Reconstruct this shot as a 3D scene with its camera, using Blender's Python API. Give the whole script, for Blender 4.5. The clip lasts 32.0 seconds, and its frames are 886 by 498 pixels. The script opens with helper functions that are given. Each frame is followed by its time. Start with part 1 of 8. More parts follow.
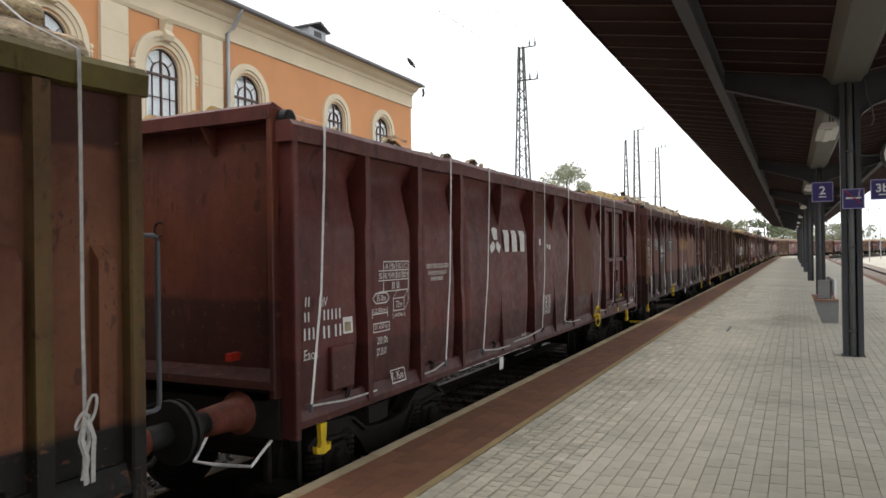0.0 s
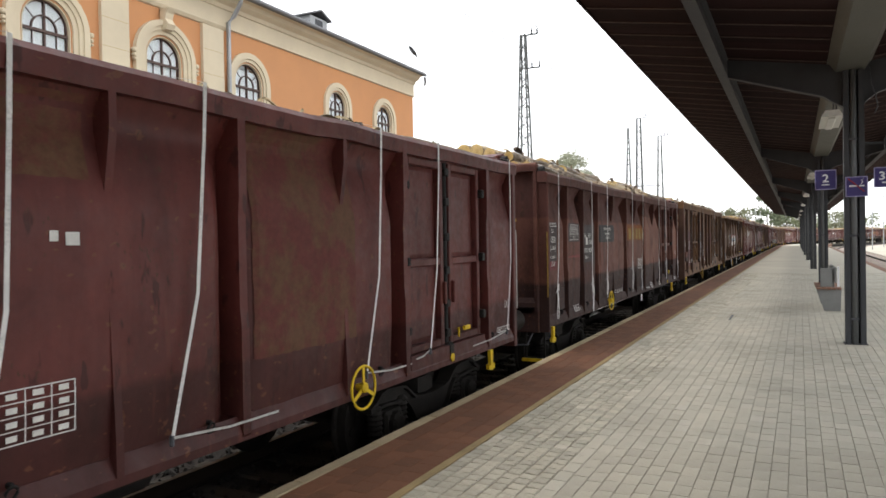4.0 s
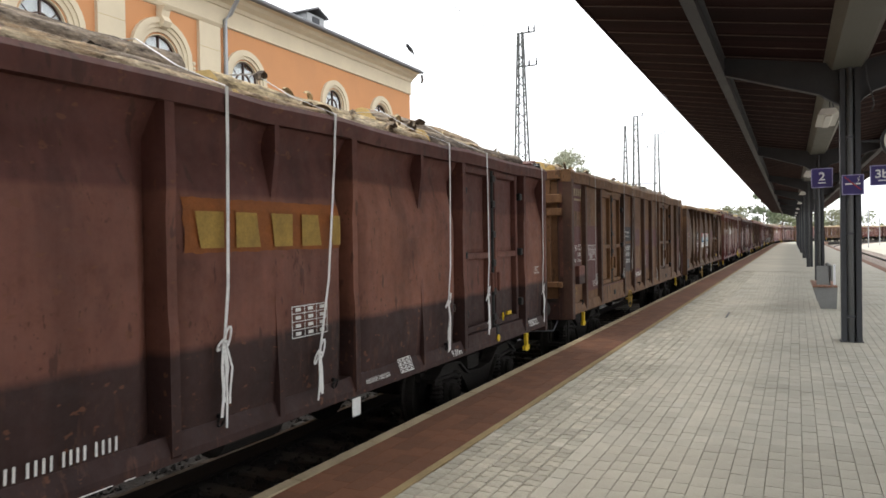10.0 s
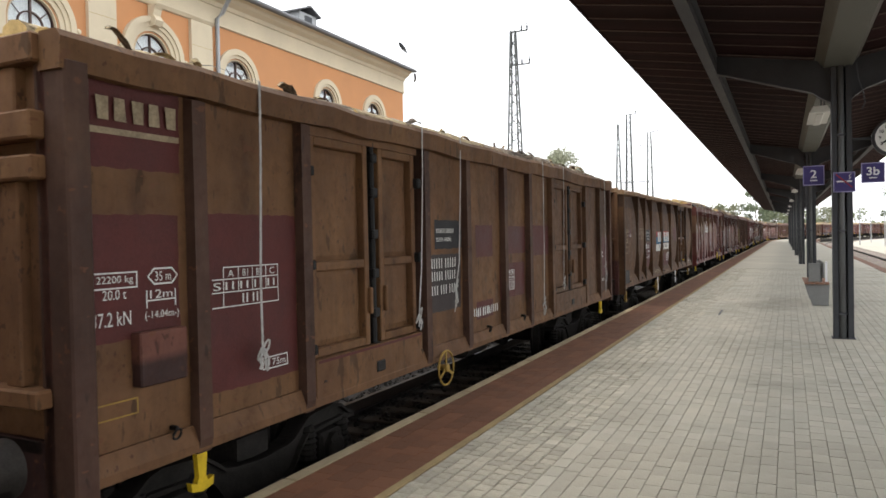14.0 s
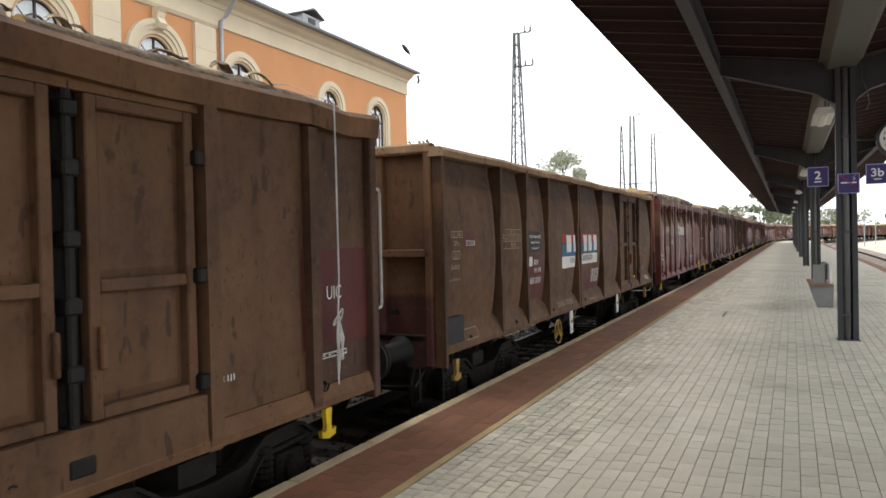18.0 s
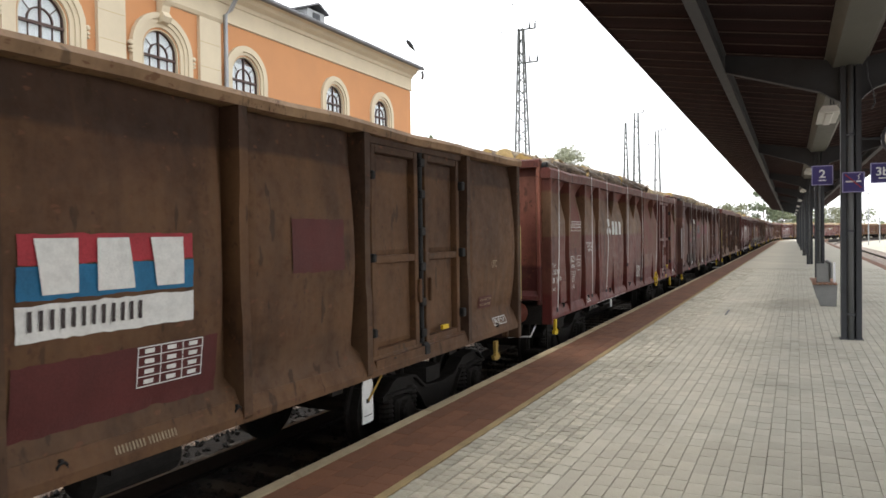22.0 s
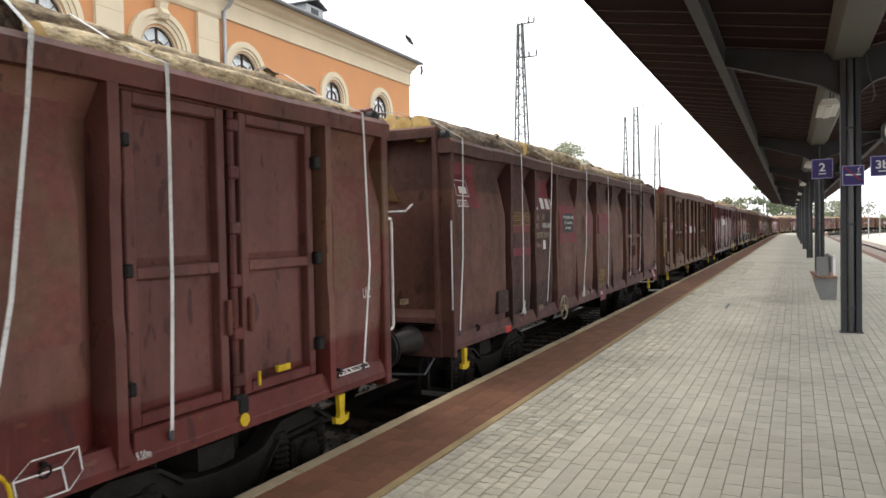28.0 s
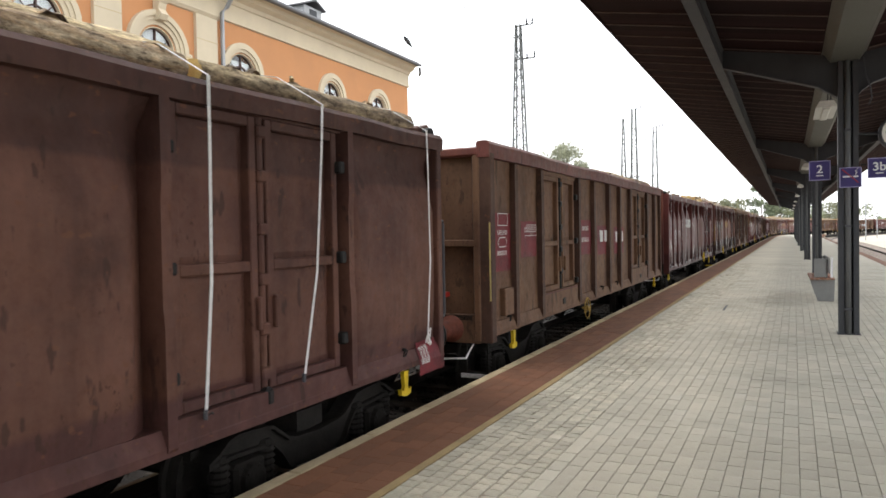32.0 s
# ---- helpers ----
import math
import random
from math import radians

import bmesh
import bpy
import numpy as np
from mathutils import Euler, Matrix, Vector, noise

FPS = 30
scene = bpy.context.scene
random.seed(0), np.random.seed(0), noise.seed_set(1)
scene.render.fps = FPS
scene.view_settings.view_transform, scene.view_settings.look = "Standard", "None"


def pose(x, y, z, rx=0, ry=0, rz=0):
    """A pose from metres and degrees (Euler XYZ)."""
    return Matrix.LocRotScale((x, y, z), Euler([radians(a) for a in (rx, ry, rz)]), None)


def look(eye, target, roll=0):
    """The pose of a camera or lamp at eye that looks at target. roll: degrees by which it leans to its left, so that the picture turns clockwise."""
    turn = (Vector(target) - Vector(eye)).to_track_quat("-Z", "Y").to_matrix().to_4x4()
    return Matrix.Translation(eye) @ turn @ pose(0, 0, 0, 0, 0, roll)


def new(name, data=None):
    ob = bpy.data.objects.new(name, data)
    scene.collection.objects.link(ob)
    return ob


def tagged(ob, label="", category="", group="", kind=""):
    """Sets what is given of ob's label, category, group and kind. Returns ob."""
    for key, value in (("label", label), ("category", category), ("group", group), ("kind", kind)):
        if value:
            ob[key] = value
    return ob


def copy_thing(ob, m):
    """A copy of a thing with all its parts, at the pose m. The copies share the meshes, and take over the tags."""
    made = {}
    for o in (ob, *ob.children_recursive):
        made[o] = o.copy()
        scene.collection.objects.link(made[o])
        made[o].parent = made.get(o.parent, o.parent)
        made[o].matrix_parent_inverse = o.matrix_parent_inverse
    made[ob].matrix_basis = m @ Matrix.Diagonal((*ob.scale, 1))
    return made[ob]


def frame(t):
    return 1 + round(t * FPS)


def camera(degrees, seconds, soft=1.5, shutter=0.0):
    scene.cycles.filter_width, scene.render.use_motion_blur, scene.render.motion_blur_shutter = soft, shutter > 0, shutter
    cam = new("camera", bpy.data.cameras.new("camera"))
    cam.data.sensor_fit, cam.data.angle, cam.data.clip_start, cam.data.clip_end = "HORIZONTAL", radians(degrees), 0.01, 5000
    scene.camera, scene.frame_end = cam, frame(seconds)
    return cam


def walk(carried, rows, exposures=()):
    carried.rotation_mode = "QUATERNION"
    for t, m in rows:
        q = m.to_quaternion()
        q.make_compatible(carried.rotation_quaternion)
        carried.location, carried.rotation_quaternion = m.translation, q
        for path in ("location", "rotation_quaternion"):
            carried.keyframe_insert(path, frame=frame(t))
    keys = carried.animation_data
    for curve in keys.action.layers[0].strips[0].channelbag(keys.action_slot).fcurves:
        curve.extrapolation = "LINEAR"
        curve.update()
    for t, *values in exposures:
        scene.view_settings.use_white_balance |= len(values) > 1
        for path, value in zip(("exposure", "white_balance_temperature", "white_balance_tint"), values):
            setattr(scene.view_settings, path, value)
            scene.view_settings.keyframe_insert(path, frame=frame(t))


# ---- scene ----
cam = camera(63.58, 32.0, soft=1.6, shutter=0.1)

# yaw to the left of the track, tilt down, lean, in degrees: a camera held at one spot
EYE = (0.0, 0.0, 1.65)
AIM = [
    (0.0, 25.767, -0.204, 0.855), (0.5, 25.802, -0.122, 0.840), (1.0, 25.849, -0.020, 0.921), (1.5, 25.876, 0.153, 0.933),
    (2.0, 25.890, 0.299, 1.028), (2.5, 25.881, 0.405, 1.059), (3.0, 25.857, 0.515, 1.061), (3.5, 25.956, 0.633, 1.020),
    (5.5, 25.881, 0.731, 0.914), (6.0, 25.812, 0.793, 1.015), (6.5, 25.887, 0.760, 0.938), (7.0, 25.793, 0.691, 0.909),
    (7.5, 25.729, 0.719, 1.006), (8.0, 25.741, 0.810, 1.065), (8.5, 25.838, 0.756, 0.959), (9.0, 25.839, 0.741, 0.904),
    (9.5, 25.752, 0.844, 0.948), (10.0, 25.722, 0.849, 0.973), (10.5, 25.625, 0.864, 1.008), (11.0, 25.556, 0.860, 1.006),
    (11.5, 25.439, 0.885, 1.095), (12.0, 25.324, 0.985, 1.176), (12.5, 25.219, 0.990, 1.120), (13.0, 25.129, 0.922, 1.082),
    (13.5, 25.183, 0.902, 1.134), (14.0, 25.216, 0.957, 1.196), (14.5, 25.254, 0.971, 1.167), (16.5, 25.405, 0.823, 1.076),
    (17.0, 25.427, 0.762, 1.167), (17.5, 25.470, 0.789, 1.224), (18.0, 25.488, 0.813, 1.242), (18.5, 25.565, 0.835, 1.136),
    (19.0, 25.585, 0.811, 1.136), (19.5, 25.637, 0.894, 1.117), (20.0, 25.622, 0.880, 1.061), (20.5, 25.681, 0.896, 1.047),
    (21.0, 25.686, 1.094, 0.909), (21.5, 25.741, 1.105, 0.817), (22.0, 25.731, 1.127, 0.827), (22.5, 25.708, 1.192, 0.980),
    (23.0, 25.694, 1.240, 1.098), (23.5, 25.743, 1.272, 1.065), (24.0, 25.757, 1.246, 0.953), (24.5, 25.747, 1.333, 0.904),
    (25.0, 25.775, 1.397, 1.013), (25.5, 25.750, 1.351, 1.059), (27.5, 25.764, 1.542, 1.139), (28.0, 25.735, 1.508, 1.104),
    (28.5, 25.703, 1.437, 1.046), (29.0, 25.681, 1.394, 1.020), (29.5, 25.677, 1.380, 0.983), (30.0, 25.628, 1.410, 1.012),
    (30.5, 25.553, 1.443, 1.058), (31.0, 25.533, 1.434, 1.087), (31.5, 25.573, 1.417, 1.075), (32.0, 25.575, 1.400, 1.045),
]


def aim(yaw, tilt, lean):
    y, p = radians(yaw), radians(tilt)
    way = Vector((-math.sin(y) * math.cos(p), math.cos(y) * math.cos(p), -math.sin(p)))
    return look(EYE, Vector(EYE) + way, -lean)


walk(cam, [(t, aim(a, b, c)) for t, a, b, c in AIM], [(0, 0.67), (1.5, 0.73), (3.5, 0.92), (7, 0.98), (20, 1.0), (25, 1.08), (32, 1.10)])

# ---- light ----
SUN_EL, SUN_AZ = 66.0, -80.0
world = bpy.data.worlds.new("overcast_sky")
scene.world = world
world.use_nodes = True
wn, wl = world.node_tree.nodes, world.node_tree.links
sky = wn.new("ShaderNodeTexSky")
sky.sky_type, sky.sun_disc = "NISHITA", False
sky.sun_elevation, sky.sun_rotation = radians(SUN_EL), radians(SUN_AZ)
sky.dust_density, sky.air_density, sky.ozone_density = 4.0, 1.0, 1.0
# a closed layer of bright cloud veils the sky and evens it out
veil = wn.new("ShaderNodeMix")
veil.data_type = "RGBA"
veil.inputs[0].default_value = 0.82
veil.inputs[7].default_value = (9.6, 9.75, 9.9, 1)
wl.new(sky.outputs[0], veil.inputs[6])
wl.new(veil.outputs[2], wn["Background"].inputs["Color"])
wn["Background"].inputs["Strength"].default_value = 0.13
sun = new("sun", bpy.data.lights.new("sun", "SUN"))
sun.data.energy, sun.data.angle, sun.data.color = 0.38, radians(7), (1.0, 0.95, 0.87)
sun.matrix_world = look((0, 0, 30), (-30 * math.sin(radians(SUN_AZ)) / math.tan(radians(SUN_EL)), -30 * math.cos(radians(SUN_AZ)) / math.tan(radians(SUN_EL)), 0))


# ---- materials ----
def nodes_of(name):
    m = bpy.data.materials.new(name)
    m.use_nodes = True
    return m, m.node_tree.nodes, m.node_tree.links


def ramp(n, l, src, stops):
    r = n.new("ShaderNodeValToRGB")
    e = r.color_ramp.elements
    while len(e) < len(stops):
        e.new(0.5)
    for k, (p, c) in zip(e, stops):
        k.position, k.color = p, (*c, 1) if len(c) == 3 else c
    l.new(src, r.inputs[0])
    return r.outputs[0]


def noise_of(n, l, scale, detail=6, rough=0.6, stretch=(1, 1, 1), vec="Object"):
    tc, mp, no = n.new("ShaderNodeTexCoord"), n.new("ShaderNodeMapping"), n.new("ShaderNodeTexNoise")
    mp.inputs["Scale"].default_value = stretch
    no.inputs["Scale"].default_value, no.inputs["Detail"].default_value, no.inputs["Roughness"].default_value = scale, detail, rough
    l.new(tc.outputs[vec], mp.inputs[0])
    l.new(mp.outputs[0], no.inputs["Vector"])
    return no.outputs["Fac"]


def mix(n, l, fac, a, b, mode="MIX"):
    x = n.new("ShaderNodeMix")
    x.data_type, x.blend_type = "RGBA", mode
    for sock, v in ((x.inputs[0], fac), (x.inputs[6], a), (x.inputs[7], b)):
        if isinstance(v, (int, float)):
            sock.default_value = v
        elif isinstance(v, tuple):
            sock.default_value = (*v, 1) if len(v) == 3 else v
        else:
            l.new(v, sock)
    return x.outputs[2]


def finish(n, l, colour, rough, metal=0.0, bump=None, height=0.02):
    p = n["Principled BSDF"]
    if isinstance(colour, tuple):
        p.inputs["Base Color"].default_value = (*colour, 1)
    else:
        l.new(colour, p.inputs["Base Color"])
    if isinstance(rough, (int, float)):
        p.inputs["Roughness"].default_value = rough
    else:
        l.new(rough, p.inputs["Roughness"])
    p.inputs["Metallic"].default_value = metal
    if bump is not None:
        b = n.new("ShaderNodeBump")
        b.inputs["Strength"].default_value, b.inputs["Distance"].default_value = 0.6, height
        l.new(bump, b.inputs["Height"])
        l.new(b.outputs[0], p.inputs["Normal"])
    return p


def plain(name, c, rough=0.6, metal=0.0, vary=0.18, scale=4.0, grain=70.0, height=0.004, stretch=(1, 1, 1)):
    """One colour with broad stains and a fine grain."""
    m, n, l = nodes_of(name)
    broad, fine = noise_of(n, l, scale, 5, 0.65, stretch), noise_of(n, l, grain, 3, 0.6)
    dark, light = tuple(v * (1 - vary) for v in c), tuple(min(1, v * (1 + vary)) for v in c)
    col = ramp(n, l, broad, [(0.3, dark), (0.7, light)])
    g = ramp(n, l, fine, [(0.3, (1 - vary * 0.6,) * 3), (0.7, (1 + vary * 0.3,) * 3)])
    col = mix(n, l, 1.0, col, g, "MULTIPLY")
    r = ramp(n, l, broad, [(0.3, (rough * 0.85,) * 3), (0.7, (min(1, rough * 1.12),) * 3)])
    p = finish(n, l, col, r, metal, fine, height)
    if rough > 0.45:
        p.inputs["Specular IOR Level"].default_value = 0.22
    return m


def wagon_paint(name, base, second, rust, amount=0.5, low=None, band=None, gloss=0.0):
    """Weathered wagon paint: faded patches, runs of dirt, rust bloom; a fresher or darker band towards the sill where low is given."""
    m, n, l = nodes_of(name)
    broad = noise_of(n, l, 0.9, 6, 0.62)
    runs = noise_of(n, l, 3.4, 5, 0.6, (1.0, 1.0, 0.12))
    spots = noise_of(n, l, 9.0, 8, 0.72)
    fine = noise_of(n, l, 120.0, 3, 0.6)
    col = mix(n, l, ramp(n, l, broad, [(0.36, (0, 0, 0)), (0.62, (1, 1, 1))]), base, second)
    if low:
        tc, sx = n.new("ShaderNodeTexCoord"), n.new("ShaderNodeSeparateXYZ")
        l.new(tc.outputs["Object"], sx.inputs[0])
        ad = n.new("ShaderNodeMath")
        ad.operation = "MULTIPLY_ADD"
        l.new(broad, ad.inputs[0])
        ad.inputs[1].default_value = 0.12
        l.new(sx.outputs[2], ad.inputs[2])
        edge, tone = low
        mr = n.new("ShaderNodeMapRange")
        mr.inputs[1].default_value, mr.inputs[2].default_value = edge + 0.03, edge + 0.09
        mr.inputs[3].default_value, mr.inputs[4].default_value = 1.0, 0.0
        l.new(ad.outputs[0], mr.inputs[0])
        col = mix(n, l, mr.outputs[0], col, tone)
    if band:
        z0, z1, tone = band
        tc, sx = n.new("ShaderNodeTexCoord"), n.new("ShaderNodeSeparateXYZ")
        l.new(tc.outputs["Object"], sx.inputs[0])
        ad = n.new("ShaderNodeMath")
        ad.operation = "MULTIPLY_ADD"
        l.new(broad, ad.inputs[0])
        ad.inputs[1].default_value = 0.10
        l.new(sx.outputs[2], ad.inputs[2])
        mid, half = (z0 + z1) / 2 + 0.05, (z1 - z0) / 2
        di = n.new("ShaderNodeMath")
        di.operation = "SUBTRACT"
        l.new(ad.outputs[0], di.inputs[0])
        di.inputs[1].default_value = mid
        ab = n.new("ShaderNodeMath")
        ab.operation = "ABSOLUTE"
        l.new(di.outputs[0], ab.inputs[0])
        mr = n.new("ShaderNodeMapRange")
        mr.inputs[1].default_value, mr.inputs[2].default_value = half - 0.02, half + 0.02
        mr.inputs[3].default_value, mr.inputs[4].default_value = 0.8, 0.0
        l.new(ab.outputs[0], mr.inputs[0])
        col = mix(n, l, mr.outputs[0], col, tone)
    col = mix(n, l, ramp(n, l, spots, [(0.62 - 0.12 * amount, (0, 0, 0)), (0.74, (0.5, 0.5, 0.5))]), col, rust)
    scuff = noise_of(n, l, 15.0, 9, 0.78)
    col = mix(n, l, 1.0, col, ramp(n, l, scuff, [(0.32, (0.90, 0.89, 0.89)), (0.5, (1.0, 1.0, 1.0)), (0.70, (1.07, 1.06, 1.06))]), "MULTIPLY")
    stain = noise_of(n, l, 1.5, 6, 0.62, (1.0, 1.0, 0.75))
    col = mix(n, l, 1.0, col, ramp(n, l, stain, [(0.30, (0.56, 0.52, 0.50)), (0.43, (0.89, 0.87, 0.86)), (0.58, (1.06, 1.06, 1.06)), (0.70, (1.22, 1.24, 1.20))]), "MULTIPLY")
    grime = ramp(n, l, runs, [(0.34, (0.66, 0.64, 0.62)), (0.56, (1.06, 1.05, 1.04))])
    col = mix(n, l, 0.7, col, grime, "MULTIPLY")
    # scrapes: short dark scars and raw rusty nicks
    scars = noise_of(n, l, 6.5, 3, 0.55, (1.0, 1.25, 0.42))
    col = mix(n, l, ramp(n, l, scars, [(0.635, (0, 0, 0)), (0.67, (0.7, 0.7, 0.7))]), col, tuple(0.30 * v for v in base))
    nicks = noise_of(n, l, 19.0, 2, 0.5, (1.0, 0.5, 0.9))
    col = mix(n, l, ramp(n, l, nicks, [(0.665, (0, 0, 0)), (0.70, (0.65, 0.65, 0.65))]), col, (0.13, 0.052, 0.026))
    # rust specks in clusters, each with a short run below it
    where = ramp(n, l, noise_of(n, l, 2.3, 3, 0.6), [(0.50, (0, 0, 0)), (0.60, (1, 1, 1))])
    specks = ramp(n, l, noise_of(n, l, 34.0, 2, 0.5, (1.0, 1.0, 0.55)), [(0.62, (0, 0, 0)), (0.66, (0.8, 0.8, 0.8))])
    col = mix(n, l, mix(n, l, 1.0, specks, where, "MULTIPLY"), col, (0.060, 0.026, 0.014))
    weep = ramp(n, l, noise_of(n, l, 13.0, 3, 0.55, (1.0, 1.0, 0.07)), [(0.60, (0, 0, 0)), (0.68, (0.4, 0.4, 0.4))])
    col = mix(n, l, mix(n, l, 1.0, weep, where, "MULTIPLY"), col, tuple(0.5 * a + 0.5 * b for a, b in zip(base, rust)))
    r = ramp(n, l, spots, [(0.35, (0.60 - gloss,) * 3), (0.68, (0.82 - 0.8 * gloss,) * 3)])
    finish(n, l, col, r, 0.0, mix(n, l, 0.3, spots, fine), 0.003).inputs["Specular IOR Level"].default_value = 0.30
    return m


MAT = {}
MAT["paver"] = plain("paver_grey", (0.42, 0.39, 0.34), 0.85, vary=0.14, scale=0.8, grain=90, height=0.003)
MAT["joint"] = plain("joint_sand", (0.36, 0.325, 0.255), 0.95, vary=0.3, scale=2)
MAT["red_band"] = plain("red_band_paving", (0.235, 0.098, 0.062), 0.85, vary=0.2, scale=1.2, grain=80)
MAT["kerb"] = plain("kerb_concrete", (0.40, 0.305, 0.18), 0.85, vary=0.2, scale=3)
MAT["concrete"] = plain("concrete", (0.34, 0.32, 0.29), 0.9, vary=0.25, scale=1.5)
MAT["asphalt"] = plain("asphalt", (0.16, 0.155, 0.15), 0.9, vary=0.2, scale=0.6, grain=120)
# near-black: the shade under the train is put into this colour
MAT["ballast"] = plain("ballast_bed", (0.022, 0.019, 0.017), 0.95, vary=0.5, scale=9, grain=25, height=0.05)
MAT["steel_grey"] = plain("grey_painted_steel", (0.076, 0.079, 0.088), 0.55, vary=0.12, scale=2)
MAT["steel_dark"] = plain("dark_painted_steel", (0.054, 0.056, 0.062), 0.55, vary=0.15, scale=2)
MAT["steel_light"] = plain("light_grey_painted_metal", (0.135, 0.135, 0.120), 0.5, vary=0.12, scale=2)
MAT["planks"] = plain("stained_canopy_planks", (0.075, 0.035, 0.025), 0.7, vary=0.35, scale=3, stretch=(0.3, 4, 4))
MAT["orange"] = plain("orange_render", (0.53, 0.258, 0.12), 0.9, vary=0.06, scale=0.7, grain=60)
MAT["cream"] = plain("cream_render", (0.60, 0.515, 0.375), 0.88, vary=0.07, scale=0.9, grain=60)
MAT["zinc"] = plain("zinc_sheet", (0.36, 0.37, 0.38), 0.5, 0.3, vary=0.15, scale=2)
MAT["roof_sheet"] = plain("grey_roof_sheet", (0.16, 0.16, 0.165), 0.6, 0.2, vary=0.2, scale=2)
MAT["window_wood"] = plain("brown_window_frame", (0.085, 0.052, 0.043), 0.5, vary=0.15)
MAT["iron"] = plain("dirty_running_gear", (0.021, 0.0185, 0.0165), 0.9, vary=0.4, scale=5)
MAT["rail"] = plain("worn_rail", (0.030, 0.022, 0.017), 0.6, 0.3, vary=0.3)
MAT["sleeper"] = plain("old_sleeper", (0.046, 0.040, 0.035), 0.95, vary=0.35, scale=4)


def strap_material(name, c):
    """Woven band with rows of faint print along it and handling dirt."""
    m, n, l = nodes_of(name)
    dirt, print_ = noise_of(n, l, 5.0, 5, 0.65), noise_of(n, l, 90.0, 2, 0.5, (0.3, 0.5, 1.0))
    zone = noise_of(n, l, 3.0, 1, 0.5)
    ink = mix(n, l, 1.0, ramp(n, l, print_, [(0.53, (0, 0, 0)), (0.57, (0.28, 0.28, 0.28))]), ramp(n, l, zone, [(0.46, (0, 0, 0)), (0.5, (1, 1, 1))]), "MULTIPLY")
    col = mix(n, l, ramp(n, l, dirt, [(0.32, (0.45, 0.45, 0.45)), (0.6, (0, 0, 0))]), c, tuple(0.55 * v for v in c))
    finish(n, l, mix(n, l, ink, col, (0.16, 0.16, 0.17)), 0.85, 0.0, noise_of(n, l, 300.0, 2, 0.5), 0.001)
    return m


MAT["strap"] = strap_material("white_lashing_strap", (0.72, 0.71, 0.69))
MAT["strap_grey"] = plain("grimy_grey_strap", (0.42, 0.41, 0.39), 0.8, vary=0.25, scale=10)
# greasy iron parts, and the black of the gaps round the doors
MAT["grease_and_gap"] = plain("black_greasy_iron", (0.0125, 0.0115, 0.011), 0.6, vary=0.5, scale=9)
MAT["yellow"] = plain("yellow_paint", (0.62, 0.42, 0.02), 0.55, vary=0.2, scale=8)
MAT["white"] = plain("white_marking_paint", (0.66, 0.65, 0.62), 0.7, vary=0.12, scale=14)
MAT["black"] = plain("black_marking_panel", (0.02, 0.02, 0.022), 0.6, vary=0.3, scale=6)

def bark_material(name, stops, height):
    """Bark in long flakes: a tone of its own for each log, pale peeled patches, dark cracks."""
    m, n, l = nodes_of(name)
    broad = noise_of(n, l, 3.2, 8, 0.72, (1.6, 0.30, 1.6))
    cracks = noise_of(n, l, 17.0, 7, 0.72, (1.0, 0.36, 1.0))
    fine = noise_of(n, l, 60.0, 6, 0.75, (1.0, 0.5, 1.0))
    info = n.new("ShaderNodeObjectInfo")
    sh, ad = n.new("ShaderNodeMath"), n.new("ShaderNodeMath")
    sh.operation, ad.operation = "MULTIPLY_ADD", "ADD"
    l.new(info.outputs["Random"], sh.inputs[0])
    sh.inputs[1].default_value = 0.36
    l.new(broad, ad.inputs[0])
    ad.inputs[1].default_value = -0.18
    l.new(ad.outputs[0], sh.inputs[2])
    col = ramp(n, l, sh.outputs[0], stops)
    col = mix(n, l, 1.0, col, ramp(n, l, cracks, [(0.37, (0.22, 0.19, 0.165)), (0.45, (0.74, 0.71, 0.68)), (0.54, (1.0, 1.0, 1.0)), (0.62, (1.45, 1.42, 1.36))]), "MULTIPLY")
    col = mix(n, l, 1.0, col, ramp(n, l, fine, [(0.3, (0.55, 0.53, 0.50)), (0.68, (1.22, 1.22, 1.20))]), "MULTIPLY")
    finish(n, l, col, 0.92, 0.0, mix(n, l, 0.35, cracks, fine), height)
    return m


MAT["bark"] = bark_material("rough_pine_bark", [(0.32, (0.095, 0.072, 0.054)), (0.42, (0.195, 0.152, 0.116)), (0.52, (0.32, 0.262, 0.200)), (0.58, (0.38, 0.262, 0.150)), (0.66, (0.50, 0.41, 0.285))], 0.07)
MAT["bark_pale"] = bark_material("flaking_pale_bark", [(0.34, (0.16, 0.115, 0.075)), (0.45, (0.34, 0.27, 0.175)), (0.55, (0.47, 0.375, 0.225)), (0.66, (0.56, 0.46, 0.29))], 0.03)


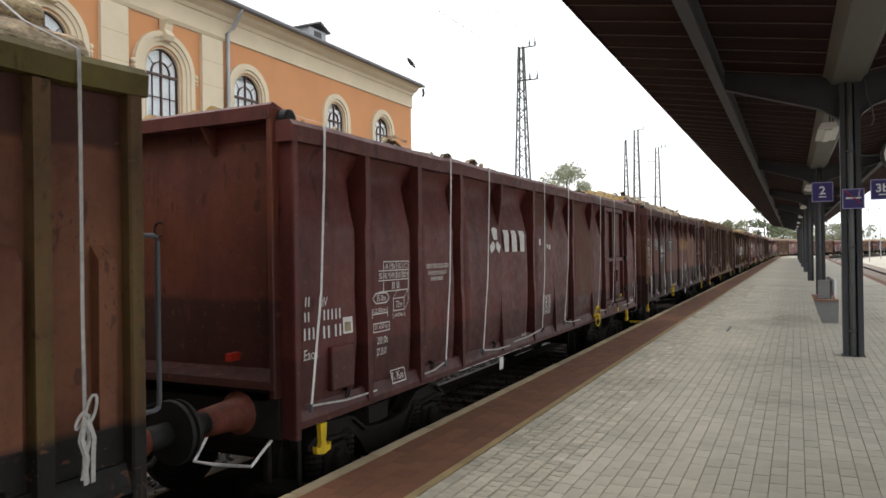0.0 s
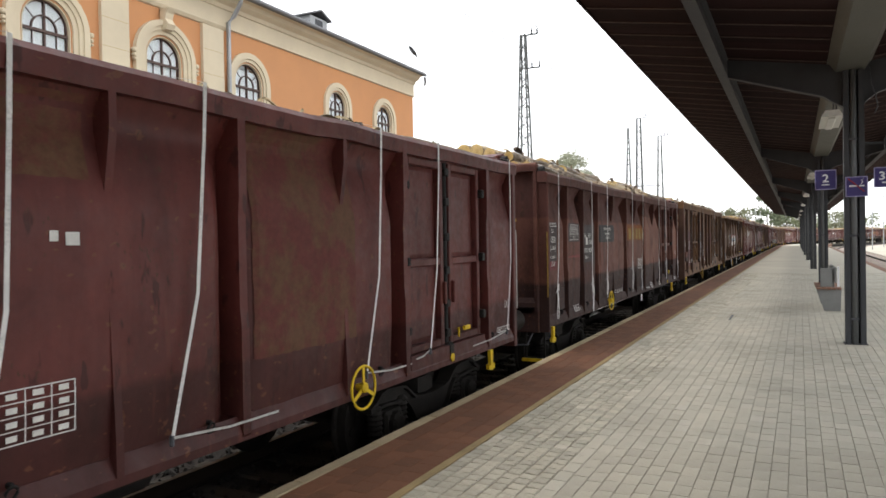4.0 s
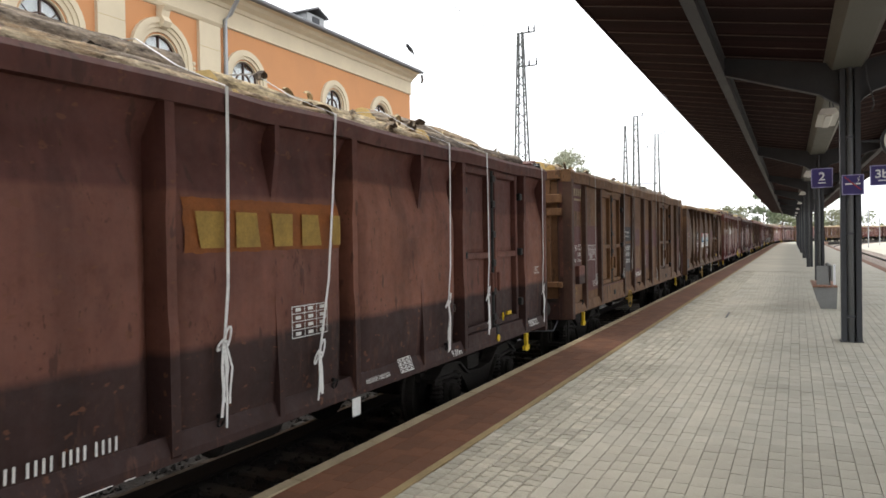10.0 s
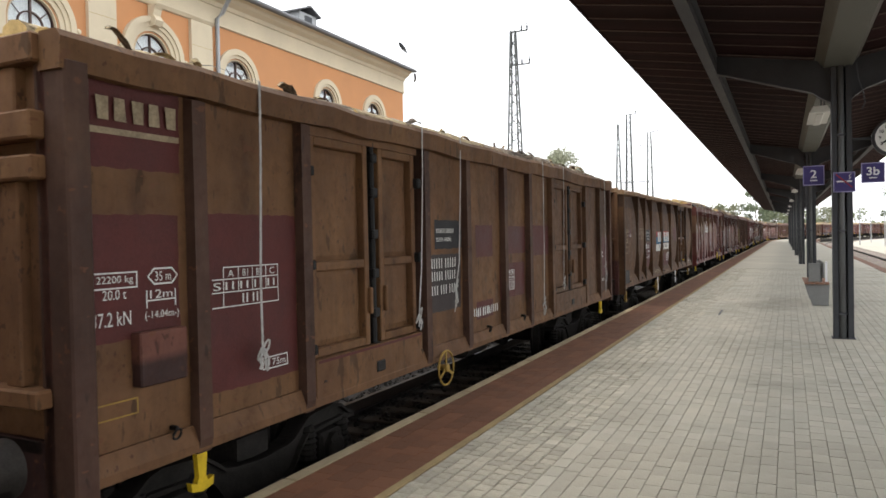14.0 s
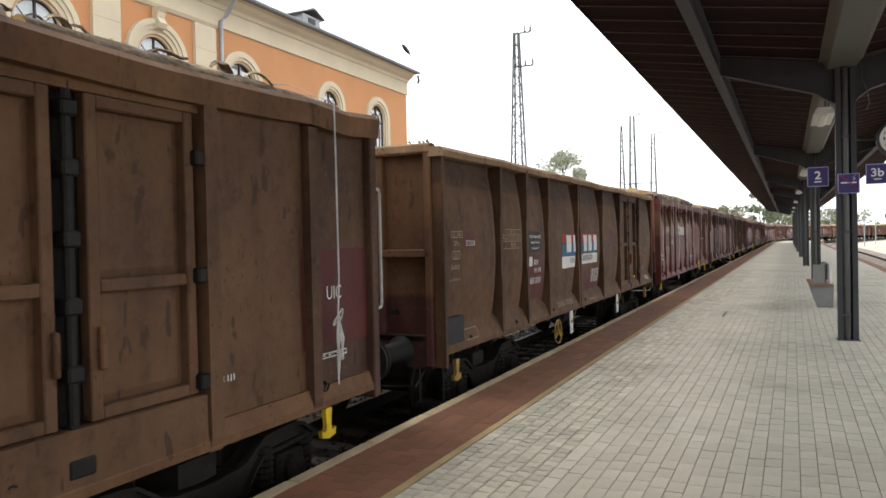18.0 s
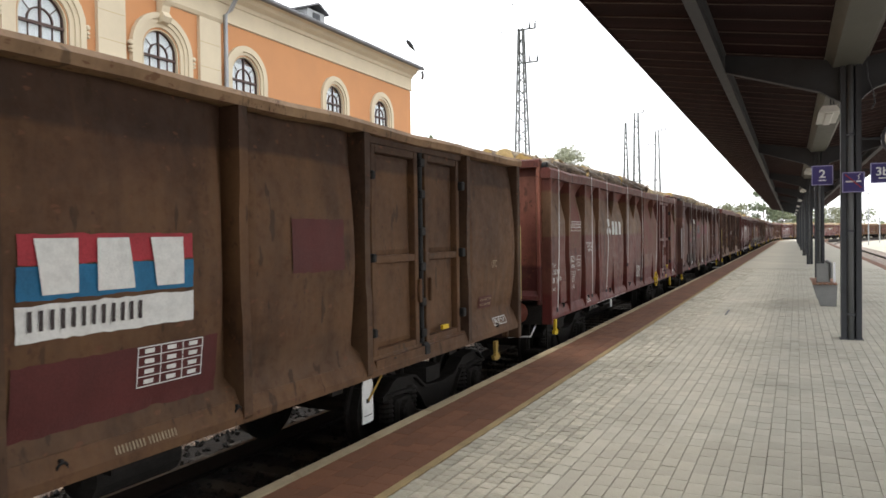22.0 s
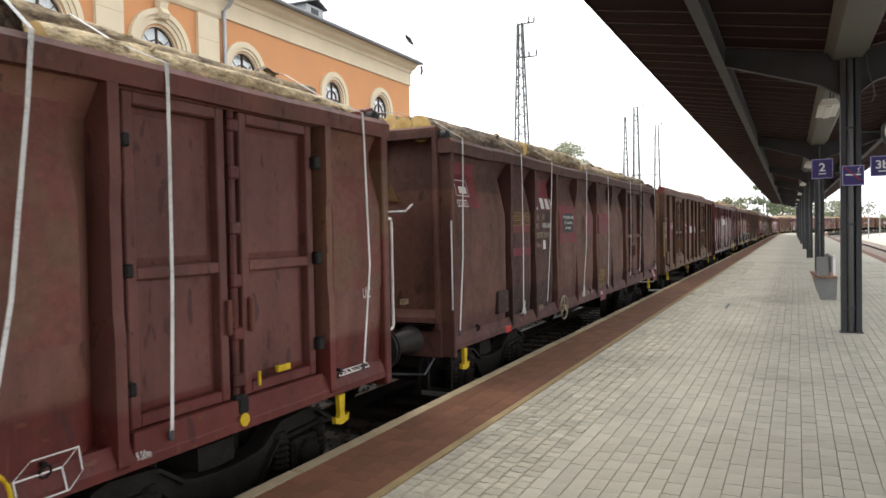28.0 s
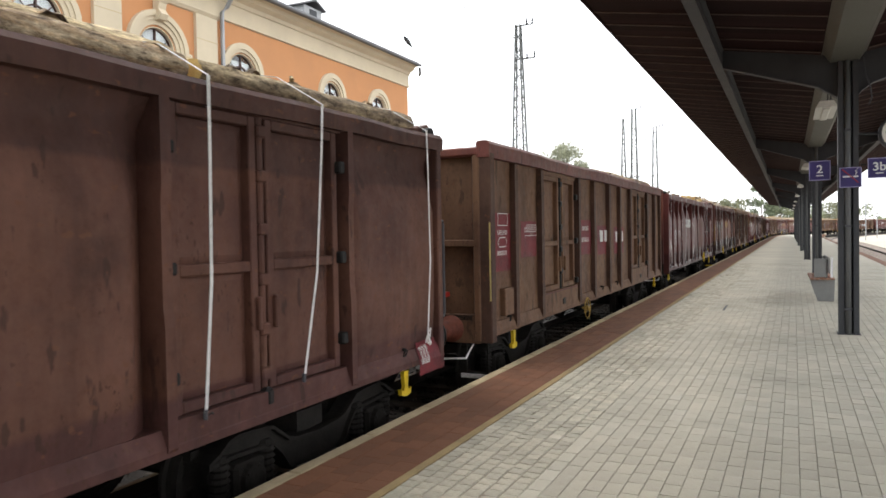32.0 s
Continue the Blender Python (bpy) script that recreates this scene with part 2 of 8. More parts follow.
def sawn_end(name):
    """Fresh-cut wood with year rings about the pith and a darker heart."""
    m, n, l = nodes_of(name)
    tc, mp, ln = n.new("ShaderNodeTexCoord"), n.new("ShaderNodeMapping"), n.new("ShaderNodeVectorMath")
    mp.inputs["Scale"].default_value = (1, 0, 1)
    ln.operation = "LENGTH"
    l.new(tc.outputs["Object"], mp.inputs[0])
    l.new(mp.outputs[0], ln.inputs[0])
    warp = noise_of(n, l, 14.0, 4, 0.6)
    ad, sn = n.new("ShaderNodeMath"), n.new("ShaderNodeMath")
    ad.operation, sn.operation = "MULTIPLY_ADD", "SINE"
    l.new(ln.outputs["Value"], ad.inputs[0])
    ad.inputs[1].default_value = 520.0
    mu = n.new("ShaderNodeMath")
    mu.operation = "MULTIPLY"
    l.new(warp, mu.inputs[0])
    mu.inputs[1].default_value = 9.0
    l.new(mu.outputs[0], ad.inputs[2])
    l.new(ad.outputs[0], sn.inputs[0])
    info = n.new("ShaderNodeObjectInfo")
    col = ramp(n, l, info.outputs["Random"], [(0.0, (0.56, 0.39, 0.15)), (0.5, (0.72, 0.53, 0.21)), (1.0, (0.78, 0.60, 0.30))])
    col = mix(n, l, 1.0, col, ramp(n, l, sn.outputs[0], [(0.0, (0.86, 0.82, 0.76)), (1.0, (1.05, 1.05, 1.05))]), "MULTIPLY")
    col = mix(n, l, 1.0, col, ramp(n, l, ln.outputs["Value"], [(0.02, (0.80, 0.74, 0.66)), (0.07, (1, 1, 1))]), "MULTIPLY")
    col = mix(n, l, 1.0, col, ramp(n, l, noise_of(n, l, 7.0, 6, 0.7), [(0.35, (0.72, 0.70, 0.66)), (0.6, (1.04, 1.04, 1.04))]), "MULTIPLY")
    finish(n, l, col, 0.85, 0.0, noise_of(n, l, 90.0, 3, 0.6), 0.003)
    return m


MAT["endgrain"] = sawn_end("fresh_cut_wood")
MAT["purple"] = plain("purple_sign", (0.035, 0.022, 0.14), 0.4, vary=0.06)
MAT["mast_steel"] = plain("galvanised_mast", (0.11, 0.115, 0.11), 0.6, 0.3, vary=0.2)
# lightened: the haze of distance is put into the foliage colour
MAT["leaf"] = plain("foliage", (0.25, 0.28, 0.17), 0.8, vary=0.5, scale=1.5)
MAT["trunk"] = plain("tree_bark", (0.10, 0.075, 0.055), 0.95, vary=0.3)
MAT["wire"] = plain("overhead_wire", (0.10, 0.10, 0.10), 0.6, vary=0.1)

RUST, DARKRUST = (0.085, 0.041, 0.022), (0.052, 0.026, 0.018)
PAINT = {
    # darker lower band paints the light falling off towards the sill
    "maroon": wagon_paint("maroon_wagon_paint", (0.1107, 0.0265, 0.0222), (0.0954, 0.0243, 0.0212), (0.125, 0.048, 0.03), 0.12, (1.50, (0.058, 0.0150, 0.0132)), None, 0.2),
    # lower band: a darker paint zone, plus light fading downwards, in both tones below
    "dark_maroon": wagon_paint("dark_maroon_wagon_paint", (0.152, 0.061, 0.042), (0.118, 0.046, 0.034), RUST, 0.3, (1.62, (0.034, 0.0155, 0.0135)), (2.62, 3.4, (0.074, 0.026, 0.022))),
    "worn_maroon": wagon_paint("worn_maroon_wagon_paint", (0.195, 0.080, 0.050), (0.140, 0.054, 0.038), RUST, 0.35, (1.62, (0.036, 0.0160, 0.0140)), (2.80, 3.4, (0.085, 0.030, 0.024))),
    "faded_maroon": wagon_paint("faded_maroon_wagon_paint", (0.165, 0.070, 0.058), (0.190, 0.092, 0.056), (0.16, 0.08, 0.05), 0.3, (1.42, (0.118, 0.024, 0.020)), None, 0.12),
    "sooty_end": wagon_paint("soot_stained_tan_wagon_paint", (0.085, 0.047, 0.024), (0.064, 0.034, 0.019), DARKRUST, 0.7, (1.44, (0.070, 0.036, 0.022))),
    # dark top band: the shade of the overhanging rim put into the paint
    "tan_mid": wagon_paint("rusty_brown_tan_wagon_paint", (0.116, 0.058, 0.0250), (0.078, 0.037, 0.0180), (0.060, 0.026, 0.014), 0.8, (1.50, (0.098, 0.052, 0.026)), (2.90, 3.4, (0.046, 0.024, 0.015))),
    "door_maroon": wagon_paint("dull_maroon_door_paint", (0.148, 0.056, 0.047), (0.126, 0.047, 0.040), (0.12, 0.05, 0.03), 0.25, (1.30, (0.118, 0.026, 0.022)), None, 0.12),
    # here too the top band paints the rim's shade
    "tan": wagon_paint("faded_tan_wagon_paint", (0.122, 0.061, 0.0260), (0.084, 0.0415, 0.0195), DARKRUST, 0.75, None, (2.90, 3.4, (0.052, 0.028, 0.017))),
    "tan_red": wagon_paint("tan_and_maroon_wagon_paint", (0.155, 0.0790, 0.0330), (0.118, 0.0580, 0.0262), DARKRUST, 0.6),
    "bright_maroon": wagon_paint("fresh_maroon_wagon_paint", (0.138, 0.039, 0.030), (0.120, 0.044, 0.030), (0.16, 0.08, 0.05), 0.25, (1.36, (0.110, 0.022, 0.018)), (2.26, 2.95, (0.160, 0.094, 0.050)), 0.15),
    "brown": wagon_paint("rust_brown_wagon_paint", (0.134, 0.0610, 0.0410), (0.092, 0.0400, 0.0305), RUST, 0.5, (1.30, (0.082, 0.034, 0.0296)), (2.75, 3.4, (0.0640, 0.0300, 0.0247))),
    "brown_tan": wagon_paint("brown_tan_wagon_paint", (0.158, 0.086, 0.046), (0.112, 0.058, 0.034), DARKRUST, 0.6),
    "olive": wagon_paint("olive_rim_paint", (0.112, 0.092, 0.020), (0.088, 0.066, 0.018), DARKRUST, 0.3),
    # same near-black foot as on the panels of this wagon
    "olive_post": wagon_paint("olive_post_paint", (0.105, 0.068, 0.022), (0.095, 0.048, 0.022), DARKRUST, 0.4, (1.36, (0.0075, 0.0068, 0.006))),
    "brown_post": wagon_paint("maroon_brown_post_paint", (0.080, 0.042, 0.027), (0.062, 0.031, 0.022), DARKRUST, 0.5),
    # posts darker than the sheets: shade of their side faces put into the colour
    "shaded_post": wagon_paint("soot_brown_post_paint", (0.082, 0.044, 0.022), (0.058, 0.031, 0.018), (0.02, 0.013, 0.01), 0.6),
    # near-black foot in place of the black underframe zone below the panels
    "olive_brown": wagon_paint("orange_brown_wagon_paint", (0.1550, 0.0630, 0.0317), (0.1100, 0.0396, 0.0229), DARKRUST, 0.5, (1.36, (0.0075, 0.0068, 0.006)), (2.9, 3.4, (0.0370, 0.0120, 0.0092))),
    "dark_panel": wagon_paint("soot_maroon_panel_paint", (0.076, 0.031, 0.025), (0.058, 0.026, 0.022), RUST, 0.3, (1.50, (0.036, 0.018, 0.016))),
    # a duller tan for the rear half of the ribbed wagon
    "sooty_tan": wagon_paint("sooty_tan_wagon_paint", (0.128, 0.068, 0.033), (0.098, 0.050, 0.026), DARKRUST, 0.7, (1.44, (0.112, 0.060, 0.030))),
    "tan_end_low": wagon_paint("rust_tan_and_maroon_end_paint", (0.150, 0.076, 0.034), (0.112, 0.054, 0.027), DARKRUST, 0.8, (1.68, (0.062, 0.021, 0.019))),
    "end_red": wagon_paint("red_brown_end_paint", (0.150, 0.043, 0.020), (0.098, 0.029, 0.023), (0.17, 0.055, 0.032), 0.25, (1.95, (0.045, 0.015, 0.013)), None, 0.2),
    # the strong light on this end is put into its raised colour
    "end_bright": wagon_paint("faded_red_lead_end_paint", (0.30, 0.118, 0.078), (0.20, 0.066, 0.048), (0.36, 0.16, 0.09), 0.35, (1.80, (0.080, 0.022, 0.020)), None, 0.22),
    "tan_end": wagon_paint("orange_tan_end_paint", (0.19, 0.098, 0.044), (0.145, 0.070, 0.033), DARKRUST, 0.4),
    "tan_rim": wagon_paint("pale_tan_rim_paint", (0.29, 0.185, 0.105), (0.23, 0.140, 0.076), DARKRUST, 0.3),
}


def island_material(name, c, spread, rough, scale, grain, height, tint=None):
    """Many small pieces in one mesh: each takes its own tone; broad dirt over all."""
    m, n, l = nodes_of(name)
    geo = n.new("ShaderNodeNewGeometry")
    broad, fine = noise_of(n, l, scale, 6, 0.65), noise_of(n, l, grain, 4, 0.65)
    lo, hi = tuple(v * (1 - spread) for v in c), tuple(min(1, v * (1 + spread)) for v in c)
    col = ramp(n, l, geo.outputs["Random Per Island"], [(0.0, lo), (0.55, c), (0.93, hi), (1.0, tint or hi)])
    col = mix(n, l, 1.0, col, ramp(n, l, broad, [(0.28, (0.70, 0.69, 0.67)), (0.48, (0.97, 0.97, 0.97)), (0.7, (1.06, 1.05, 1.03))]), "MULTIPLY")
    col = mix(n, l, 1.0, col, ramp(n, l, fine, [(0.3, (0.84, 0.84, 0.84)), (0.7, (1.06, 1.06, 1.06))]), "MULTIPLY")
    finish(n, l, col, rough, 0.0, fine, height)
    return m


def object_material(name, c, spread, rough, scale, grain, height):
    """Like pieces that are objects of their own: each takes its own tone."""
    m, n, l = nodes_of(name)
    info = n.new("ShaderNodeObjectInfo")
    broad, fine = noise_of(n, l, scale, 6, 0.65, vec="Object"), noise_of(n, l, grain, 4, 0.65)
    lo, hi = tuple(v * (1 - spread) for v in c), tuple(min(1, v * (1 + spread)) for v in c)
    col = ramp(n, l, info.outputs["Random"], [(0.0, lo), (1.0, hi)])
    col = mix(n, l, 1.0, col, ramp(n, l, broad, [(0.3, (0.78, 0.76, 0.74)), (0.65, (1.05, 1.05, 1.05))]), "MULTIPLY")
    col = mix(n, l, 1.0, col, ramp(n, l, fine, [(0.3, (0.85, 0.85, 0.85)), (0.7, (1.05, 1.05, 1.05))]), "MULTIPLY")
    finish(n, l, col, rough, 0.0, fine, height)
    return m


def glass_material():
    m, n, l = nodes_of("window_glass")
    p = n["Principled BSDF"]
    p.inputs["Base Color"].default_value = (0.9, 0.93, 0.93, 1)
    p.inputs["Roughness"].default_value = 0.02
    p.inputs["Transmission Weight"].default_value = 1.0
    p.inputs["IOR"].default_value = 1.45
    return m


def mottled(name, a, b):
    """Old paint half covered by another tone."""
    m, n, l = nodes_of(name)
    big, fine = noise_of(n, l, 2.6, 8, 0.7), noise_of(n, l, 15.0, 8, 0.75)
    col = mix(n, l, ramp(n, l, big, [(0.42, (0, 0, 0)), (0.56, (1, 1, 1))]), a, b)
    col = mix(n, l, 1.0, col, ramp(n, l, fine, [(0.32, (0.74, 0.73, 0.72)), (0.7, (1.2, 1.2, 1.2))]), "MULTIPLY")
    finish(n, l, col, 0.7, 0.0, fine, 0.003).inputs["Specular IOR Level"].default_value = 0.3
    return m


MAT["paver"] = island_material("grey_pavers", (0.455, 0.425, 0.345), 0.07, 0.85, 0.5, 90, 0.003, (0.48, 0.455, 0.38))
MAT["rough_paver"] = island_material("rough_grey_pavers", (0.470, 0.438, 0.352), 0.13, 0.88, 0.8, 45, 0.012, (0.60, 0.565, 0.47))
MAT["paver_far"] = plain("distant_grey_paving", (0.44, 0.41, 0.335), 0.87, vary=0.12, scale=0.4, grain=9)
MAT["paver_piece"] = object_material("grey_paver_pieces", (0.455, 0.425, 0.345), 0.07, 0.85, 3.0, 90, 0.003)
MAT["rough_piece"] = object_material("rough_grey_paver_pieces", (0.470, 0.438, 0.352), 0.13, 0.88, 8.0, 45, 0.012)
# lighter than the planks, as a highlight along the board edges
MAT["lath"] = plain("brown_canopy_lath", (0.125, 0.088, 0.078), 0.7, vary=0.3, scale=3)
MAT["red_band"] = object_material("red_slabs", (0.172, 0.069, 0.031), 0.17, 0.85, 5.0, 60, 0.004)
MAT["red_far"] = island_material("distant_red_slabs", (0.178, 0.072, 0.033), 0.18, 0.85, 0.9, 60, 0.003)
MAT["kerb"] = object_material("cream_kerb_stones", (0.40, 0.32, 0.20), 0.18, 0.85, 4.0, 60, 0.006)
MAT["line"] = plain("worn_ochre_line", (0.33, 0.245, 0.125), 0.85, vary=0.25, scale=3)
# stones under the train carry its shade in their colour
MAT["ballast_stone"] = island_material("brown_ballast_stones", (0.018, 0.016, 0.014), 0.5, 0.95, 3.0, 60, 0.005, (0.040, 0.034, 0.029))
# stones beyond the train, brightened to show daylight on them
MAT["lit_stone"] = island_material("dry_ballast_stones", (0.36, 0.27, 0.215), 0.5, 0.95, 3.0, 60, 0.004, (0.55, 0.47, 0.41))
MAT["ballast_pale"] = plain("pale_ballast", (0.25, 0.205, 0.17), 0.95, vary=0.4, scale=6, grain=20, height=0.05)
MAT["room"] = plain("pale_room_wall", (0.5, 0.5, 0.47), 0.9, vary=0.05)
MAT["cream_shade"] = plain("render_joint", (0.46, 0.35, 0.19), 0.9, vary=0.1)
# curtain brightened to stand in for the sky reflected in the panes
MAT["curtain"] = plain("pale_curtain", (0.86, 0.87, 0.88), 0.9, vary=0.1, scale=6, stretch=(1, 6, 0.3))
MAT["glass"] = glass_material()
MAT["planks"] = object_material("stained_canopy_planks", (0.027, 0.0115, 0.0118), 0.3, 0.9, 3.0, 40, 0.004)
MAT["iron"].node_tree.nodes["Principled BSDF"].inputs["Specular IOR Level"].default_value = 0.1
MAT["planks"].node_tree.nodes["Principled BSDF"].inputs["Specular IOR Level"].default_value = 0.12
MAT["red"] = plain("red_paint", (0.42, 0.03, 0.02), 0.5, vary=0.15)
MAT["red_patch"] = plain("fresh_red_paint_patch", (0.150, 0.021, 0.027), 0.6, vary=0.45, scale=3)
MAT["maroon_patch"] = plain("maroon_paint_patch", (0.085, 0.022, 0.020), 0.6, vary=0.2, scale=2)
MAT["orange_patch"] = plain("faded_orange_patch", (0.21, 0.068, 0.016), 0.7, vary=0.3, scale=3)
MAT["worn_ochre"] = plain("worn_ochre_paint", (0.125, 0.068, 0.026), 0.75, vary=0.3, scale=6)
MAT["ochre"] = plain("faded_ochre_letters", (0.30, 0.19, 0.045), 0.7, vary=0.3, scale=6)
MAT["faded"] = plain("faded_marking_paint", (0.30, 0.24, 0.16), 0.8, vary=0.35, scale=12)
MAT["blue_patch"] = plain("blue_paint", (0.02, 0.13, 0.25), 0.6, vary=0.2, scale=5)
MAT["pink_patch"] = plain("faded_red_paint", (0.34, 0.035, 0.045), 0.6, vary=0.25, scale=4)
MAT["grey_patch"] = plain("dark_overpaint", (0.045, 0.035, 0.035), 0.6, vary=0.3, scale=3)
MAT["buffer_red"] = plain("red_brown_buffer_casing", (0.125, 0.036, 0.022), 0.6, vary=0.4, scale=5)
MAT["buffer_black"] = plain("greasy_black_buffer", (0.014, 0.0135, 0.013), 0.6, 0.0, vary=0.3, scale=5)
MAT["ochre_stain"] = mottled("ochre_stained_paint", (0.108, 0.026, 0.022), (0.105, 0.050, 0.026))
MAT["tan_patch"] = mottled("faded_tan_patch", (0.165, 0.057, 0.047), (0.150, 0.076, 0.052))
MAT["buffer_dark"] = plain("dull_grey_buffer_casing", (0.042, 0.037, 0.033), 0.55, vary=0.3, scale=5)
MAT["bench_concrete"] = plain("concrete_bench", (0.22, 0.22, 0.215), 0.85, vary=0.15, scale=3)
MAT["bench_wood"] = plain("weathered_bench_slats", (0.30, 0.17, 0.12), 0.8, vary=0.2, scale=6)
MAT["clock_face"] = plain("white_clock_face", (0.72, 0.72, 0.70), 0.4, vary=0.04)
MAT["sign_white"] = plain("white_sign_print", (0.75, 0.75, 0.78), 0.5, vary=0.03)
# lightened for haze as well, though one nearer tree shares it
MAT["leaf_dark"] = plain("dark_foliage", (0.17, 0.20, 0.125), 0.8, vary=0.45, scale=1.2)
MAT["leaf_dry"] = plain("pale_dry_foliage", (0.23, 0.24, 0.15), 0.8, vary=0.45, scale=1.2)
MAT["pale_yellow"] = plain("pale_yellow_rail_paint", (0.42, 0.33, 0.13), 0.6, vary=0.2, scale=8)
MAT["lamp_white"] = plain("white_enamel", (0.74, 0.74, 0.70), 0.4, vary=0.08)
MAT["pipe_grey"] = plain("grey_rainwater_pipe_paint", (0.125, 0.128, 0.13), 0.5, vary=0.1, scale=2)
MAT["dormer_sheet"] = plain("dull_dormer_sheet", (0.36, 0.37, 0.375), 0.6, 0.2, vary=0.15, scale=2)
MAT["leaf_birch"] = plain("pale_birch_foliage", (0.34, 0.35, 0.25), 0.8, vary=0.4, scale=1.0)
MAT["sign_rim"] = plain("lilac_sign_rim", (0.32, 0.30, 0.50), 0.5, vary=0.05)


# ---- mesh helpers ----
def part(name, bm, material, parent=None, label="", smooth=False):
    me = bpy.data.meshes.new(name)
    bm.to_mesh(me)
    bm.free()
    me.materials.append(material)
    if smooth:
        for p in me.polygons:
            p.use_smooth = True
    ob = new(name, me)
    if parent is not None:
        ob.parent = parent
    if label:
        ob["label"] = label
    return ob


def share(name, me, parent, x=0, y=0, z=0, rx=0, ry=0, rz=0, label=""):
    ob = new(name, me)
    ob.parent = parent
    ob.matrix_basis = pose(x, y, z, rx, ry, rz)
    if label:
        ob["label"] = label
    return ob


def thing(name, label, category, x=0, y=0, z=0, rz=0, group="", kind=""):
    ob = new(name)
    ob.empty_display_size = 0.2
    ob.matrix_basis = pose(x, y, z, 0, 0, rz)
    return tagged(ob, label, category, group, kind)


def box(bm, x0, x1, y0, y1, z0, z1, bevel=0.0):
    v = [bm.verts.new((x, y, z)) for x in (x0, x1) for y in (y0, y1) for z in (z0, z1)]
    fs = [bm.faces.new([v[i] for i in q]) for q in ((0, 1, 3, 2), (4, 6, 7, 5), (0, 4, 5, 1), (2, 3, 7, 6), (0, 2, 6, 4), (1, 5, 7, 3))]
    if bevel:
        es = list({e for f in fs for e in f.edges})
        bmesh.ops.bevel(bm, geom=es, offset=bevel, segments=1, affect="EDGES", clamp_overlap=True)
    return bm


def boxed(*a, bevel=0.0):
    return box(bmesh.new(), *a, bevel=bevel)


def prism(bm, pts, axis, a, b):
    """Extrude the polygon pts (two coordinates) from a to b along the axis 'x', 'y' or 'z'."""
    def at(p, d):
        return {"x": (d, p[0], p[1]), "y": (p[0], d, p[1]), "z": (p[0], p[1], d)}[axis]
    lo, hi = [bm.verts.new(at(p, a)) for p in pts], [bm.verts.new(at(p, b)) for p in pts]
    n = len(pts)
    bm.faces.new(lo)
    bm.faces.new(hi[::-1])
    for i in range(n):
        bm.faces.new((lo[i], hi[i], hi[(i + 1) % n], lo[(i + 1) % n]))
    bmesh.ops.recalc_face_normals(bm, faces=bm.faces)
    return bm


def tube(bm, path, r, sides=8, r_end=None):
    """A round bar along a list of points."""
    path = [Vector(p) for p in path]
    rings = []
    for i, p in enumerate(path):
        d = (path[min(i + 1, len(path) - 1)] - path[max(i - 1, 0)]).normalized()
        u = d.orthogonal().normalized() if abs(d.z) > 0.9 else d.cross(Vector((0, 0, 1))).normalized()
        w = d.cross(u)
        rr = r if r_end is None else r + (r_end - r) * i / (len(path) - 1)
        rings.append([bm.verts.new(p + rr * (math.cos(2 * math.pi * k / sides) * u + math.sin(2 * math.pi * k / sides) * w)) for k in range(sides)])
    for a, b in zip(rings, rings[1:]):
        for k in range(sides):
            bm.faces.new((a[k], a[(k + 1) % sides], b[(k + 1) % sides], b[k]))
    bm.faces.new(rings[0][::-1])
    bm.faces.new(rings[-1])
    return bm


def lathe(bm, prof, axis="x", sides=20, c=(0, 0, 0)):
    """Turn a profile of (along, radius) round an axis."""
    rings = []
    for a, r in prof:
        ring = []
        for k in range(sides):
            p, q = r * math.cos(2 * math.pi * k / sides), r * math.sin(2 * math.pi * k / sides)
            v = {"x": (a, p, q), "y": (p, a, q), "z": (p, q, a)}[axis]
            ring.append(bm.verts.new((v[0] + c[0], v[1] + c[1], v[2] + c[2])))
        rings.append(ring)
    for a, b in zip(rings, rings[1:]):
        for k in range(sides):
            bm.faces.new((a[k], a[(k + 1) % sides], b[(k + 1) % sides], b[k]))
    bm.faces.new(rings[0][::-1])
    bm.faces.new(rings[-1])
    bmesh.ops.recalc_face_normals(bm, faces=bm.faces)
    return bm


# ---- the line of the track: straight, then a wide curve to the right ----
RAIL, BEND, RADIUS = -0.65, 112.0, 250.0
TRACK_X = -4.753
HEADING = 0.6                  # degrees by which the line leads off to the right


def turned(x, y, by):
    """The turn of everything that runs along the line, about a point of it."""
    return Matrix.Translation((x, y, 0)) @ pose(0, 0, 0, 0, 0, -by) @ Matrix.Translation((-x, -y, 0))


TURN = turned(TRACK_X, 6.0, HEADING)


def along(ob):
    ob.matrix_basis = TURN @ ob.matrix_basis
    return ob


def line(s, off=0.0):
    """Place and heading (degrees, clockwise) at s metres along the track, off metres to its right, before the turn."""
    if s <= BEND:
        return TRACK_X + off, s, 0.0
    a = (s - BEND) / RADIUS
    return TRACK_X + RADIUS - (RADIUS - off) * math.cos(a), BEND + (RADIUS - off) * math.sin(a), math.degrees(a)


def ribbon(bm, off0, off1, z0, z1, s0, s1, step):
    """A slab that follows the track between two offsets."""
    n = max(1, round((s1 - s0) / step))
    rows = []
    for i in range(n + 1):
        s = s0 + (s1 - s0) * i / n
        (xa, ya, _), (xb, yb, _) = line(s, off0), line(s, off1)
        rows.append([bm.verts.new(p) for p in ((xa, ya, z0), (xb, yb, z0), (xb, yb, z1), (xa, ya, z1))])
    for a, b in zip(rows, rows[1:]):
        for k in range(4):
            bm.faces.new((a[k], a[(k + 1) % 4], b[(k + 1) % 4], b[k]))
    bm.faces.new(rows[0][::-1])
    bm.faces.new(rows[-1])
    bmesh.ops.recalc_face_normals(bm, faces=bm.faces)
    return bm


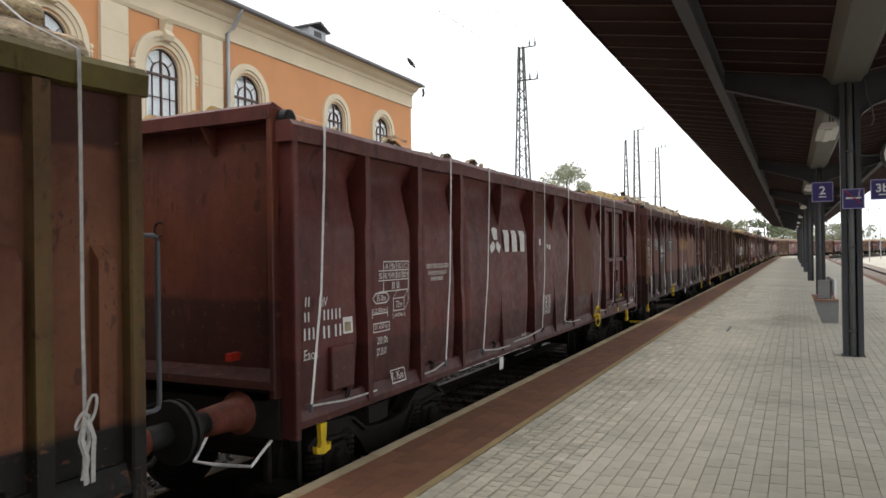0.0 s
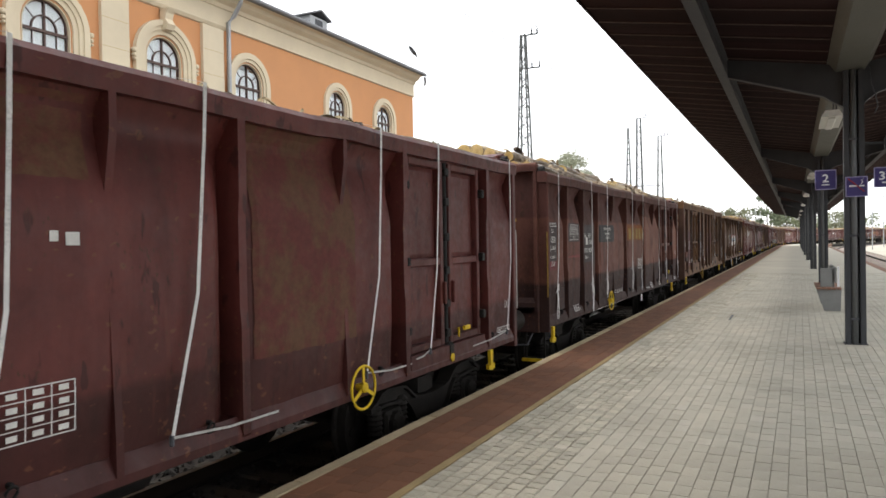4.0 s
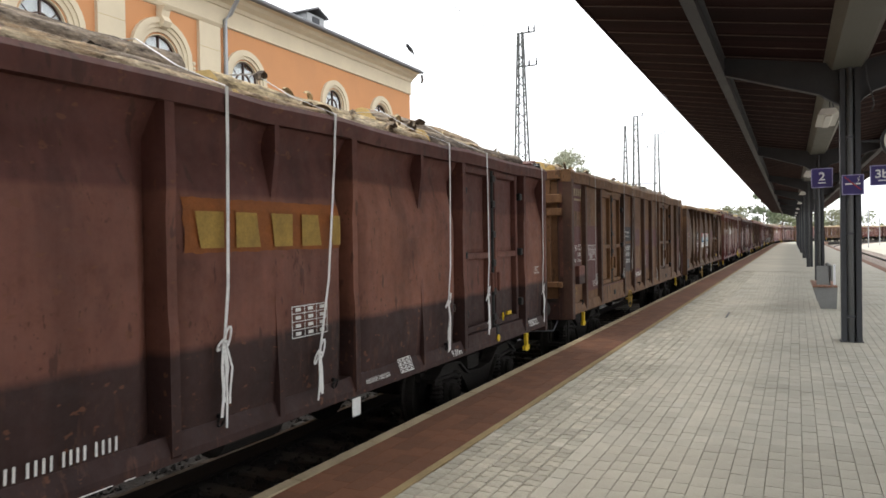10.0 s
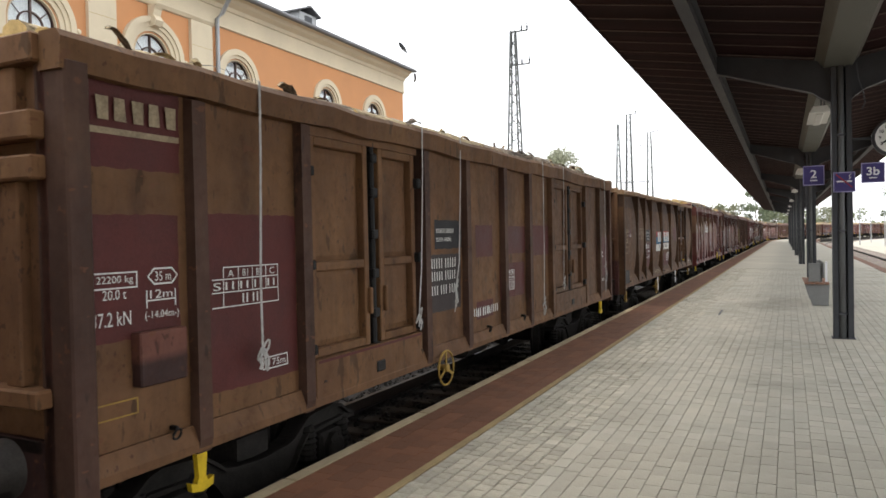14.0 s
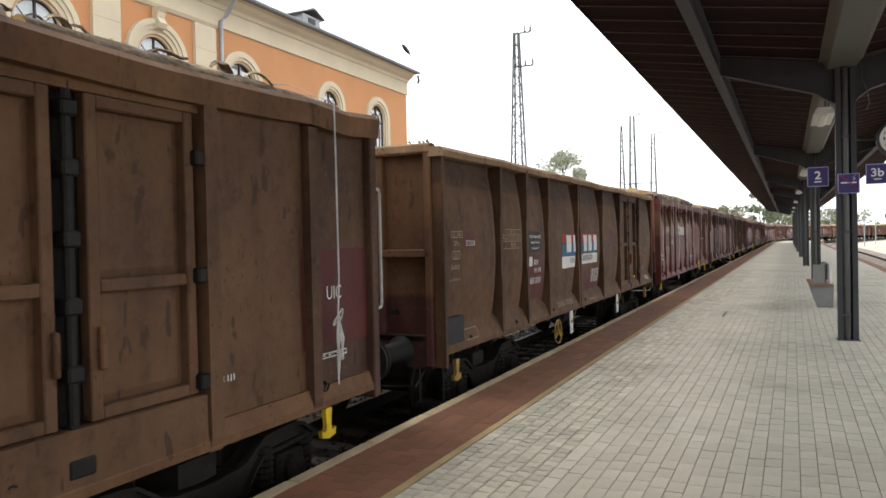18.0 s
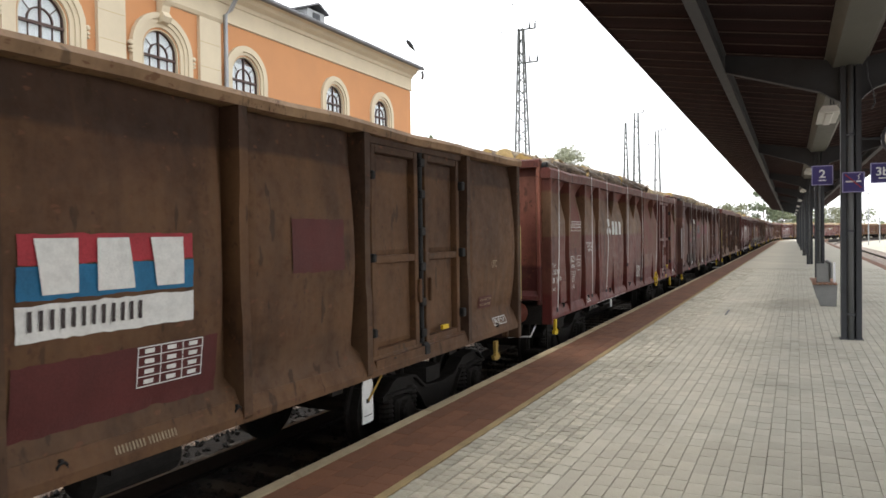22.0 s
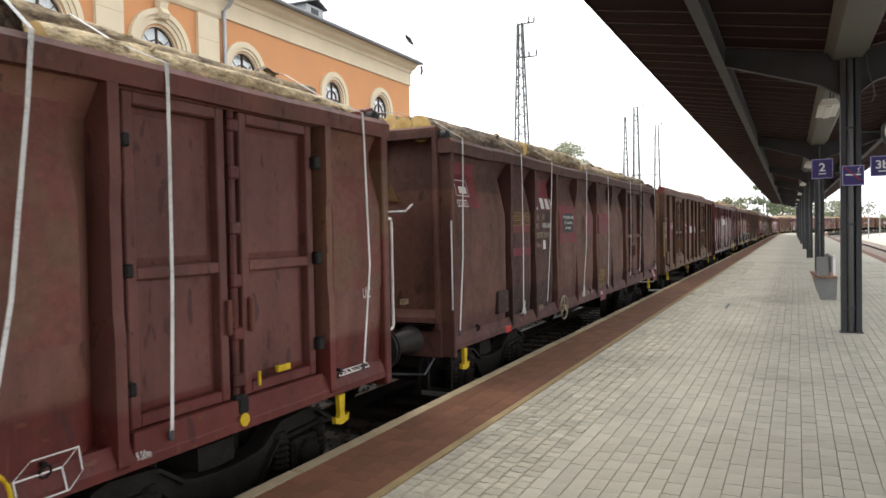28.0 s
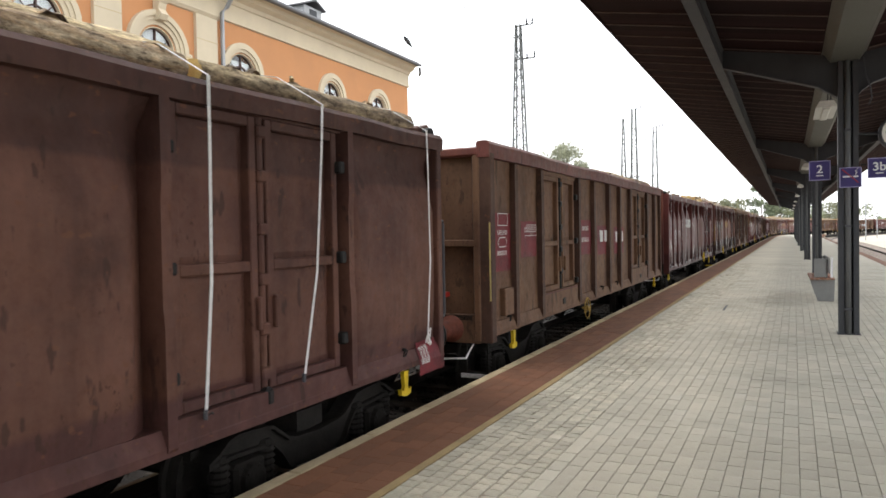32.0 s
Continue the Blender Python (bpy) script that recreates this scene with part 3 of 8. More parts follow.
# ---- ground, track and platforms ----
EDGE = 1.633                      # platform edge, from the middle of the track
tagged(part("ground", boxed(-900, 900, -500, 1600, -1.6, -1.22), plain("dry_ground", (0.17, 0.15, 0.11), 0.95, vary=0.3, scale=0.2)), "flat brown ground of the railway yard", "ground", kind="structure")
# pale shoulder: the daylight beyond the train is in its colour
bm = ribbon(bmesh.new(), -3.4, -1.72, -1.2, RAIL - 0.19, -60, 420, 6)
tagged(along(part("ballast_shoulder", bm, MAT["ballast_pale"])), "pale ballast shoulder beyond the track, daylight in its colour", "ballast", kind="structure")
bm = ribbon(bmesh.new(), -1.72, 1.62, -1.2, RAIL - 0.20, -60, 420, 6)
tagged(along(part("track_bed", bm, MAT["ballast"])), "ballast bed of the track, darkened for the shade under the train", "ballast", kind="structure")
for side in (-0.755, 0.755):
    bm = ribbon(bmesh.new(), side - 0.036, side + 0.036, RAIL - 0.04, RAIL, -60, 420, 4)
    ribbon(bm, side - 0.010, side + 0.010, RAIL - 0.15, RAIL - 0.04, -60, 420, 4)
    ribbon(bm, side - 0.07, side + 0.07, RAIL - 0.172, RAIL - 0.15, -60, 420, 4)
    tagged(along(part("rail", bm, MAT["rail"])), "worn steel running rail on sleepers", "rail", "rails of the track", "structure")
sleeper_me = part("sleeper_pattern", boxed(-1.3, 1.3, -0.125, 0.125, RAIL - 0.34, RAIL - 0.165, bevel=0.02), MAT["sleeper"])
sleepers = thing("sleepers", "dark weathered sleepers under the rails", "sleepers", kind="structure")
along(sleepers)
for i in range(90):
    share("sleeper", sleeper_me.data, sleepers, TRACK_X, 0.6 * i - 3.0, 0)
bpy.data.objects.remove(sleeper_me)

rs = random.Random(4)


def stone_field(n, off0, off1, y0, y1, mat, label):
    vs, fs = [], []
    base = ((1, 0, 0), (-1, 0, 0), (0, 1, 0), (0, -1, 0), (0, 0, 1), (0, 0, -1))
    tri = ((0, 2, 4), (2, 1, 4), (1, 3, 4), (3, 0, 4), (2, 0, 5), (1, 2, 5), (3, 1, 5), (0, 3, 5))
    for i in range(n):
        x, y = TRACK_X + rs.uniform(off0, off1), rs.uniform(y0, y1)
        r, k = rs.uniform(0.022, 0.05), len(vs)
        m = Euler((rs.random() * 6, rs.random() * 6, rs.random() * 6)).to_matrix()
        c = Vector((x, y, RAIL - 0.185 + rs.uniform(-0.01, 0.02)))
        vs += [c + m @ (Vector(q) * r * rs.uniform(0.7, 1.2)) for q in base]
        fs += [(k + a, k + b, k + d) for a, b, d in tri]
    me = bpy.data.meshes.new("ballast_stones")
    me.from_pydata(vs, [], fs)
    me.materials.append(mat)
    tagged(along(new("ballast_stones", me)), label, "ballast", kind="stuff")


stone_field(5600, -1.72, 1.55, 0.5, 24, MAT["ballast_stone"], "loose ballast stones between the sleepers, darkened for the train's shade")
stone_field(9500, -3.3, -1.70, 3, 26, MAT["lit_stone"], "loose reddish-grey ballast stones beyond the track")

platform = thing("platform", "island platform paved with grey pavers and a red safety band", "platform", kind="structure")
along(platform)
P_END = 138.0
bm = ribbon(bmesh.new(), EDGE + 0.06, 8.25, -1.2, -0.066, -60, P_END, 4)
part("platform_core", bm, MAT["joint"], platform)
bm = ribbon(bmesh.new(), EDGE + 0.03, EDGE + 0.06, -1.2, -0.09, -60, P_END, 4)
part("platform_face", bm, MAT["concrete"], platform)
rs = random.Random(7)
# kerb stones of the edge
kerb_me = part("kerb_pattern", boxed(0, 0.12, 0.004, 0.992, -0.085, 0.0, bevel=0.012), MAT["kerb"])
for i in range(46):
    share("kerb_stone", kerb_me.data, platform, TRACK_X + EDGE, i - 4.0, rs.uniform(-0.002, 0.002))
bpy.data.objects.remove(kerb_me)
part("kerb_stone", ribbon(bmesh.new(), EDGE, EDGE + 0.12, -0.085, 0.0, 42.0, P_END, 4), MAT["kerb"], platform)
# four rows of red slabs
slab_me = part("slab_pattern", boxed(0.0009, 0.1626, 0.0008, 0.1992, -0.06, -0.002, bevel=0.002), MAT["red_band"])
for row in range(4):
    for i in range(70):
        share("red_slab", slab_me.data, platform, TRACK_X + EDGE + 0.124 + 0.1635 * row, 0.2 * i + 3.0 + 0.1 * (row % 2), rs.uniform(-0.0012, 0.001))
bpy.data.objects.remove(slab_me)
far = bmesh.new()
for row in range(4):
    for i in range(126):
        x, y = TRACK_X + EDGE + 0.124 + 0.1635 * row, 0.2 * i + 17.0 + 0.1 * (row % 2)
        v = [far.verts.new(p) for p in ((x, y, -0.003), (x + 0.162, y, -0.003), (x + 0.162, y + 0.198, -0.003), (x, y + 0.198, -0.003))]
        far.faces.new(v)
tagged(part("red_slabs", far, MAT["red_far"], platform), kind="stuff")
part("red_strip", ribbon(bmesh.new(), EDGE + 0.124, EDGE + 0.778, -0.06, -0.004, 16.8, P_END, 4), MAT["red_band"], platform)
part("red_strip", boxed(TRACK_X + EDGE + 0.124, TRACK_X + EDGE + 0.778, -60, 2.99, -0.06, -0.004), MAT["red_band"], platform)
part("yellow_line", ribbon(bmesh.new(), EDGE + 0.782, EDGE + 0.85, -0.06, -0.001, -60, P_END, 4), MAT["line"], platform)


X_GREY = TRACK_X + EDGE + 0.855


def laid(x0, cols, wide, long, y0, y1, jitter, rs, tilt, material, joined_material, near):
    """Pavers in running rows; those of the near stretch are pieces of their own, the rest one sheet of pieces."""
    gap, e = (0.0042, 0.005) if wide == long else (0.0013, 0.0024)
    def block(bm, x, y, z, a, b):
        X0, X1, Y0, Y1 = x + gap, x + wide - gap, y + gap, y + long - gap
        top = [bm.verts.new(p) for p in ((X0 + e, Y0 + e, z - a - b), (X1 - e, Y0 + e, z + a - b), (X1 - e, Y1 - e, z + a + b), (X0 + e, Y1 - e, z - a + b))]
        low = [bm.verts.new(p) for p in ((X0, Y0, z - 0.006), (X1, Y0, z - 0.006), (X1, Y1, z - 0.006), (X0, Y1, z - 0.006))]
        bm.faces.new(top)
        for k in range(4):
            bm.faces.new((low[k], low[(k + 1) % 4], top[(k + 1) % 4], top[k]))
    kinds = []
    for i in range(6):
        bm = bmesh.new()
        block(bm, 0, 0, 0, rs.uniform(-tilt, tilt), rs.uniform(-tilt, tilt))
        me = bpy.data.meshes.new("paver")
        bm.to_mesh(me)
        bm.free()
        me.materials.append(material)
        kinds.append(me)
    rest = bmesh.new()
    for c in range(cols):
        x, y = x0 + c * wide, y0 + rs.uniform(0, long)
        while y < y1:
            z = rs.uniform(-jitter, jitter)
            if near(x, y):
                share("paver", kinds[rs.randrange(6)], platform, x, y, z)
            else:
                block(rest, x, y, z, rs.uniform(-tilt, tilt), rs.uniform(-tilt, tilt))
            y += long
    tagged(part("pavers", rest, joined_material, platform), kind="stuff")


rs = random.Random(11)
laid(X_GREY, 7, 0.112, 0.112, -3.0, 34, 0.001, rs, 0.0030, MAT["rough_piece"], MAT["rough_paver"], lambda x, y: 3.7 < y < 5.4)
laid(X_GREY + 0.784, 42, 0.112, 0.205, -3.0, 34, 0.0012, rs, 0.0008, MAT["paver_piece"], MAT["paver"], lambda x, y: 4.25 < 0.9 * y - 0.43 * x < 5.45 and -1.4 < x < 2.6)
part("paved_strip", ribbon(bmesh.new(), EDGE + 0.855, 8.0, -0.06, -0.001, 34.2, P_END, 4), MAT["paver_far"], platform)
part("paved_strip", boxed(X_GREY, TRACK_X + 7.99, -60, -3.05, -0.06, -0.001), MAT["paver_far"], platform)
part("red_slab", ribbon(bmesh.new(), 8.0, 8.35, -0.3, 0.0, -60, P_END, 4), MAT["red_band"], platform)
cover = thing("drain_cover", "narrow dark slot drain in the paving", "drain", -1.1, 15.5, 0)
part("slot", boxed(-0.02, 0.02, -0.5, 0.5, -0.004, 0.003), MAT["steel_dark"], cover)

# second line and the next platform on the right
bm = ribbon(bmesh.new(), 8.4, 12.6, -1.2, -0.75, -60, 200, 6)
tagged(along(part("track_bed", bm, MAT["ballast_pale"])), "pale ballast bed of the next track", "ballast", kind="structure")
for off in (9.6, 11.1):
    tagged(along(part("rail", ribbon(bmesh.new(), off - 0.035, off + 0.035, -0.76, -0.6, -60, 200, 4), MAT["rail"])), "worn steel running rail on sleepers", "rail", "rails of the next track", "structure")
tagged(along(part("pavement", ribbon(bmesh.new(), 12.7, 90.0, -1.2, -0.74, 70, 215, 5), MAT["paver_far"])), "wide pale paved yard beyond the tracks", "yard", kind="structure")
tagged(along(part("track_bed", ribbon(bmesh.new(), 12.65, 60.0, -1.2, -0.76, -60, 69.9, 5), MAT["ballast_pale"])), "grey ballast of the yard tracks", "ballast", kind="structure")
# platform one by the station building
tagged(part("pavement", boxed(-15.0, TRACK_X - 3.5, -60, 60, -1.2, -0.15), MAT["concrete"]), "concrete platform before the station building", "platform", kind="structure")

# ---- canopy on a row of steel columns ----
COL_X, COL_Y, COL_STEP = 0.82, 12.3, 13.0
canopy = thing("platform_canopy", "butterfly platform canopy of dark planks on grey steel beams", "canopy", kind="structure")
ROW = turned(COL_X, COL_Y, 0.22)
canopy.matrix_basis = ROW
# the long stretch behind the camera is unseen, added to hold off sky light
C_Y0, C_Y1 = -46.0, 118.0


def roof_z(x):
    return 4.20 + 0.165 * abs(COL_X - x)


for s in (-1, 1):
    width = 3.24
    plank_me = {}
    n = 0
    y = C_Y0
    bm0 = bmesh.new()
    z0, z1 = roof_z(COL_X + 0.30), roof_z(COL_X + width)
    prism(bm0, [(s * 0.30, z0), (s * width, z1), (s * width, z1 + 0.028), (s * 0.30, z0 + 0.028)], "y", 0.001, 0.189)
    pl = part("plank_pattern", bm0, MAT["planks"])
    near, rest = [], bmesh.new()
    while y < C_Y1:
        if 5.0 <= y <= 34.0:
            share("plank", pl.data, canopy, COL_X, y, rs.uniform(-0.001, 0.001))
        else:
            d = rs.uniform(-0.001, 0.001)
            prism_pts = [(COL_X + s * 0.30, z0 + d), (COL_X + s * width, z1 + d), (COL_X + s * width, z1 + 0.028 + d), (COL_X + s * 0.30, z0 + 0.028 + d)]
            lo, hi = [rest.verts.new((p[0], y + 0.004, p[1])) for p in prism_pts], [rest.verts.new((p[0], y + 0.186, p[1])) for p in prism_pts]
            rest.faces.new(lo), rest.faces.new(hi[::-1])
            for k in range(4):
                rest.faces.new((lo[k], hi[k], hi[(k + 1) % 4], lo[(k + 1) % 4]))
        y += 0.19
    bmesh.ops.recalc_face_normals(rest, faces=rest.faces)
    tagged(part("planks", rest, MAT["planks"], canopy), kind="stuff")
    bpy.data.objects.remove(pl)
    # thin laths under the planks; their paler brown paints edges catching light
    for i in range(60):
        y = 5.32 + 0.69 * i
        part("lath", prism(bmesh.new(), [(COL_X + s * 0.31, z0 - 0.020), (COL_X + s * (width - 0.01), z1 - 0.020), (COL_X + s * (width - 0.01), z1 - 0.006), (COL_X + s * 0.31, z0 - 0.006)], "y", y, y + 0.02), MAT["lath"], canopy)
    # roof sheet, fascia and the long purlins
    part("roof_sheet", prism(bmesh.new(), [(COL_X + s * 0.2, z0 + 0.05), (COL_X + s * (width + 0.03), z1 + 0.05), (COL_X + s * (width + 0.03), z1 + 0.10), (COL_X + s * 0.2, z0 + 0.10)], "y", C_Y0, C_Y1), MAT["roof_sheet"], canopy)
    part("fascia", boxed(*sorted((COL_X + s * width, COL_X + s * (width + 0.03))), C_Y0, C_Y1, z1 - 0.02, z1 + 0.12), MAT["planks"], canopy)
    px = COL_X + s * 1.76
    bm = boxed(px - 0.07, px + 0.07, C_Y0, C_Y1, 4.165, 4.185)
    box(bm, px - 0.07, px + 0.07, C_Y0, C_Y1, roof_z(px) - 0.035, roof_z(px) - 0.017)
    box(bm, px - 0.008, px + 0.008, C_Y0, C_Y1, 4.18, roof_z(px) - 0.03)
    part("purlin", bm, MAT["steel_grey"], canopy)
# valley gutter casing over the columns
bm = prism(bmesh.new(), [(COL_X - 0.19, 4.08), (COL_X + 0.19, 4.08), (COL_X + 0.30, 4.25), (COL_X - 0.30, 4.25)], "y", C_Y0, C_Y1)
part("gutter_casing", bm, MAT["steel_light"], canopy)

MID = 0.038          # the shaft stands a little off the middle of its arms
ARMS = [COL_Y + COL_STEP * i for i in range(-4, 8)]
for i, y in enumerate(ARMS):
    post = thing("canopy_column", "dark grey riveted steel column with a rainwater pipe", "column", COL_X, y, 0, group="canopy columns")
    post.matrix_basis = ROW @ post.matrix_basis
    for s in (-1, 1):
        e, i0, i1 = MID + s * 0.123, MID + s * 0.063, MID + s * 0.111
        bm = boxed(e - 0.012, e + 0.012, -0.10, 0.10, 0, 4.075)
        box(bm, min(i0, i1), max(i0, i1), -0.10, -0.085, 0.0, 4.075)
        box(bm, min(i0, i1), max(i0, i1), 0.085, 0.10, 0.0, 4.075)
        part("channel", bm, MAT["steel_dark"], post)
    part("web_plate", boxed(MID - 0.111, MID + 0.111, -0.012, 0.012, 0, 4.075), MAT["steel_dark"], post)
    part("rainwater_pipe", tube(bmesh.new(), [(MID - 0.010, -0.065, 0.0), (MID - 0.010, -0.065, 4.08)], 0.047, 14), MAT["pipe_grey"], post, "grey rainwater pipe", True)
    for z in (0.38, 1.62, 3.05):
        part("pipe_clip", boxed(MID - 0.070, MID + 0.050, -0.116, -0.100, z - 0.015, z + 0.015), MAT["steel_grey"], post)
    part("base_plate", boxed(MID - 0.155, MID + 0.155, -0.13, 0.13, 0.0, 0.012), MAT["steel_dark"], post)
    for s in (-1, 1):
        # tapered bracket arm: deep web with a flanged underside
        web = [(MID + s * 0.11, 3.55), (s * 0.22, 3.64), (s * 0.36, 3.74), (s * 1.70, 4.18), (s * 1.70, roof_z(COL_X + 1.70) - 0.03), (MID + s * 0.11, 4.17)]
        part("bracket_web", prism(bmesh.new(), web, "y", -0.008, 0.008), MAT["steel_dark"], post)
        fl = [(MID + s * 0.11, 3.53), (s * 0.22, 3.62), (s * 0.36, 3.722), (s * 1.70, 4.162), (s * 1.70, 4.178), (s * 0.36, 3.738), (s * 0.22, 3.638), (MID + s * 0.11, 3.55)]
        part("bracket_flange", prism(bmesh.new(), fl, "y", -0.07, 0.07), MAT["steel_grey"], post)

# lamps under the valley, beyond each arm
for y in ARMS:
    lamp = thing("ceiling_lamp", "white enamel strip lamp hanging under the canopy valley", "lamp", 0.62, y + 1.6, 3.55, group="canopy lamps")
    lamp.matrix_basis = ROW @ lamp.matrix_basis
    part("lamp_housing", prism(bmesh.new(), [(-0.10, 0.10), (0.10, 0.10), (0.16, 0.0), (-0.16, 0.0)], "y", -0.75, 0.75), MAT["lamp_white"], lamp)
    part("tube_cover", boxed(-0.06, 0.06, -0.7, 0.7, -0.03, 0.0, bevel=0.02), MAT["lamp_white"], lamp, "white lamp cover")
    for dy in (-0.5, 0.5):
        part("hanger", tube(bmesh.new(), [(0.07, dy, 0.1), (0.07, dy, 0.55)], 0.012, 6), MAT["steel_dark"], lamp)

# ---- station building ----
# the wall is prolonged unseen behind the camera to cut light from there
WALL_X, B_Y0, B_Y1, B_TOP = -14.0, -52.0, 26.15, 8.12
house = thing("station_building", "orange rendered station building with cream trim and arched windows", "building")
WINDOWS = [(-2.7, 1.1, 6.83, 1), (0.45, 1.1, 6.83, 1), (3.6, 1.1, 6.83, 1), (6.78, 1.1, 6.83, 1), (9.93, 1.1, 6.86, 1), (13.06, 1.1, 6.83, 1), (16.15, 1.14, 6.83, 0), (20.63, 1.02, 6.83, 0), (23.76, 1.06, 6.83, 0)]
SILL, DEEP, ARC = 4.4, 0.28, 14


def arch(yc, w, top, n=ARC):
    r = w / 2
    return [(yc + r * math.cos(math.pi * (1 - k / n)), top - r + r * math.sin(math.pi * (1 - k / n))) for k in range(n + 1)]


def ring(bm, inner, outer, x0, x1):
    """A flat moulding between two open outlines with the same number of points."""
    A = [[bm.verts.new((x, *p)) for p in o] for x in (x0, x1) for o in (inner, outer)]
    i0, o0, i1, o1 = A
    for k in range(len(inner) - 1):
        for a, b in ((i1, o1), (o1, o0), (o0, i0), (i0, i1)):
            bm.faces.new((a[k], a[k + 1], b[k + 1], b[k]))
    for k in (0, -1):
        bm.faces.new((i0[k], i1[k], o1[k], o0[k]))
    bmesh.ops.recalc_face_normals(bm, faces=bm.faces)
    return bm


bm = bmesh.new()
cuts = [B_Y0] + [(a[0] + b[0]) / 2 for a, b in zip(WINDOWS, WINDOWS[1:])] + [B_Y1]


def quad(*p):
    bm.faces.new([bm.verts.new(q) for q in p])


for (yc, w, top, _), ya, yb in zip(WINDOWS, cuts, cuts[1:]):
    X, l, r = WALL_X, yc - w / 2, yc + w / 2
    quad((X, ya, -0.2), (X, yb, -0.2), (X, yb, SILL), (X, ya, SILL))
    spring = top - w / 2
    quad((X, ya, SILL), (X, l, SILL), (X, l, spring), (X, ya, spring))
    quad((X, r, SILL), (X, yb, SILL), (X, yb, spring), (X, r, spring))
    pts = arch(yc, w, top)
    quad((X, ya, spring), (X, l, spring), (X, l, B_TOP), (X, ya, B_TOP))
    quad((X, r, spring), (X, yb, spring), (X, yb, B_TOP), (X, r, B_TOP))
    for p, q in zip(pts, pts[1:]):
        quad((X, *p), (X, *q), (X, q[0], B_TOP), (X, p[0], B_TOP))
    loop = [(l, SILL)] + pts + [(r, SILL)]
    for p, q in zip(loop, loop[1:] + loop[:1]):
        quad((X, *p), (X - DEEP, *p), (X - DEEP, *q), (X, *q))
bmesh.ops.remove_doubles(bm, verts=bm.verts, dist=0.001)
part("front_wall", bm, MAT["orange"], house)
part("end_wall", boxed(WALL_X - 12, WALL_X - 0.002, B_Y1 - 0.4, B_Y1, -0.2, B_TOP), MAT["orange"], house)
part("back_wall", boxed(WALL_X - 12.4, WALL_X - 12.002, B_Y0, B_Y1, -0.2, B_TOP), MAT["orange"], house)
part("room_wall", boxed(WALL_X - 2.6, WALL_X - 2.5, B_Y0, B_Y1 - 0.4, -0.2, B_TOP), MAT["room"], house, "pale inner wall")
part("ceiling", boxed(WALL_X - 12, WALL_X - 0.3, B_Y0, B_Y1 - 0.4, B_TOP - 0.1, B_TOP), MAT["room"], house)
# frieze, string course, cornice and roof
part("frieze", boxed(WALL_X, WALL_X + 0.04, B_Y0, B_Y1 + 0.04, 7.66, 8.15), MAT["cream"], house)
part("frieze", boxed(WALL_X - 12, WALL_X, B_Y1 + 0.002, B_Y1 + 0.04, 7.66, 8.15), MAT["cream"], house)
bm = prism(bmesh.new(), [(WALL_X, 7.52), (WALL_X + 0.05, 7.54), (WALL_X + 0.10, 7.62), (WALL_X + 0.10, 7.68), (WALL_X, 7.70)], "y", B_Y0, 15.2)
part("string_course", bm, MAT["cream"], house)
bm = prism(bmesh.new(), [(WALL_X, 7.60), (WALL_X + 0.06, 7.62), (WALL_X + 0.06, 7.67), (WALL_X, 7.69)], "y", 15.2, B_Y1 + 0.05)
part("string_course", bm, MAT["cream"], house)
bm = prism(bmesh.new(), [(WALL_X, 8.10), (WALL_X + 0.08, 8.12), (WALL_X + 0.12, 8.22), (WALL_X + 0.28, 8.30), (WALL_X + 0.34, 8.40), (WALL_X + 0.46, 8.43), (WALL_X, 8.45)], "y", B_Y0, B_Y1 + 0.06)
part("cornice", bm, MAT["cream"], house)
bm = prism(bmesh.new(), [(WALL_X + 0.52, 8.44), (WALL_X + 0.52, 8.53), (WALL_X - 6, 10.6), (WALL_X - 12.6, 8.5), (WALL_X - 12.6, 8.42)], "y", B_Y0, B_Y1 + 0.12)
part("roof", bm, MAT["roof_sheet"], house, "low grey sheet-metal roof")
bm = bmesh.new()
tube(bm, [(WALL_X + 0.57, B_Y0, 8.47), (WALL_X + 0.57, B_Y1 + 0.1, 8.47)], 0.058, 10)
part("gutter", bm, MAT["roof_sheet"], house, "", True)
part("eaves_board", boxed(WALL_X + 0.40, WALL_X + 0.50, B_Y0, B_Y1 + 0.12, 8.535, 8.59, bevel=0.01), MAT["roof_sheet"], house)
part("gutter_spout", tube(bmesh.new(), [(WALL_X + 0.54, B_Y1 + 0.05, 8.36), (WALL_X + 0.5, B_Y1 + 0.2, 8.2), (WALL_X + 0.4, B_Y1 + 0.3, 8.12)], 0.05, 8), MAT["roof_sheet"], house)
part("downpipe", tube(bmesh.new(), [(WALL_X + 0.56, 15.35, 8.42), (WALL_X + 0.5, 15.33, 8.28), (WALL_X + 0.2, 15.38, 7.95), (WALL_X + 0.14, 15.22, 7.75), (WALL_X + 0.14, 15.22, 0)], 0.06, 12), MAT["zinc"], house, "galvanised downpipe", True)
# dormer
dorm = new("dormer")
dorm.parent = house
bm = boxed(WALL_X - 2.0, WALL_X - 0.75, 20.2, 21.2, 8.8, 9.5)
part("dormer_body", bm, MAT["dormer_sheet"], dorm)
part("dormer_roof", prism(bmesh.new(), [(20.08, 9.48), (20.7, 9.72), (21.32, 9.48), (21.32, 9.53), (20.7, 9.78), (20.08, 9.53)], "x", WALL_X - 2.1, WALL_X - 0.62), MAT["roof_sheet"], dorm)
part("dormer_shutter", boxed(WALL_X - 0.75, WALL_X - 0.73, 20.5, 20.9, 9.0, 9.42), MAT["steel_dark"], dorm)
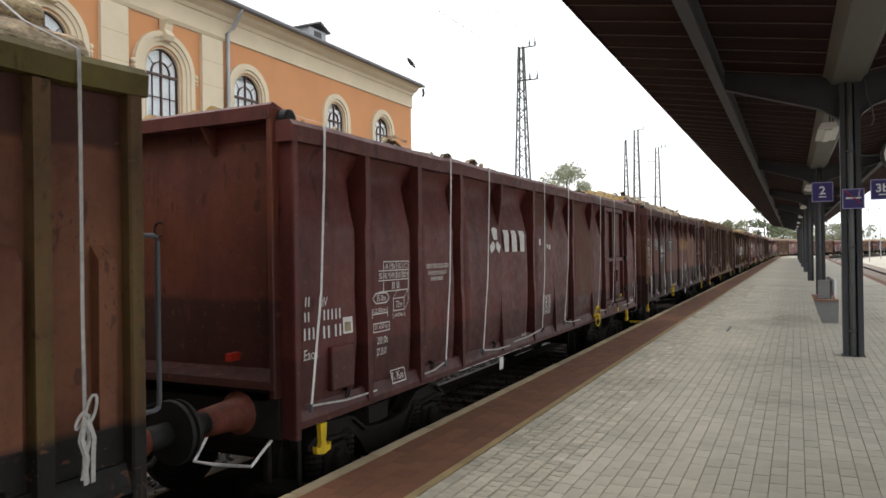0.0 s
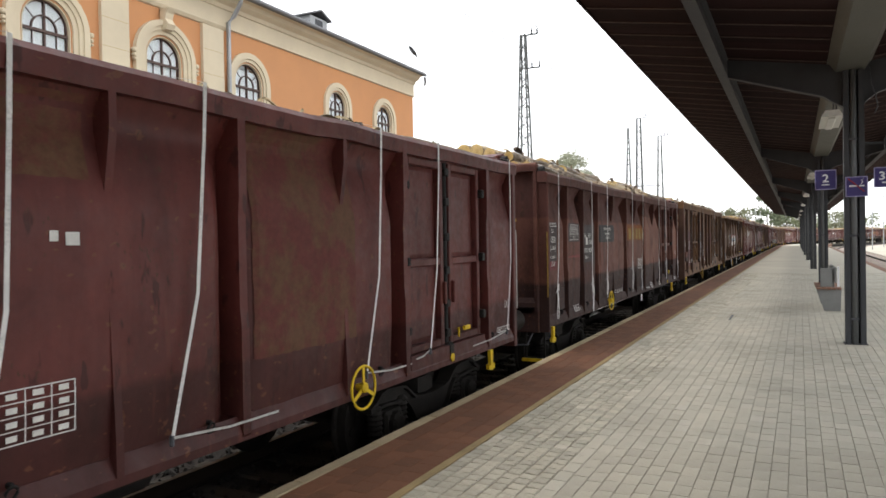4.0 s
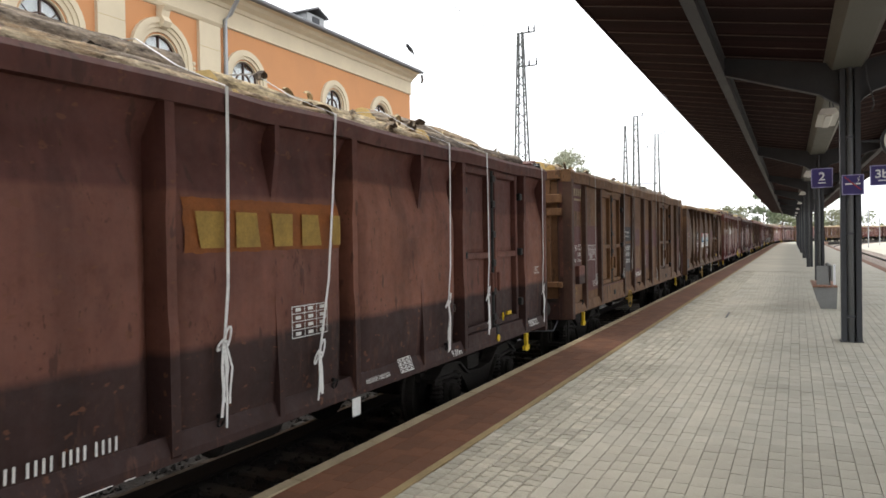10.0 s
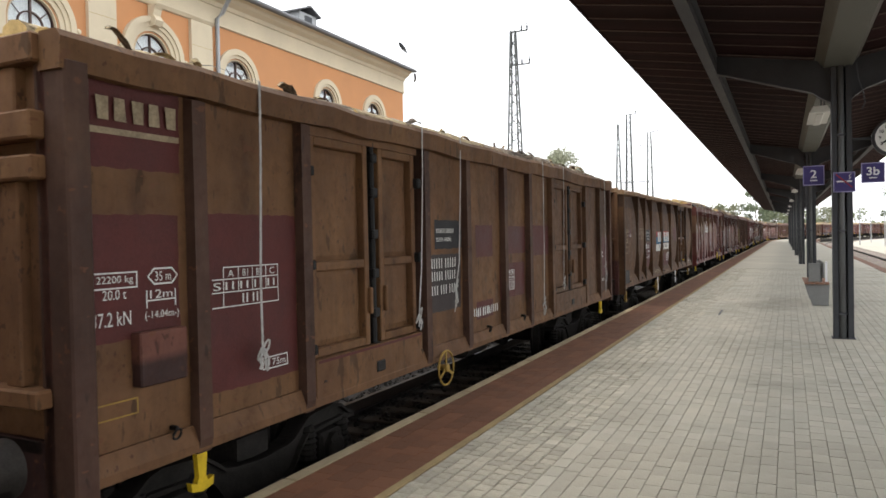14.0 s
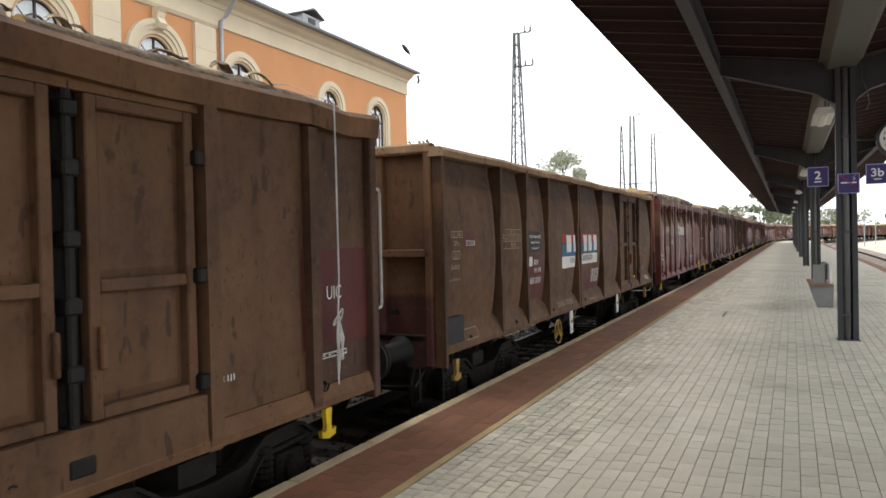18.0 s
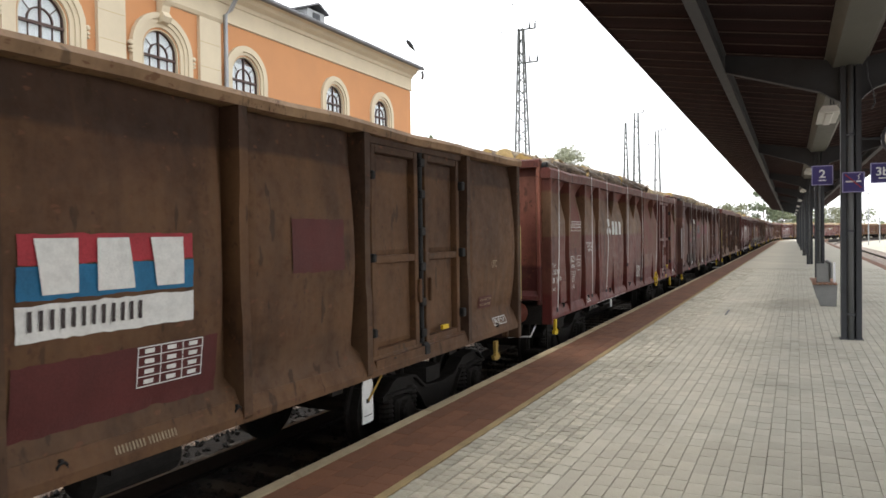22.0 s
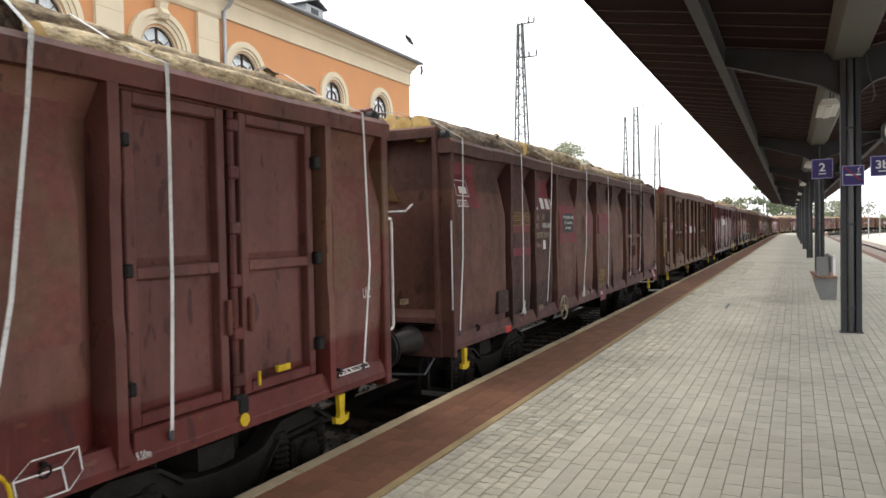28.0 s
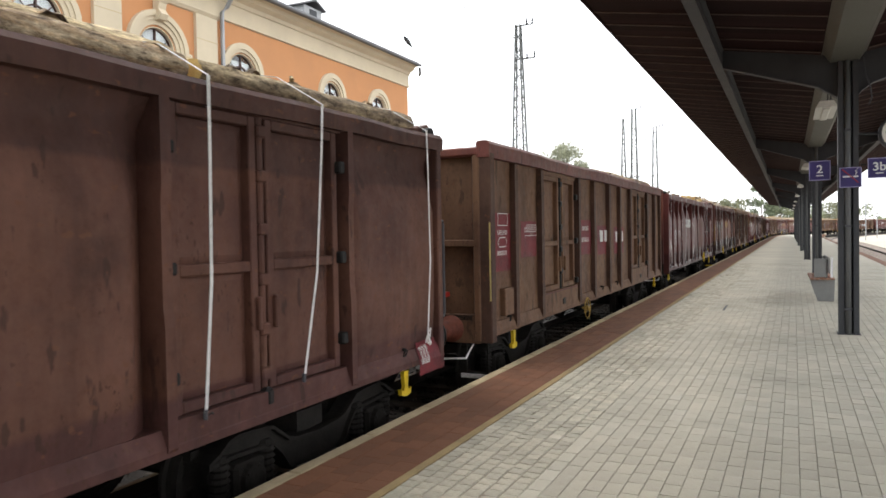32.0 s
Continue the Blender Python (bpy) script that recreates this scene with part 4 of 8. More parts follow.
# pilasters and plinth mouldings of the wing
for ya, yb in ((14.3, 15.07), (11.2, 11.95), (8.06, 8.81), (4.9, 5.65), (1.75, 2.5), (-1.4, -0.65)):
    bm = boxed(WALL_X, WALL_X + 0.10, ya, yb, 0, 7.51)
    pil = part("pilaster", bm, MAT["cream"], house)
    for z in (4.9, 5.55, 6.2, 6.85):
        part("joint_line", boxed(WALL_X + 0.10, WALL_X + 0.103, ya + 0.01, yb - 0.01, z, z + 0.012), MAT["cream_shade"], pil)
for yc, w, top, grand in WINDOWS:
    win = new("window")
    win.parent = house
    r = w / 2
    if grand:
        steps = ((0.05, 0.16, 0.05), (0.16, 0.26, 0.09), (0.26, 0.40, 0.13))
    else:
        steps = ((0.04, 0.13, 0.05), (0.13, 0.30, 0.09))
    for a, b, out in steps:
        inner = [(yc - r - a, SILL)] + arch(yc, w + 2 * a, top + a) + [(yc + r + a, SILL)]
        outer = [(yc - r - b, SILL)] + arch(yc, w + 2 * b, top + b) + [(yc + r + b, SILL)]
        part("surround", ring(bmesh.new(), inner, outer, WALL_X, WALL_X + out), MAT["cream"], win, "moulded cream surround")
    if grand:
        key = [(WALL_X + 0.02, top + 0.14), (WALL_X + 0.22, top + 0.16), (WALL_X + 0.30, top + 0.28), (WALL_X + 0.20, top + 0.42), (WALL_X + 0.24, top + 0.56), (WALL_X + 0.32, top + 0.66), (WALL_X + 0.02, top + 0.68)]
        part("keystone", prism(bmesh.new(), key, "y", yc - 0.12, yc + 0.12), MAT["cream"], win, "scrolled cream keystone")
        for s in (-1, 1):
            for dz, rr in ((0.02, 0.06), (-0.10, 0.045), (-0.19, 0.035)):
                part("ornament", lathe(bmesh.new(), [(0.0, rr), (0.07, rr), (0.10, rr * 0.6)], "x", 12, (WALL_X + 0.06, yc + s * (r + 0.44), top - r + dz)), MAT["cream"], win)
    x0, x1 = WALL_X - 0.11, WALL_X - 0.06
    part("reveal", ring(bmesh.new(), [(yc - r + 0.018, SILL)] + arch(yc, w - 0.036, top - 0.018) + [(yc + r - 0.018, SILL)], [(yc - r - 0.006, SILL)] + arch(yc, w + 0.012, top + 0.006) + [(yc + r + 0.006, SILL)], x0 - 0.02, WALL_X + 0.012), MAT["cream"], win)
    outer = [(yc - r, SILL)] + arch(yc, w, top) + [(yc + r, SILL)]
    inner = [(yc - r + 0.048, SILL)] + arch(yc, w - 0.096, top - 0.048) + [(yc + r - 0.048, SILL)]
    fr = part("window_frame", ring(bmesh.new(), inner, outer, x0, x1), MAT["window_wood"], win)
    part("mullion", boxed(x0, x1 + 0.01, yc - 0.019, yc + 0.019, SILL, top - 0.04), MAT["window_wood"], win)
    zt = top - r - 0.12
    part("transom", boxed(x0, x1 + 0.02, yc - r, yc + r, zt - 0.030, zt + 0.030), MAT["window_wood"], win)
    rin = r * 0.52
    part("fan_bar", ring(bmesh.new(), arch(yc, 2 * rin - 0.03, zt + 0.05 + rin - 0.015), arch(yc, 2 * rin + 0.03, zt + 0.05 + rin + 0.015), x0, x1), MAT["window_wood"], win)
    for ang in (40, 140):
        d = (math.cos(radians(ang)), math.sin(radians(ang)))
        part("fan_bar", tube(bmesh.new(), [((x0 + x1) / 2, yc + d[0] * rin, zt + 0.05 + d[1] * rin), ((x0 + x1) / 2, yc + d[0] * (r - 0.03), zt + 0.08 + d[1] * (r - 0.03))], 0.012, 6), MAT["window_wood"], win)
    for s in (-1, 1):
        part("glazing_bar", boxed(x0 + 0.01, x1, yc + s * r / 2 - 0.007, yc + s * r / 2 + 0.007, SILL, zt - 0.03), MAT["window_wood"], win)
        for z in (5.05, 5.6):
            part("glazing_bar", boxed(x0 + 0.01, x1, *sorted((yc + s * 0.035, yc + s * (r - 0.05))), z - 0.009, z + 0.009), MAT["window_wood"], win)
    bm = bmesh.new()
    glass_pts = [(yc - r + 0.03, SILL)] + arch(yc, w - 0.06, top - 0.03) + [(yc + r - 0.03, SILL)]
    prism(bm, glass_pts, "x", x0 + 0.020, x0 + 0.028)
    g = part("pane", bm, MAT["glass"], win, "window glass")
    g.visible_shadow = False
    part("blind", boxed(x0 - 0.015, x0 - 0.006, yc - r + 0.06, yc + r - 0.06, SILL, top - 0.05 - 0.15 * (grand == 0)), MAT["curtain"], win, "pale curtain behind the glass, sky reflection in its colour")
    part("window_sill", boxed(WALL_X - 0.05, WALL_X + 0.16, yc - r - 0.25, yc + r + 0.25, SILL - 0.1, SILL), MAT["cream"], win)


# ---- overhead line masts, wires, distance ----
def lattice_mast(x, y, top, foot, head, arms, label):
    base = -1.2
    m = thing("lattice_mast", label, "mast", x, y, 0, group="overhead line masts")
    def half(z):
        return (foot + (head - foot) * (z - base) / (top - base)) / 2
    for sx in (-1, 1):
        for sy in (-1, 1):
            part("leg", tube(bmesh.new(), [(sx * half(base), sy * half(base), base), (sx * half(top), sy * half(top), top)], 0.055, 5, 0.048), MAT["mast_steel"], m)
    z, k = 0.0, 0
    while z < top - 0.6:
        z2 = z + max(0.5, 1.9 * half(z))
        for s in (-1, 1):
            a, b = (s, -s) if k % 2 else (-s, s)
            part("brace", tube(bmesh.new(), [(a * half(z), s * half(z), z), (b * half(z2), s * half(z2), min(z2, top))], 0.022, 4), MAT["mast_steel"], m)
            part("brace", tube(bmesh.new(), [(s * half(z), a * half(z), z), (s * half(z2), b * half(z2), min(z2, top))], 0.022, 4), MAT["mast_steel"], m)
        z, k = z2, k + 1
    for dz, ln in arms:
        bm = tube(bmesh.new(), [(-0.1, 0, top + dz), (ln, 0, top + dz)], 0.04, 6)
        part("cross_arm", bm, MAT["mast_steel"], m)
        for q in ((0.45, ln) if ln > 0.7 else (ln,)):
            part("insulator", lathe(bmesh.new(), [(0, 0.03), (0.05, 0.06), (0.12, 0.035), (0.18, 0.06), (0.25, 0.03), (0.38, 0.02)], "z", 8, (q, 0, top + dz)), MAT["steel_dark"], m)
    return m


lattice_mast(-12.25, 35.0, 12.15, 0.95, 0.22, ((-0.05, 0.75), (-1.75, 0.85)), "tall tapered grey lattice mast with two cross arms")
lattice_mast(-11.5, 62.0, 11.75, 0.75, 0.3, ((0.0, 0.6),), "grey lattice mast with a short top arm")
lattice_mast(-11.85, 75.0, 11.9, 0.8, 0.3, ((0.0, 0.8), (-1.4, -0.9)), "grey lattice mast with a slanted top arm")
lattice_mast(-13.6, 68.0, 11.9, 0.8, 0.1, (), "slim pointed grey lattice mast")


def wire(name, pts, r=0.012):
    return tagged(part("overhead_wire", tube(bmesh.new(), pts, r, 4), MAT["wire"]), "thin dark overhead wire", "wire", "overhead wires")


def sag(a, b, dip, n=10):
    return [(a[0] + (b[0] - a[0]) * k / n, a[1] + (b[1] - a[1]) * k / n, a[2] + (b[2] - a[2]) * k / n - 4 * dip * (k / n) * (1 - k / n)) for k in range(n + 1)]


for ya, yb, xa, xb, za, zb in ((-15, 35, -11.5, -11.5, 12.6, 12.45), (35, 62, -11.5, -10.9, 12.45, 12.1), (-15, 35, -11.4, -11.4, 10.9, 10.75), (35, 75, -11.4, -11.1, 10.75, 12.2), (62, 130, -10.9, -6.0, 12.0, 11.5), (75, 140, -11.1, -5.0, 12.1, 11.0)):
    wire("wire", sag((xa, ya, za), (xb, yb, zb), 0.45))
feeder = wire("wire", sag((-13.65, -10, 8.95), (-12.45, 35, 8.97), 0.2), 0.006)
bm = lathe(bmesh.new(), [(-0.36, 0.015), (-0.28, 0.05), (-0.18, 0.07), (0.0, 0.08), (0.14, 0.055), (0.24, 0.035), (0.38, 0.012)], "y", 10)
bmesh.ops.transform(bm, matrix=pose(-12.74, 23.9, 8.80, -22), verts=bm.verts)
part("insulator", bm, MAT["steel_dark"], feeder, "dark insulator hanging on the feeder wire")
cross = thing("cross_span", "thin cross span between two masts", "wire", kind="structure")
part("span_tube", tube(bmesh.new(), [(-13.4, 68, 6.4), (-11.7, 72, 6.7), (-11.85, 75, 6.9)], 0.05, 6), MAT["mast_steel"], cross)


def tree(name, x, y, height, spread, trunk_h, leaf, seed, label, n=1500, size=0.32, base=-1.2):
    rs = random.Random(seed)
    t = thing("tree", label, "tree", x, y, base, group="trees")
    bm = bmesh.new()
    tube(bm, [(0, 0, 0), (0.1, 0, trunk_h * 0.5), (0.05, 0.1, trunk_h), (0.1, 0, height * 0.8)], 0.16 + height * 0.008, 8, 0.04)
    clumps = []
    for k in range(11):
        a, q = rs.uniform(0, 6.28), rs.uniform(0.0, 1.0)
        z = trunk_h + (height - trunk_h) * (0.1 + 0.85 * q)
        rad = spread * (1 - 0.6 * q ** 1.5) * rs.uniform(0.45, 1.0)
        c = Vector((rad * math.cos(a), rad * math.sin(a), z))
        clumps.append((c, rs.uniform(0.22, 0.45) * spread))
        tube(bm, [(0, 0, z - 0.2 * height), c * 0.6 + Vector((0, 0, z * 0.38)), c], 0.07, 5, 0.02)
    part("trunk", bm, MAT["trunk"], t)
    vs, fs = [], []
    for i in range(n):
        c, r = clumps[rs.randrange(len(clumps))]
        d = Vector((rs.gauss(0, 1), rs.gauss(0, 1), rs.gauss(0, 0.75)))
        p = c + d.normalized() * r * rs.random() ** 0.4
        m = Euler((rs.random() * 6, rs.random() * 6, rs.random() * 6)).to_matrix()
        s = size * rs.uniform(0.5, 1.3)
        k = len(vs)
        vs += [p + m @ Vector(q) * s for q in ((-0.5, 0, 0), (0, -0.32, 0.05), (0.5, 0, 0), (0, 0.32, 0.05))]
        fs.append((k, k + 1, k + 2, k + 3))
    me = bpy.data.meshes.new("crown")
    me.from_pydata(vs, [], fs)
    me.materials.append(MAT[leaf])
    cr = new("crown", me)
    cr.parent = t
    return t


tree("t", -26.1, 92, 13.7, 4.1, 5.5, "leaf_birch", 5, "thin-leaved birch behind the timber train", 6000, 0.33)
tree("t", -15.7, 31.0, 8.3, 1.3, 3.5, "leaf_dark", 9, "young tree beyond the end of the building", 500, 0.25)
rs = random.Random(21)
for x, y, h, sp, leaf in ((-5, 185, 13, 4, "leaf_dark"), (-12, 190, 9, 5, "leaf_dry"), (-20, 175, 8, 5, "leaf_dry"), (-1, 200, 8, 5, "leaf"), (-28, 180, 9, 5, "leaf"), (6, 260, 10, 6, "leaf"), (34, 270, 16, 6, "leaf_dark"), (22, 290, 12, 7, "leaf"), (44, 285, 13, 7, "leaf"), (58, 300, 12, 8, "leaf"), (14, 285, 11, 6, "leaf_dry"), (-36, 200, 9, 6, "leaf")):
    tree("t", x, y, h, sp, 2.5, leaf, rs.randrange(999), "leafy tree beyond the yard" if leaf != "leaf_dark" else "tall dark tree beyond the yard", 1300, 0.7)


def wood(n, x0, x1, y0, y1, base, label):
    """A belt of leafy growth with an uneven top."""
    vs, fs = [], []
    for i in range(n):
        x, y = rs.uniform(x0, x1), rs.uniform(y0, y1)
        h = base + 3 * noise.noise((x * 0.06, 0, 0)) + 2 * noise.noise((x * 0.3, 3, 0))
        p, s = Vector((x, y, rs.uniform(-1, h))), rs.uniform(0.7, 1.8)
        m = Euler((rs.random() * 6, rs.random() * 6, rs.random() * 6)).to_matrix()
        k = len(vs)
        vs += [p + m @ Vector(q) * s for q in ((-0.5, 0, 0), (0, -0.4, 0), (0.5, 0, 0), (0, 0.4, 0))]
        fs.append((k, k + 1, k + 2, k + 3))
    me = bpy.data.meshes.new("far_wood")
    me.from_pydata(vs, [], fs)
    me.materials.append(MAT["leaf"])
    tagged(new("far_wood", me), label, "wood", kind="stuff")


wood(9000, -90, 140, 300, 330, 4, "low green wood along the edge of the yard")
# unseen belt behind the camera, added to keep sky light off near faces
wood(5000, -60, 60, -100, -80, 9, "unseen belt of leaves behind the camera, added to hold off light")

# lamp posts and a shelter on the far side
for x, y, h in ((8.6, 75, 6.5), (9.6, 110, 7.0), (12.5, 95, 8.0), (11.0, 140, 8.5), (14.5, 130, 7.0), (7.6, 120, 7.5)):
    post = thing("lamp_post", "pale grey lamp post in the yard", "lamp post", x + 3.0, y, -0.76, group="lamp posts")
    part("pole", tube(bmesh.new(), [(0, 0, 0), (0, 0, h)], 0.075, 8, 0.05), MAT["zinc"], post)
    part("lamp_head", boxed(-0.5, 0.12, -0.12, 0.12, h, h + 0.1, bevel=0.03), MAT["steel_light"], post)
shelter = thing("waiting_shelter", "glazed waiting shelter in the yard", "shelter", 12.9, 78, -0.745)
for sx in (-1.2, 0, 1.2):
    part("shelter_post", boxed(sx - 0.04, sx + 0.04, 0.9, 0.98, 0, 2.4), MAT["zinc"], shelter)
    part("shelter_post", boxed(sx - 0.04, sx + 0.04, -0.98, -0.9, 0, 2.4), MAT["zinc"], shelter)
part("shelter_roof", boxed(-1.5, 1.5, -1.3, 1.3, 2.4, 2.5, bevel=0.03), MAT["steel_light"], shelter)
part("shelter_pane", boxed(-1.16, 1.16, 0.92, 0.94, 0.3, 2.2), MAT["glass"], shelter)

# ---- things on the platform ----
bench = thing("platform_bench", "grey concrete bench with a slatted seat and low back", "bench", 0.72, 17.35, 0)
for y in (0.0, 1.75):
    part("bench_support", prism(bmesh.new(), [(-0.09, 0.0), (0.22, 0.0), (0.24, 0.46), (-0.22, 0.46)], "y", y, y + 0.10), MAT["bench_concrete"], bench)
for i in range(5):
    part("seat_slat", boxed(-0.235 + 0.097 * i, -0.15 + 0.097 * i, -0.05, 1.95, 0.463, 0.50, bevel=0.008), MAT["bench_wood"], bench, "reddish wooden slat")
for y in (0.15, 1.55):
    part("back_bracket", boxed(0.07, 0.11, y, y + 0.06, 0.50, 0.92), MAT["bench_concrete"], bench)
part("backrest", boxed(-0.16, 0.068, -0.03, 0.0, 0.52, 0.92, bevel=0.01), MAT["bench_concrete"], bench)
part("backrest", boxed(0.112, 0.15, -0.05, 1.95, 0.60, 0.93, bevel=0.01), MAT["bench_concrete"], bench)
part("end_plate", boxed(0.16, 0.20, -0.04, -0.01, 0.52, 0.95), MAT["sign_white"], bench, "pale end plate")


def flat_text(text, material, parent, x, z, h, y, name="lettering", squeeze=1.0):
    vs, fs = [], []
    cu = bpy.data.curves.new("text", "FONT")
    cu.body, cu.size, cu.resolution_u, cu.offset = text, 1.0, 4, 0.02
    ob = new("text", cu)
    me = bpy.data.meshes.new_from_object(ob)
    bpy.data.objects.remove(ob)
    ya, yb = min(v.co.y for v in me.vertices), max(v.co.y for v in me.vertices)
    xa, xb = min(v.co.x for v in me.vertices), max(v.co.x for v in me.vertices)
    k = h / (yb - ya)
    out = bpy.data.meshes.new(name)
    out.from_pydata([(x + (v.co.x - (xa + xb) / 2) * k * squeeze, y, z + (v.co.y - ya) * k) for v in me.vertices], [], [tuple(p.vertices) for p in me.polygons])
    out.materials.append(material)
    o = new(name, out)
    o.parent = parent
    return o


def panel_sign(x0, x1, z0, z1, y, label):
    s = thing("platform_sign", label, "sign", (x0 + x1) / 2, y, z0, group="platform signs")
    w, h = (x1 - x0) / 2, z1 - z0
    part("panel", boxed(-w, w, 0.0, 0.03, 0, h, bevel=0.004), MAT["purple"], s)
    bm = boxed(-w - 0.006, w + 0.006, -0.006, 0.034, -0.008, 0.004)
    box(bm, -w - 0.006, w + 0.006, -0.006, 0.034, h - 0.004, h + 0.008)
    box(bm, -w - 0.008, -w + 0.004, -0.006, 0.034, -0.008, h + 0.008)
    box(bm, w - 0.004, w + 0.008, -0.006, 0.034, -0.008, h + 0.008)
    part("rim", bm, MAT["sign_rim"], s, "pale lilac rim")
    return s


for x0, x1, txt, lab in ((0.345, 0.62, "2", "purple platform sign with a white 2"), (1.12, 1.405, "3b", "purple platform sign with a white 3b")):
    s = panel_sign(x0, x1, 2.33, 2.61, 12.28, lab)
    flat_text(txt, MAT["sign_white"], s, 0, 0.10, 0.125, -0.008, squeeze=1.05)
    part("caption_bar", boxed(-0.05, 0.05, -0.008, -0.002, 0.055, 0.072), MAT["sign_white"], s)
    for dx in (-0.08, 0.08):
        part("hanger", tube(bmesh.new(), [(dx, 0.015, 0.20), (dx, 0.055, 0.20), (dx + (0.26 if x0 < 0.8 else -0.16), 0.055, 0.20)], 0.010, 6), MAT["steel_dark"], s)
        part("clip", boxed(dx - 0.012, dx + 0.012, 0.005, 0.025, 0.288, 0.302), MAT["steel_grey"], s)
s = panel_sign(0.745, 1.015, 2.20, 2.48, 12.135, "purple no-smoking sign on the column")
part("cigarette", boxed(-0.10, 0.02, -0.008, -0.002, 0.14, 0.162), MAT["sign_white"], s)
part("cigarette", boxed(0.035, 0.10, -0.008, -0.002, 0.14, 0.162), MAT["sign_white"], s)
bm = bmesh.new()
tube(bm, [(0.06, -0.006, 0.18), (0.08, -0.006, 0.21), (0.06, -0.006, 0.23), (0.09, -0.006, 0.26)], 0.006, 5)
part("smoke", bm, MAT["sign_white"], s)
part("slash", tube(bmesh.new(), [(-0.11, -0.009, 0.26), (0.10, -0.009, 0.06)], 0.008, 5), MAT["pink_patch"], s)
clock = thing("station_clock", "round white two-sided platform clock in a grey case", "clock", 1.525, 12.25, 2.975)
part("case", lathe(bmesh.new(), [(0.0, 0.255), (0.02, 0.275), (0.12, 0.275), (0.14, 0.255)], "y", 40), MAT["steel_grey"], clock, "", True)
part("face", lathe(bmesh.new(), [(-0.004, 0.235), (-0.003, 0.236)], "y", 40), MAT["clock_face"], clock)
for k in range(1, 13):
    a = radians(90 - 30 * k)
    flat_text(str(k), MAT["black"], clock, 0.175 * math.cos(a), 0.175 * math.sin(a) - 0.024, 0.048, -0.007, "numeral")
part("hour_hand", prism(bmesh.new(), [(-0.012, -0.02), (0.012, -0.02), (0.09, 0.09), (0.075, 0.10)], "y", -0.014, -0.009), MAT["black"], clock)
part("minute_hand", prism(bmesh.new(), [(-0.008, 0.02), (0.008, -0.02), (-0.14, -0.09), (-0.15, -0.075)], "y", -0.020, -0.015), MAT["black"], clock)
part("clock_arm", tube(bmesh.new(), [(0, 0.07, 0.27), (0, 0.07, 0.80)], 0.02, 8), MAT["steel_dark"], clock)
part("clock_arm", tube(bmesh.new(), [(-0.26, 0.07, 0.0), (-0.58, 0.07, 0.02)], 0.018, 8), MAT["steel_dark"], clock)
cab = thing("cable", "thin cable hanging beside the column top", "cable", 1.06, 12.2, 3.6)
part("cord", tube(bmesh.new(), [(0, 0, 0.5), (0.02, -0.01, 0.25), (0.08, -0.02, 0.05), (0.10, -0.02, -0.1), (0.06, -0.02, -0.2)], 0.009, 5), MAT["steel_grey"], cab)


# ---- open freight wagons ----
HALF, INSET = 6.4, 0.1        # half of the length over the headstocks, and how far the body stands back
XO, XB, BULGE = 1.44, 1.235, 0.175
TOP, LOW = 3.30, 1.04         # above the rail


def log_mesh(i, bark, r):
    """A round log: bark in proud plates with cracks between them, knots, sawn ends."""
    rs = random.Random(100 + i)
    bm = bmesh.new()
    L, sides, segs = rs.uniform(2.93, 3.10), 20, 30
    bend, taper = rs.uniform(-0.04, 0.04), rs.uniform(0.10, 0.22)
    ph = [rs.uniform(0, 6.28) for _ in range(3)]
    lumps = [(rs.uniform(0.1, 0.9), rs.uniform(0, 6.28), rs.uniform(0.06, 0.16)) for _ in range(3)]
    rings = []
    for k in range(segs + 1):
        q = k / segs
        ring_v = []
        for a in range(sides):
            th = 2 * math.pi * a / sides
            p = (3.2 * math.cos(th) + 7 * i, 3.2 * math.sin(th), q * L * 2.3)
            plate = max(-1.0, min(1.0, 4.0 * noise.noise(p)))
            rr = r * (1 + taper * (0.5 - q)) * (1 + 0.05 * math.sin(2 * th + ph[0] + 3 * q) + 0.02 * math.sin(3 * th + ph[1] + 9 * q))
            rr += 0.007 * plate + 0.004 * noise.noise((p[0] * 3, p[1] * 3, p[2] * 3))
            for lq, lt, lh in lumps:
                d = math.cos(th - lt) - 1 - 160 * (q - lq) ** 2
                rr += lh * r * math.exp(6 * d)
            ring_v.append(bm.verts.new((rr * math.cos(th) + bend * math.sin(math.pi * q), (q - 0.5) * L, rr * math.sin(th) + 0.5 * bend * math.sin(math.pi * q + ph[2]))))
        rings.append(ring_v)
    for a, b in zip(rings, rings[1:]):
        for k in range(sides):
            bm.faces.new((a[k], a[(k + 1) % sides], b[(k + 1) % sides], b[k])).smooth = True
    for cap in (bm.faces.new(rings[0][::-1]), bm.faces.new(rings[-1])):
        cap.material_index = 1
    for _ in range(rs.randint(1, 3)):
        q, th = rs.uniform(0.15, 0.85), rs.uniform(0, 6.28)
        e, p = Vector((math.cos(th), 0, math.sin(th))), Vector((0, (q - 0.5) * L, 0))
        tube(bm, [p + e * r * 0.9, p + e * (r + rs.uniform(0.02, 0.06)) + Vector((0, 0.03, 0))], 0.02, 6, 0.013)
    bmesh.ops.recalc_face_normals(bm, faces=bm.faces)
    me = bpy.data.meshes.new("log")
    bm.to_mesh(me)
    bm.free()
    me.materials.append(bark)
    me.materials.append(MAT["endgrain"])
    return me, r


LOGS = [log_mesh(i, MAT["bark_pale" if i % 4 == 3 else "bark"], 0.085 + 0.0045 * (i * 5 % 11)) for i in range(11)]
BIG = [log_mesh(30 + i, MAT["bark_pale" if i == 2 else "bark"], 0.135 + 0.009 * i) for i in range(5)]
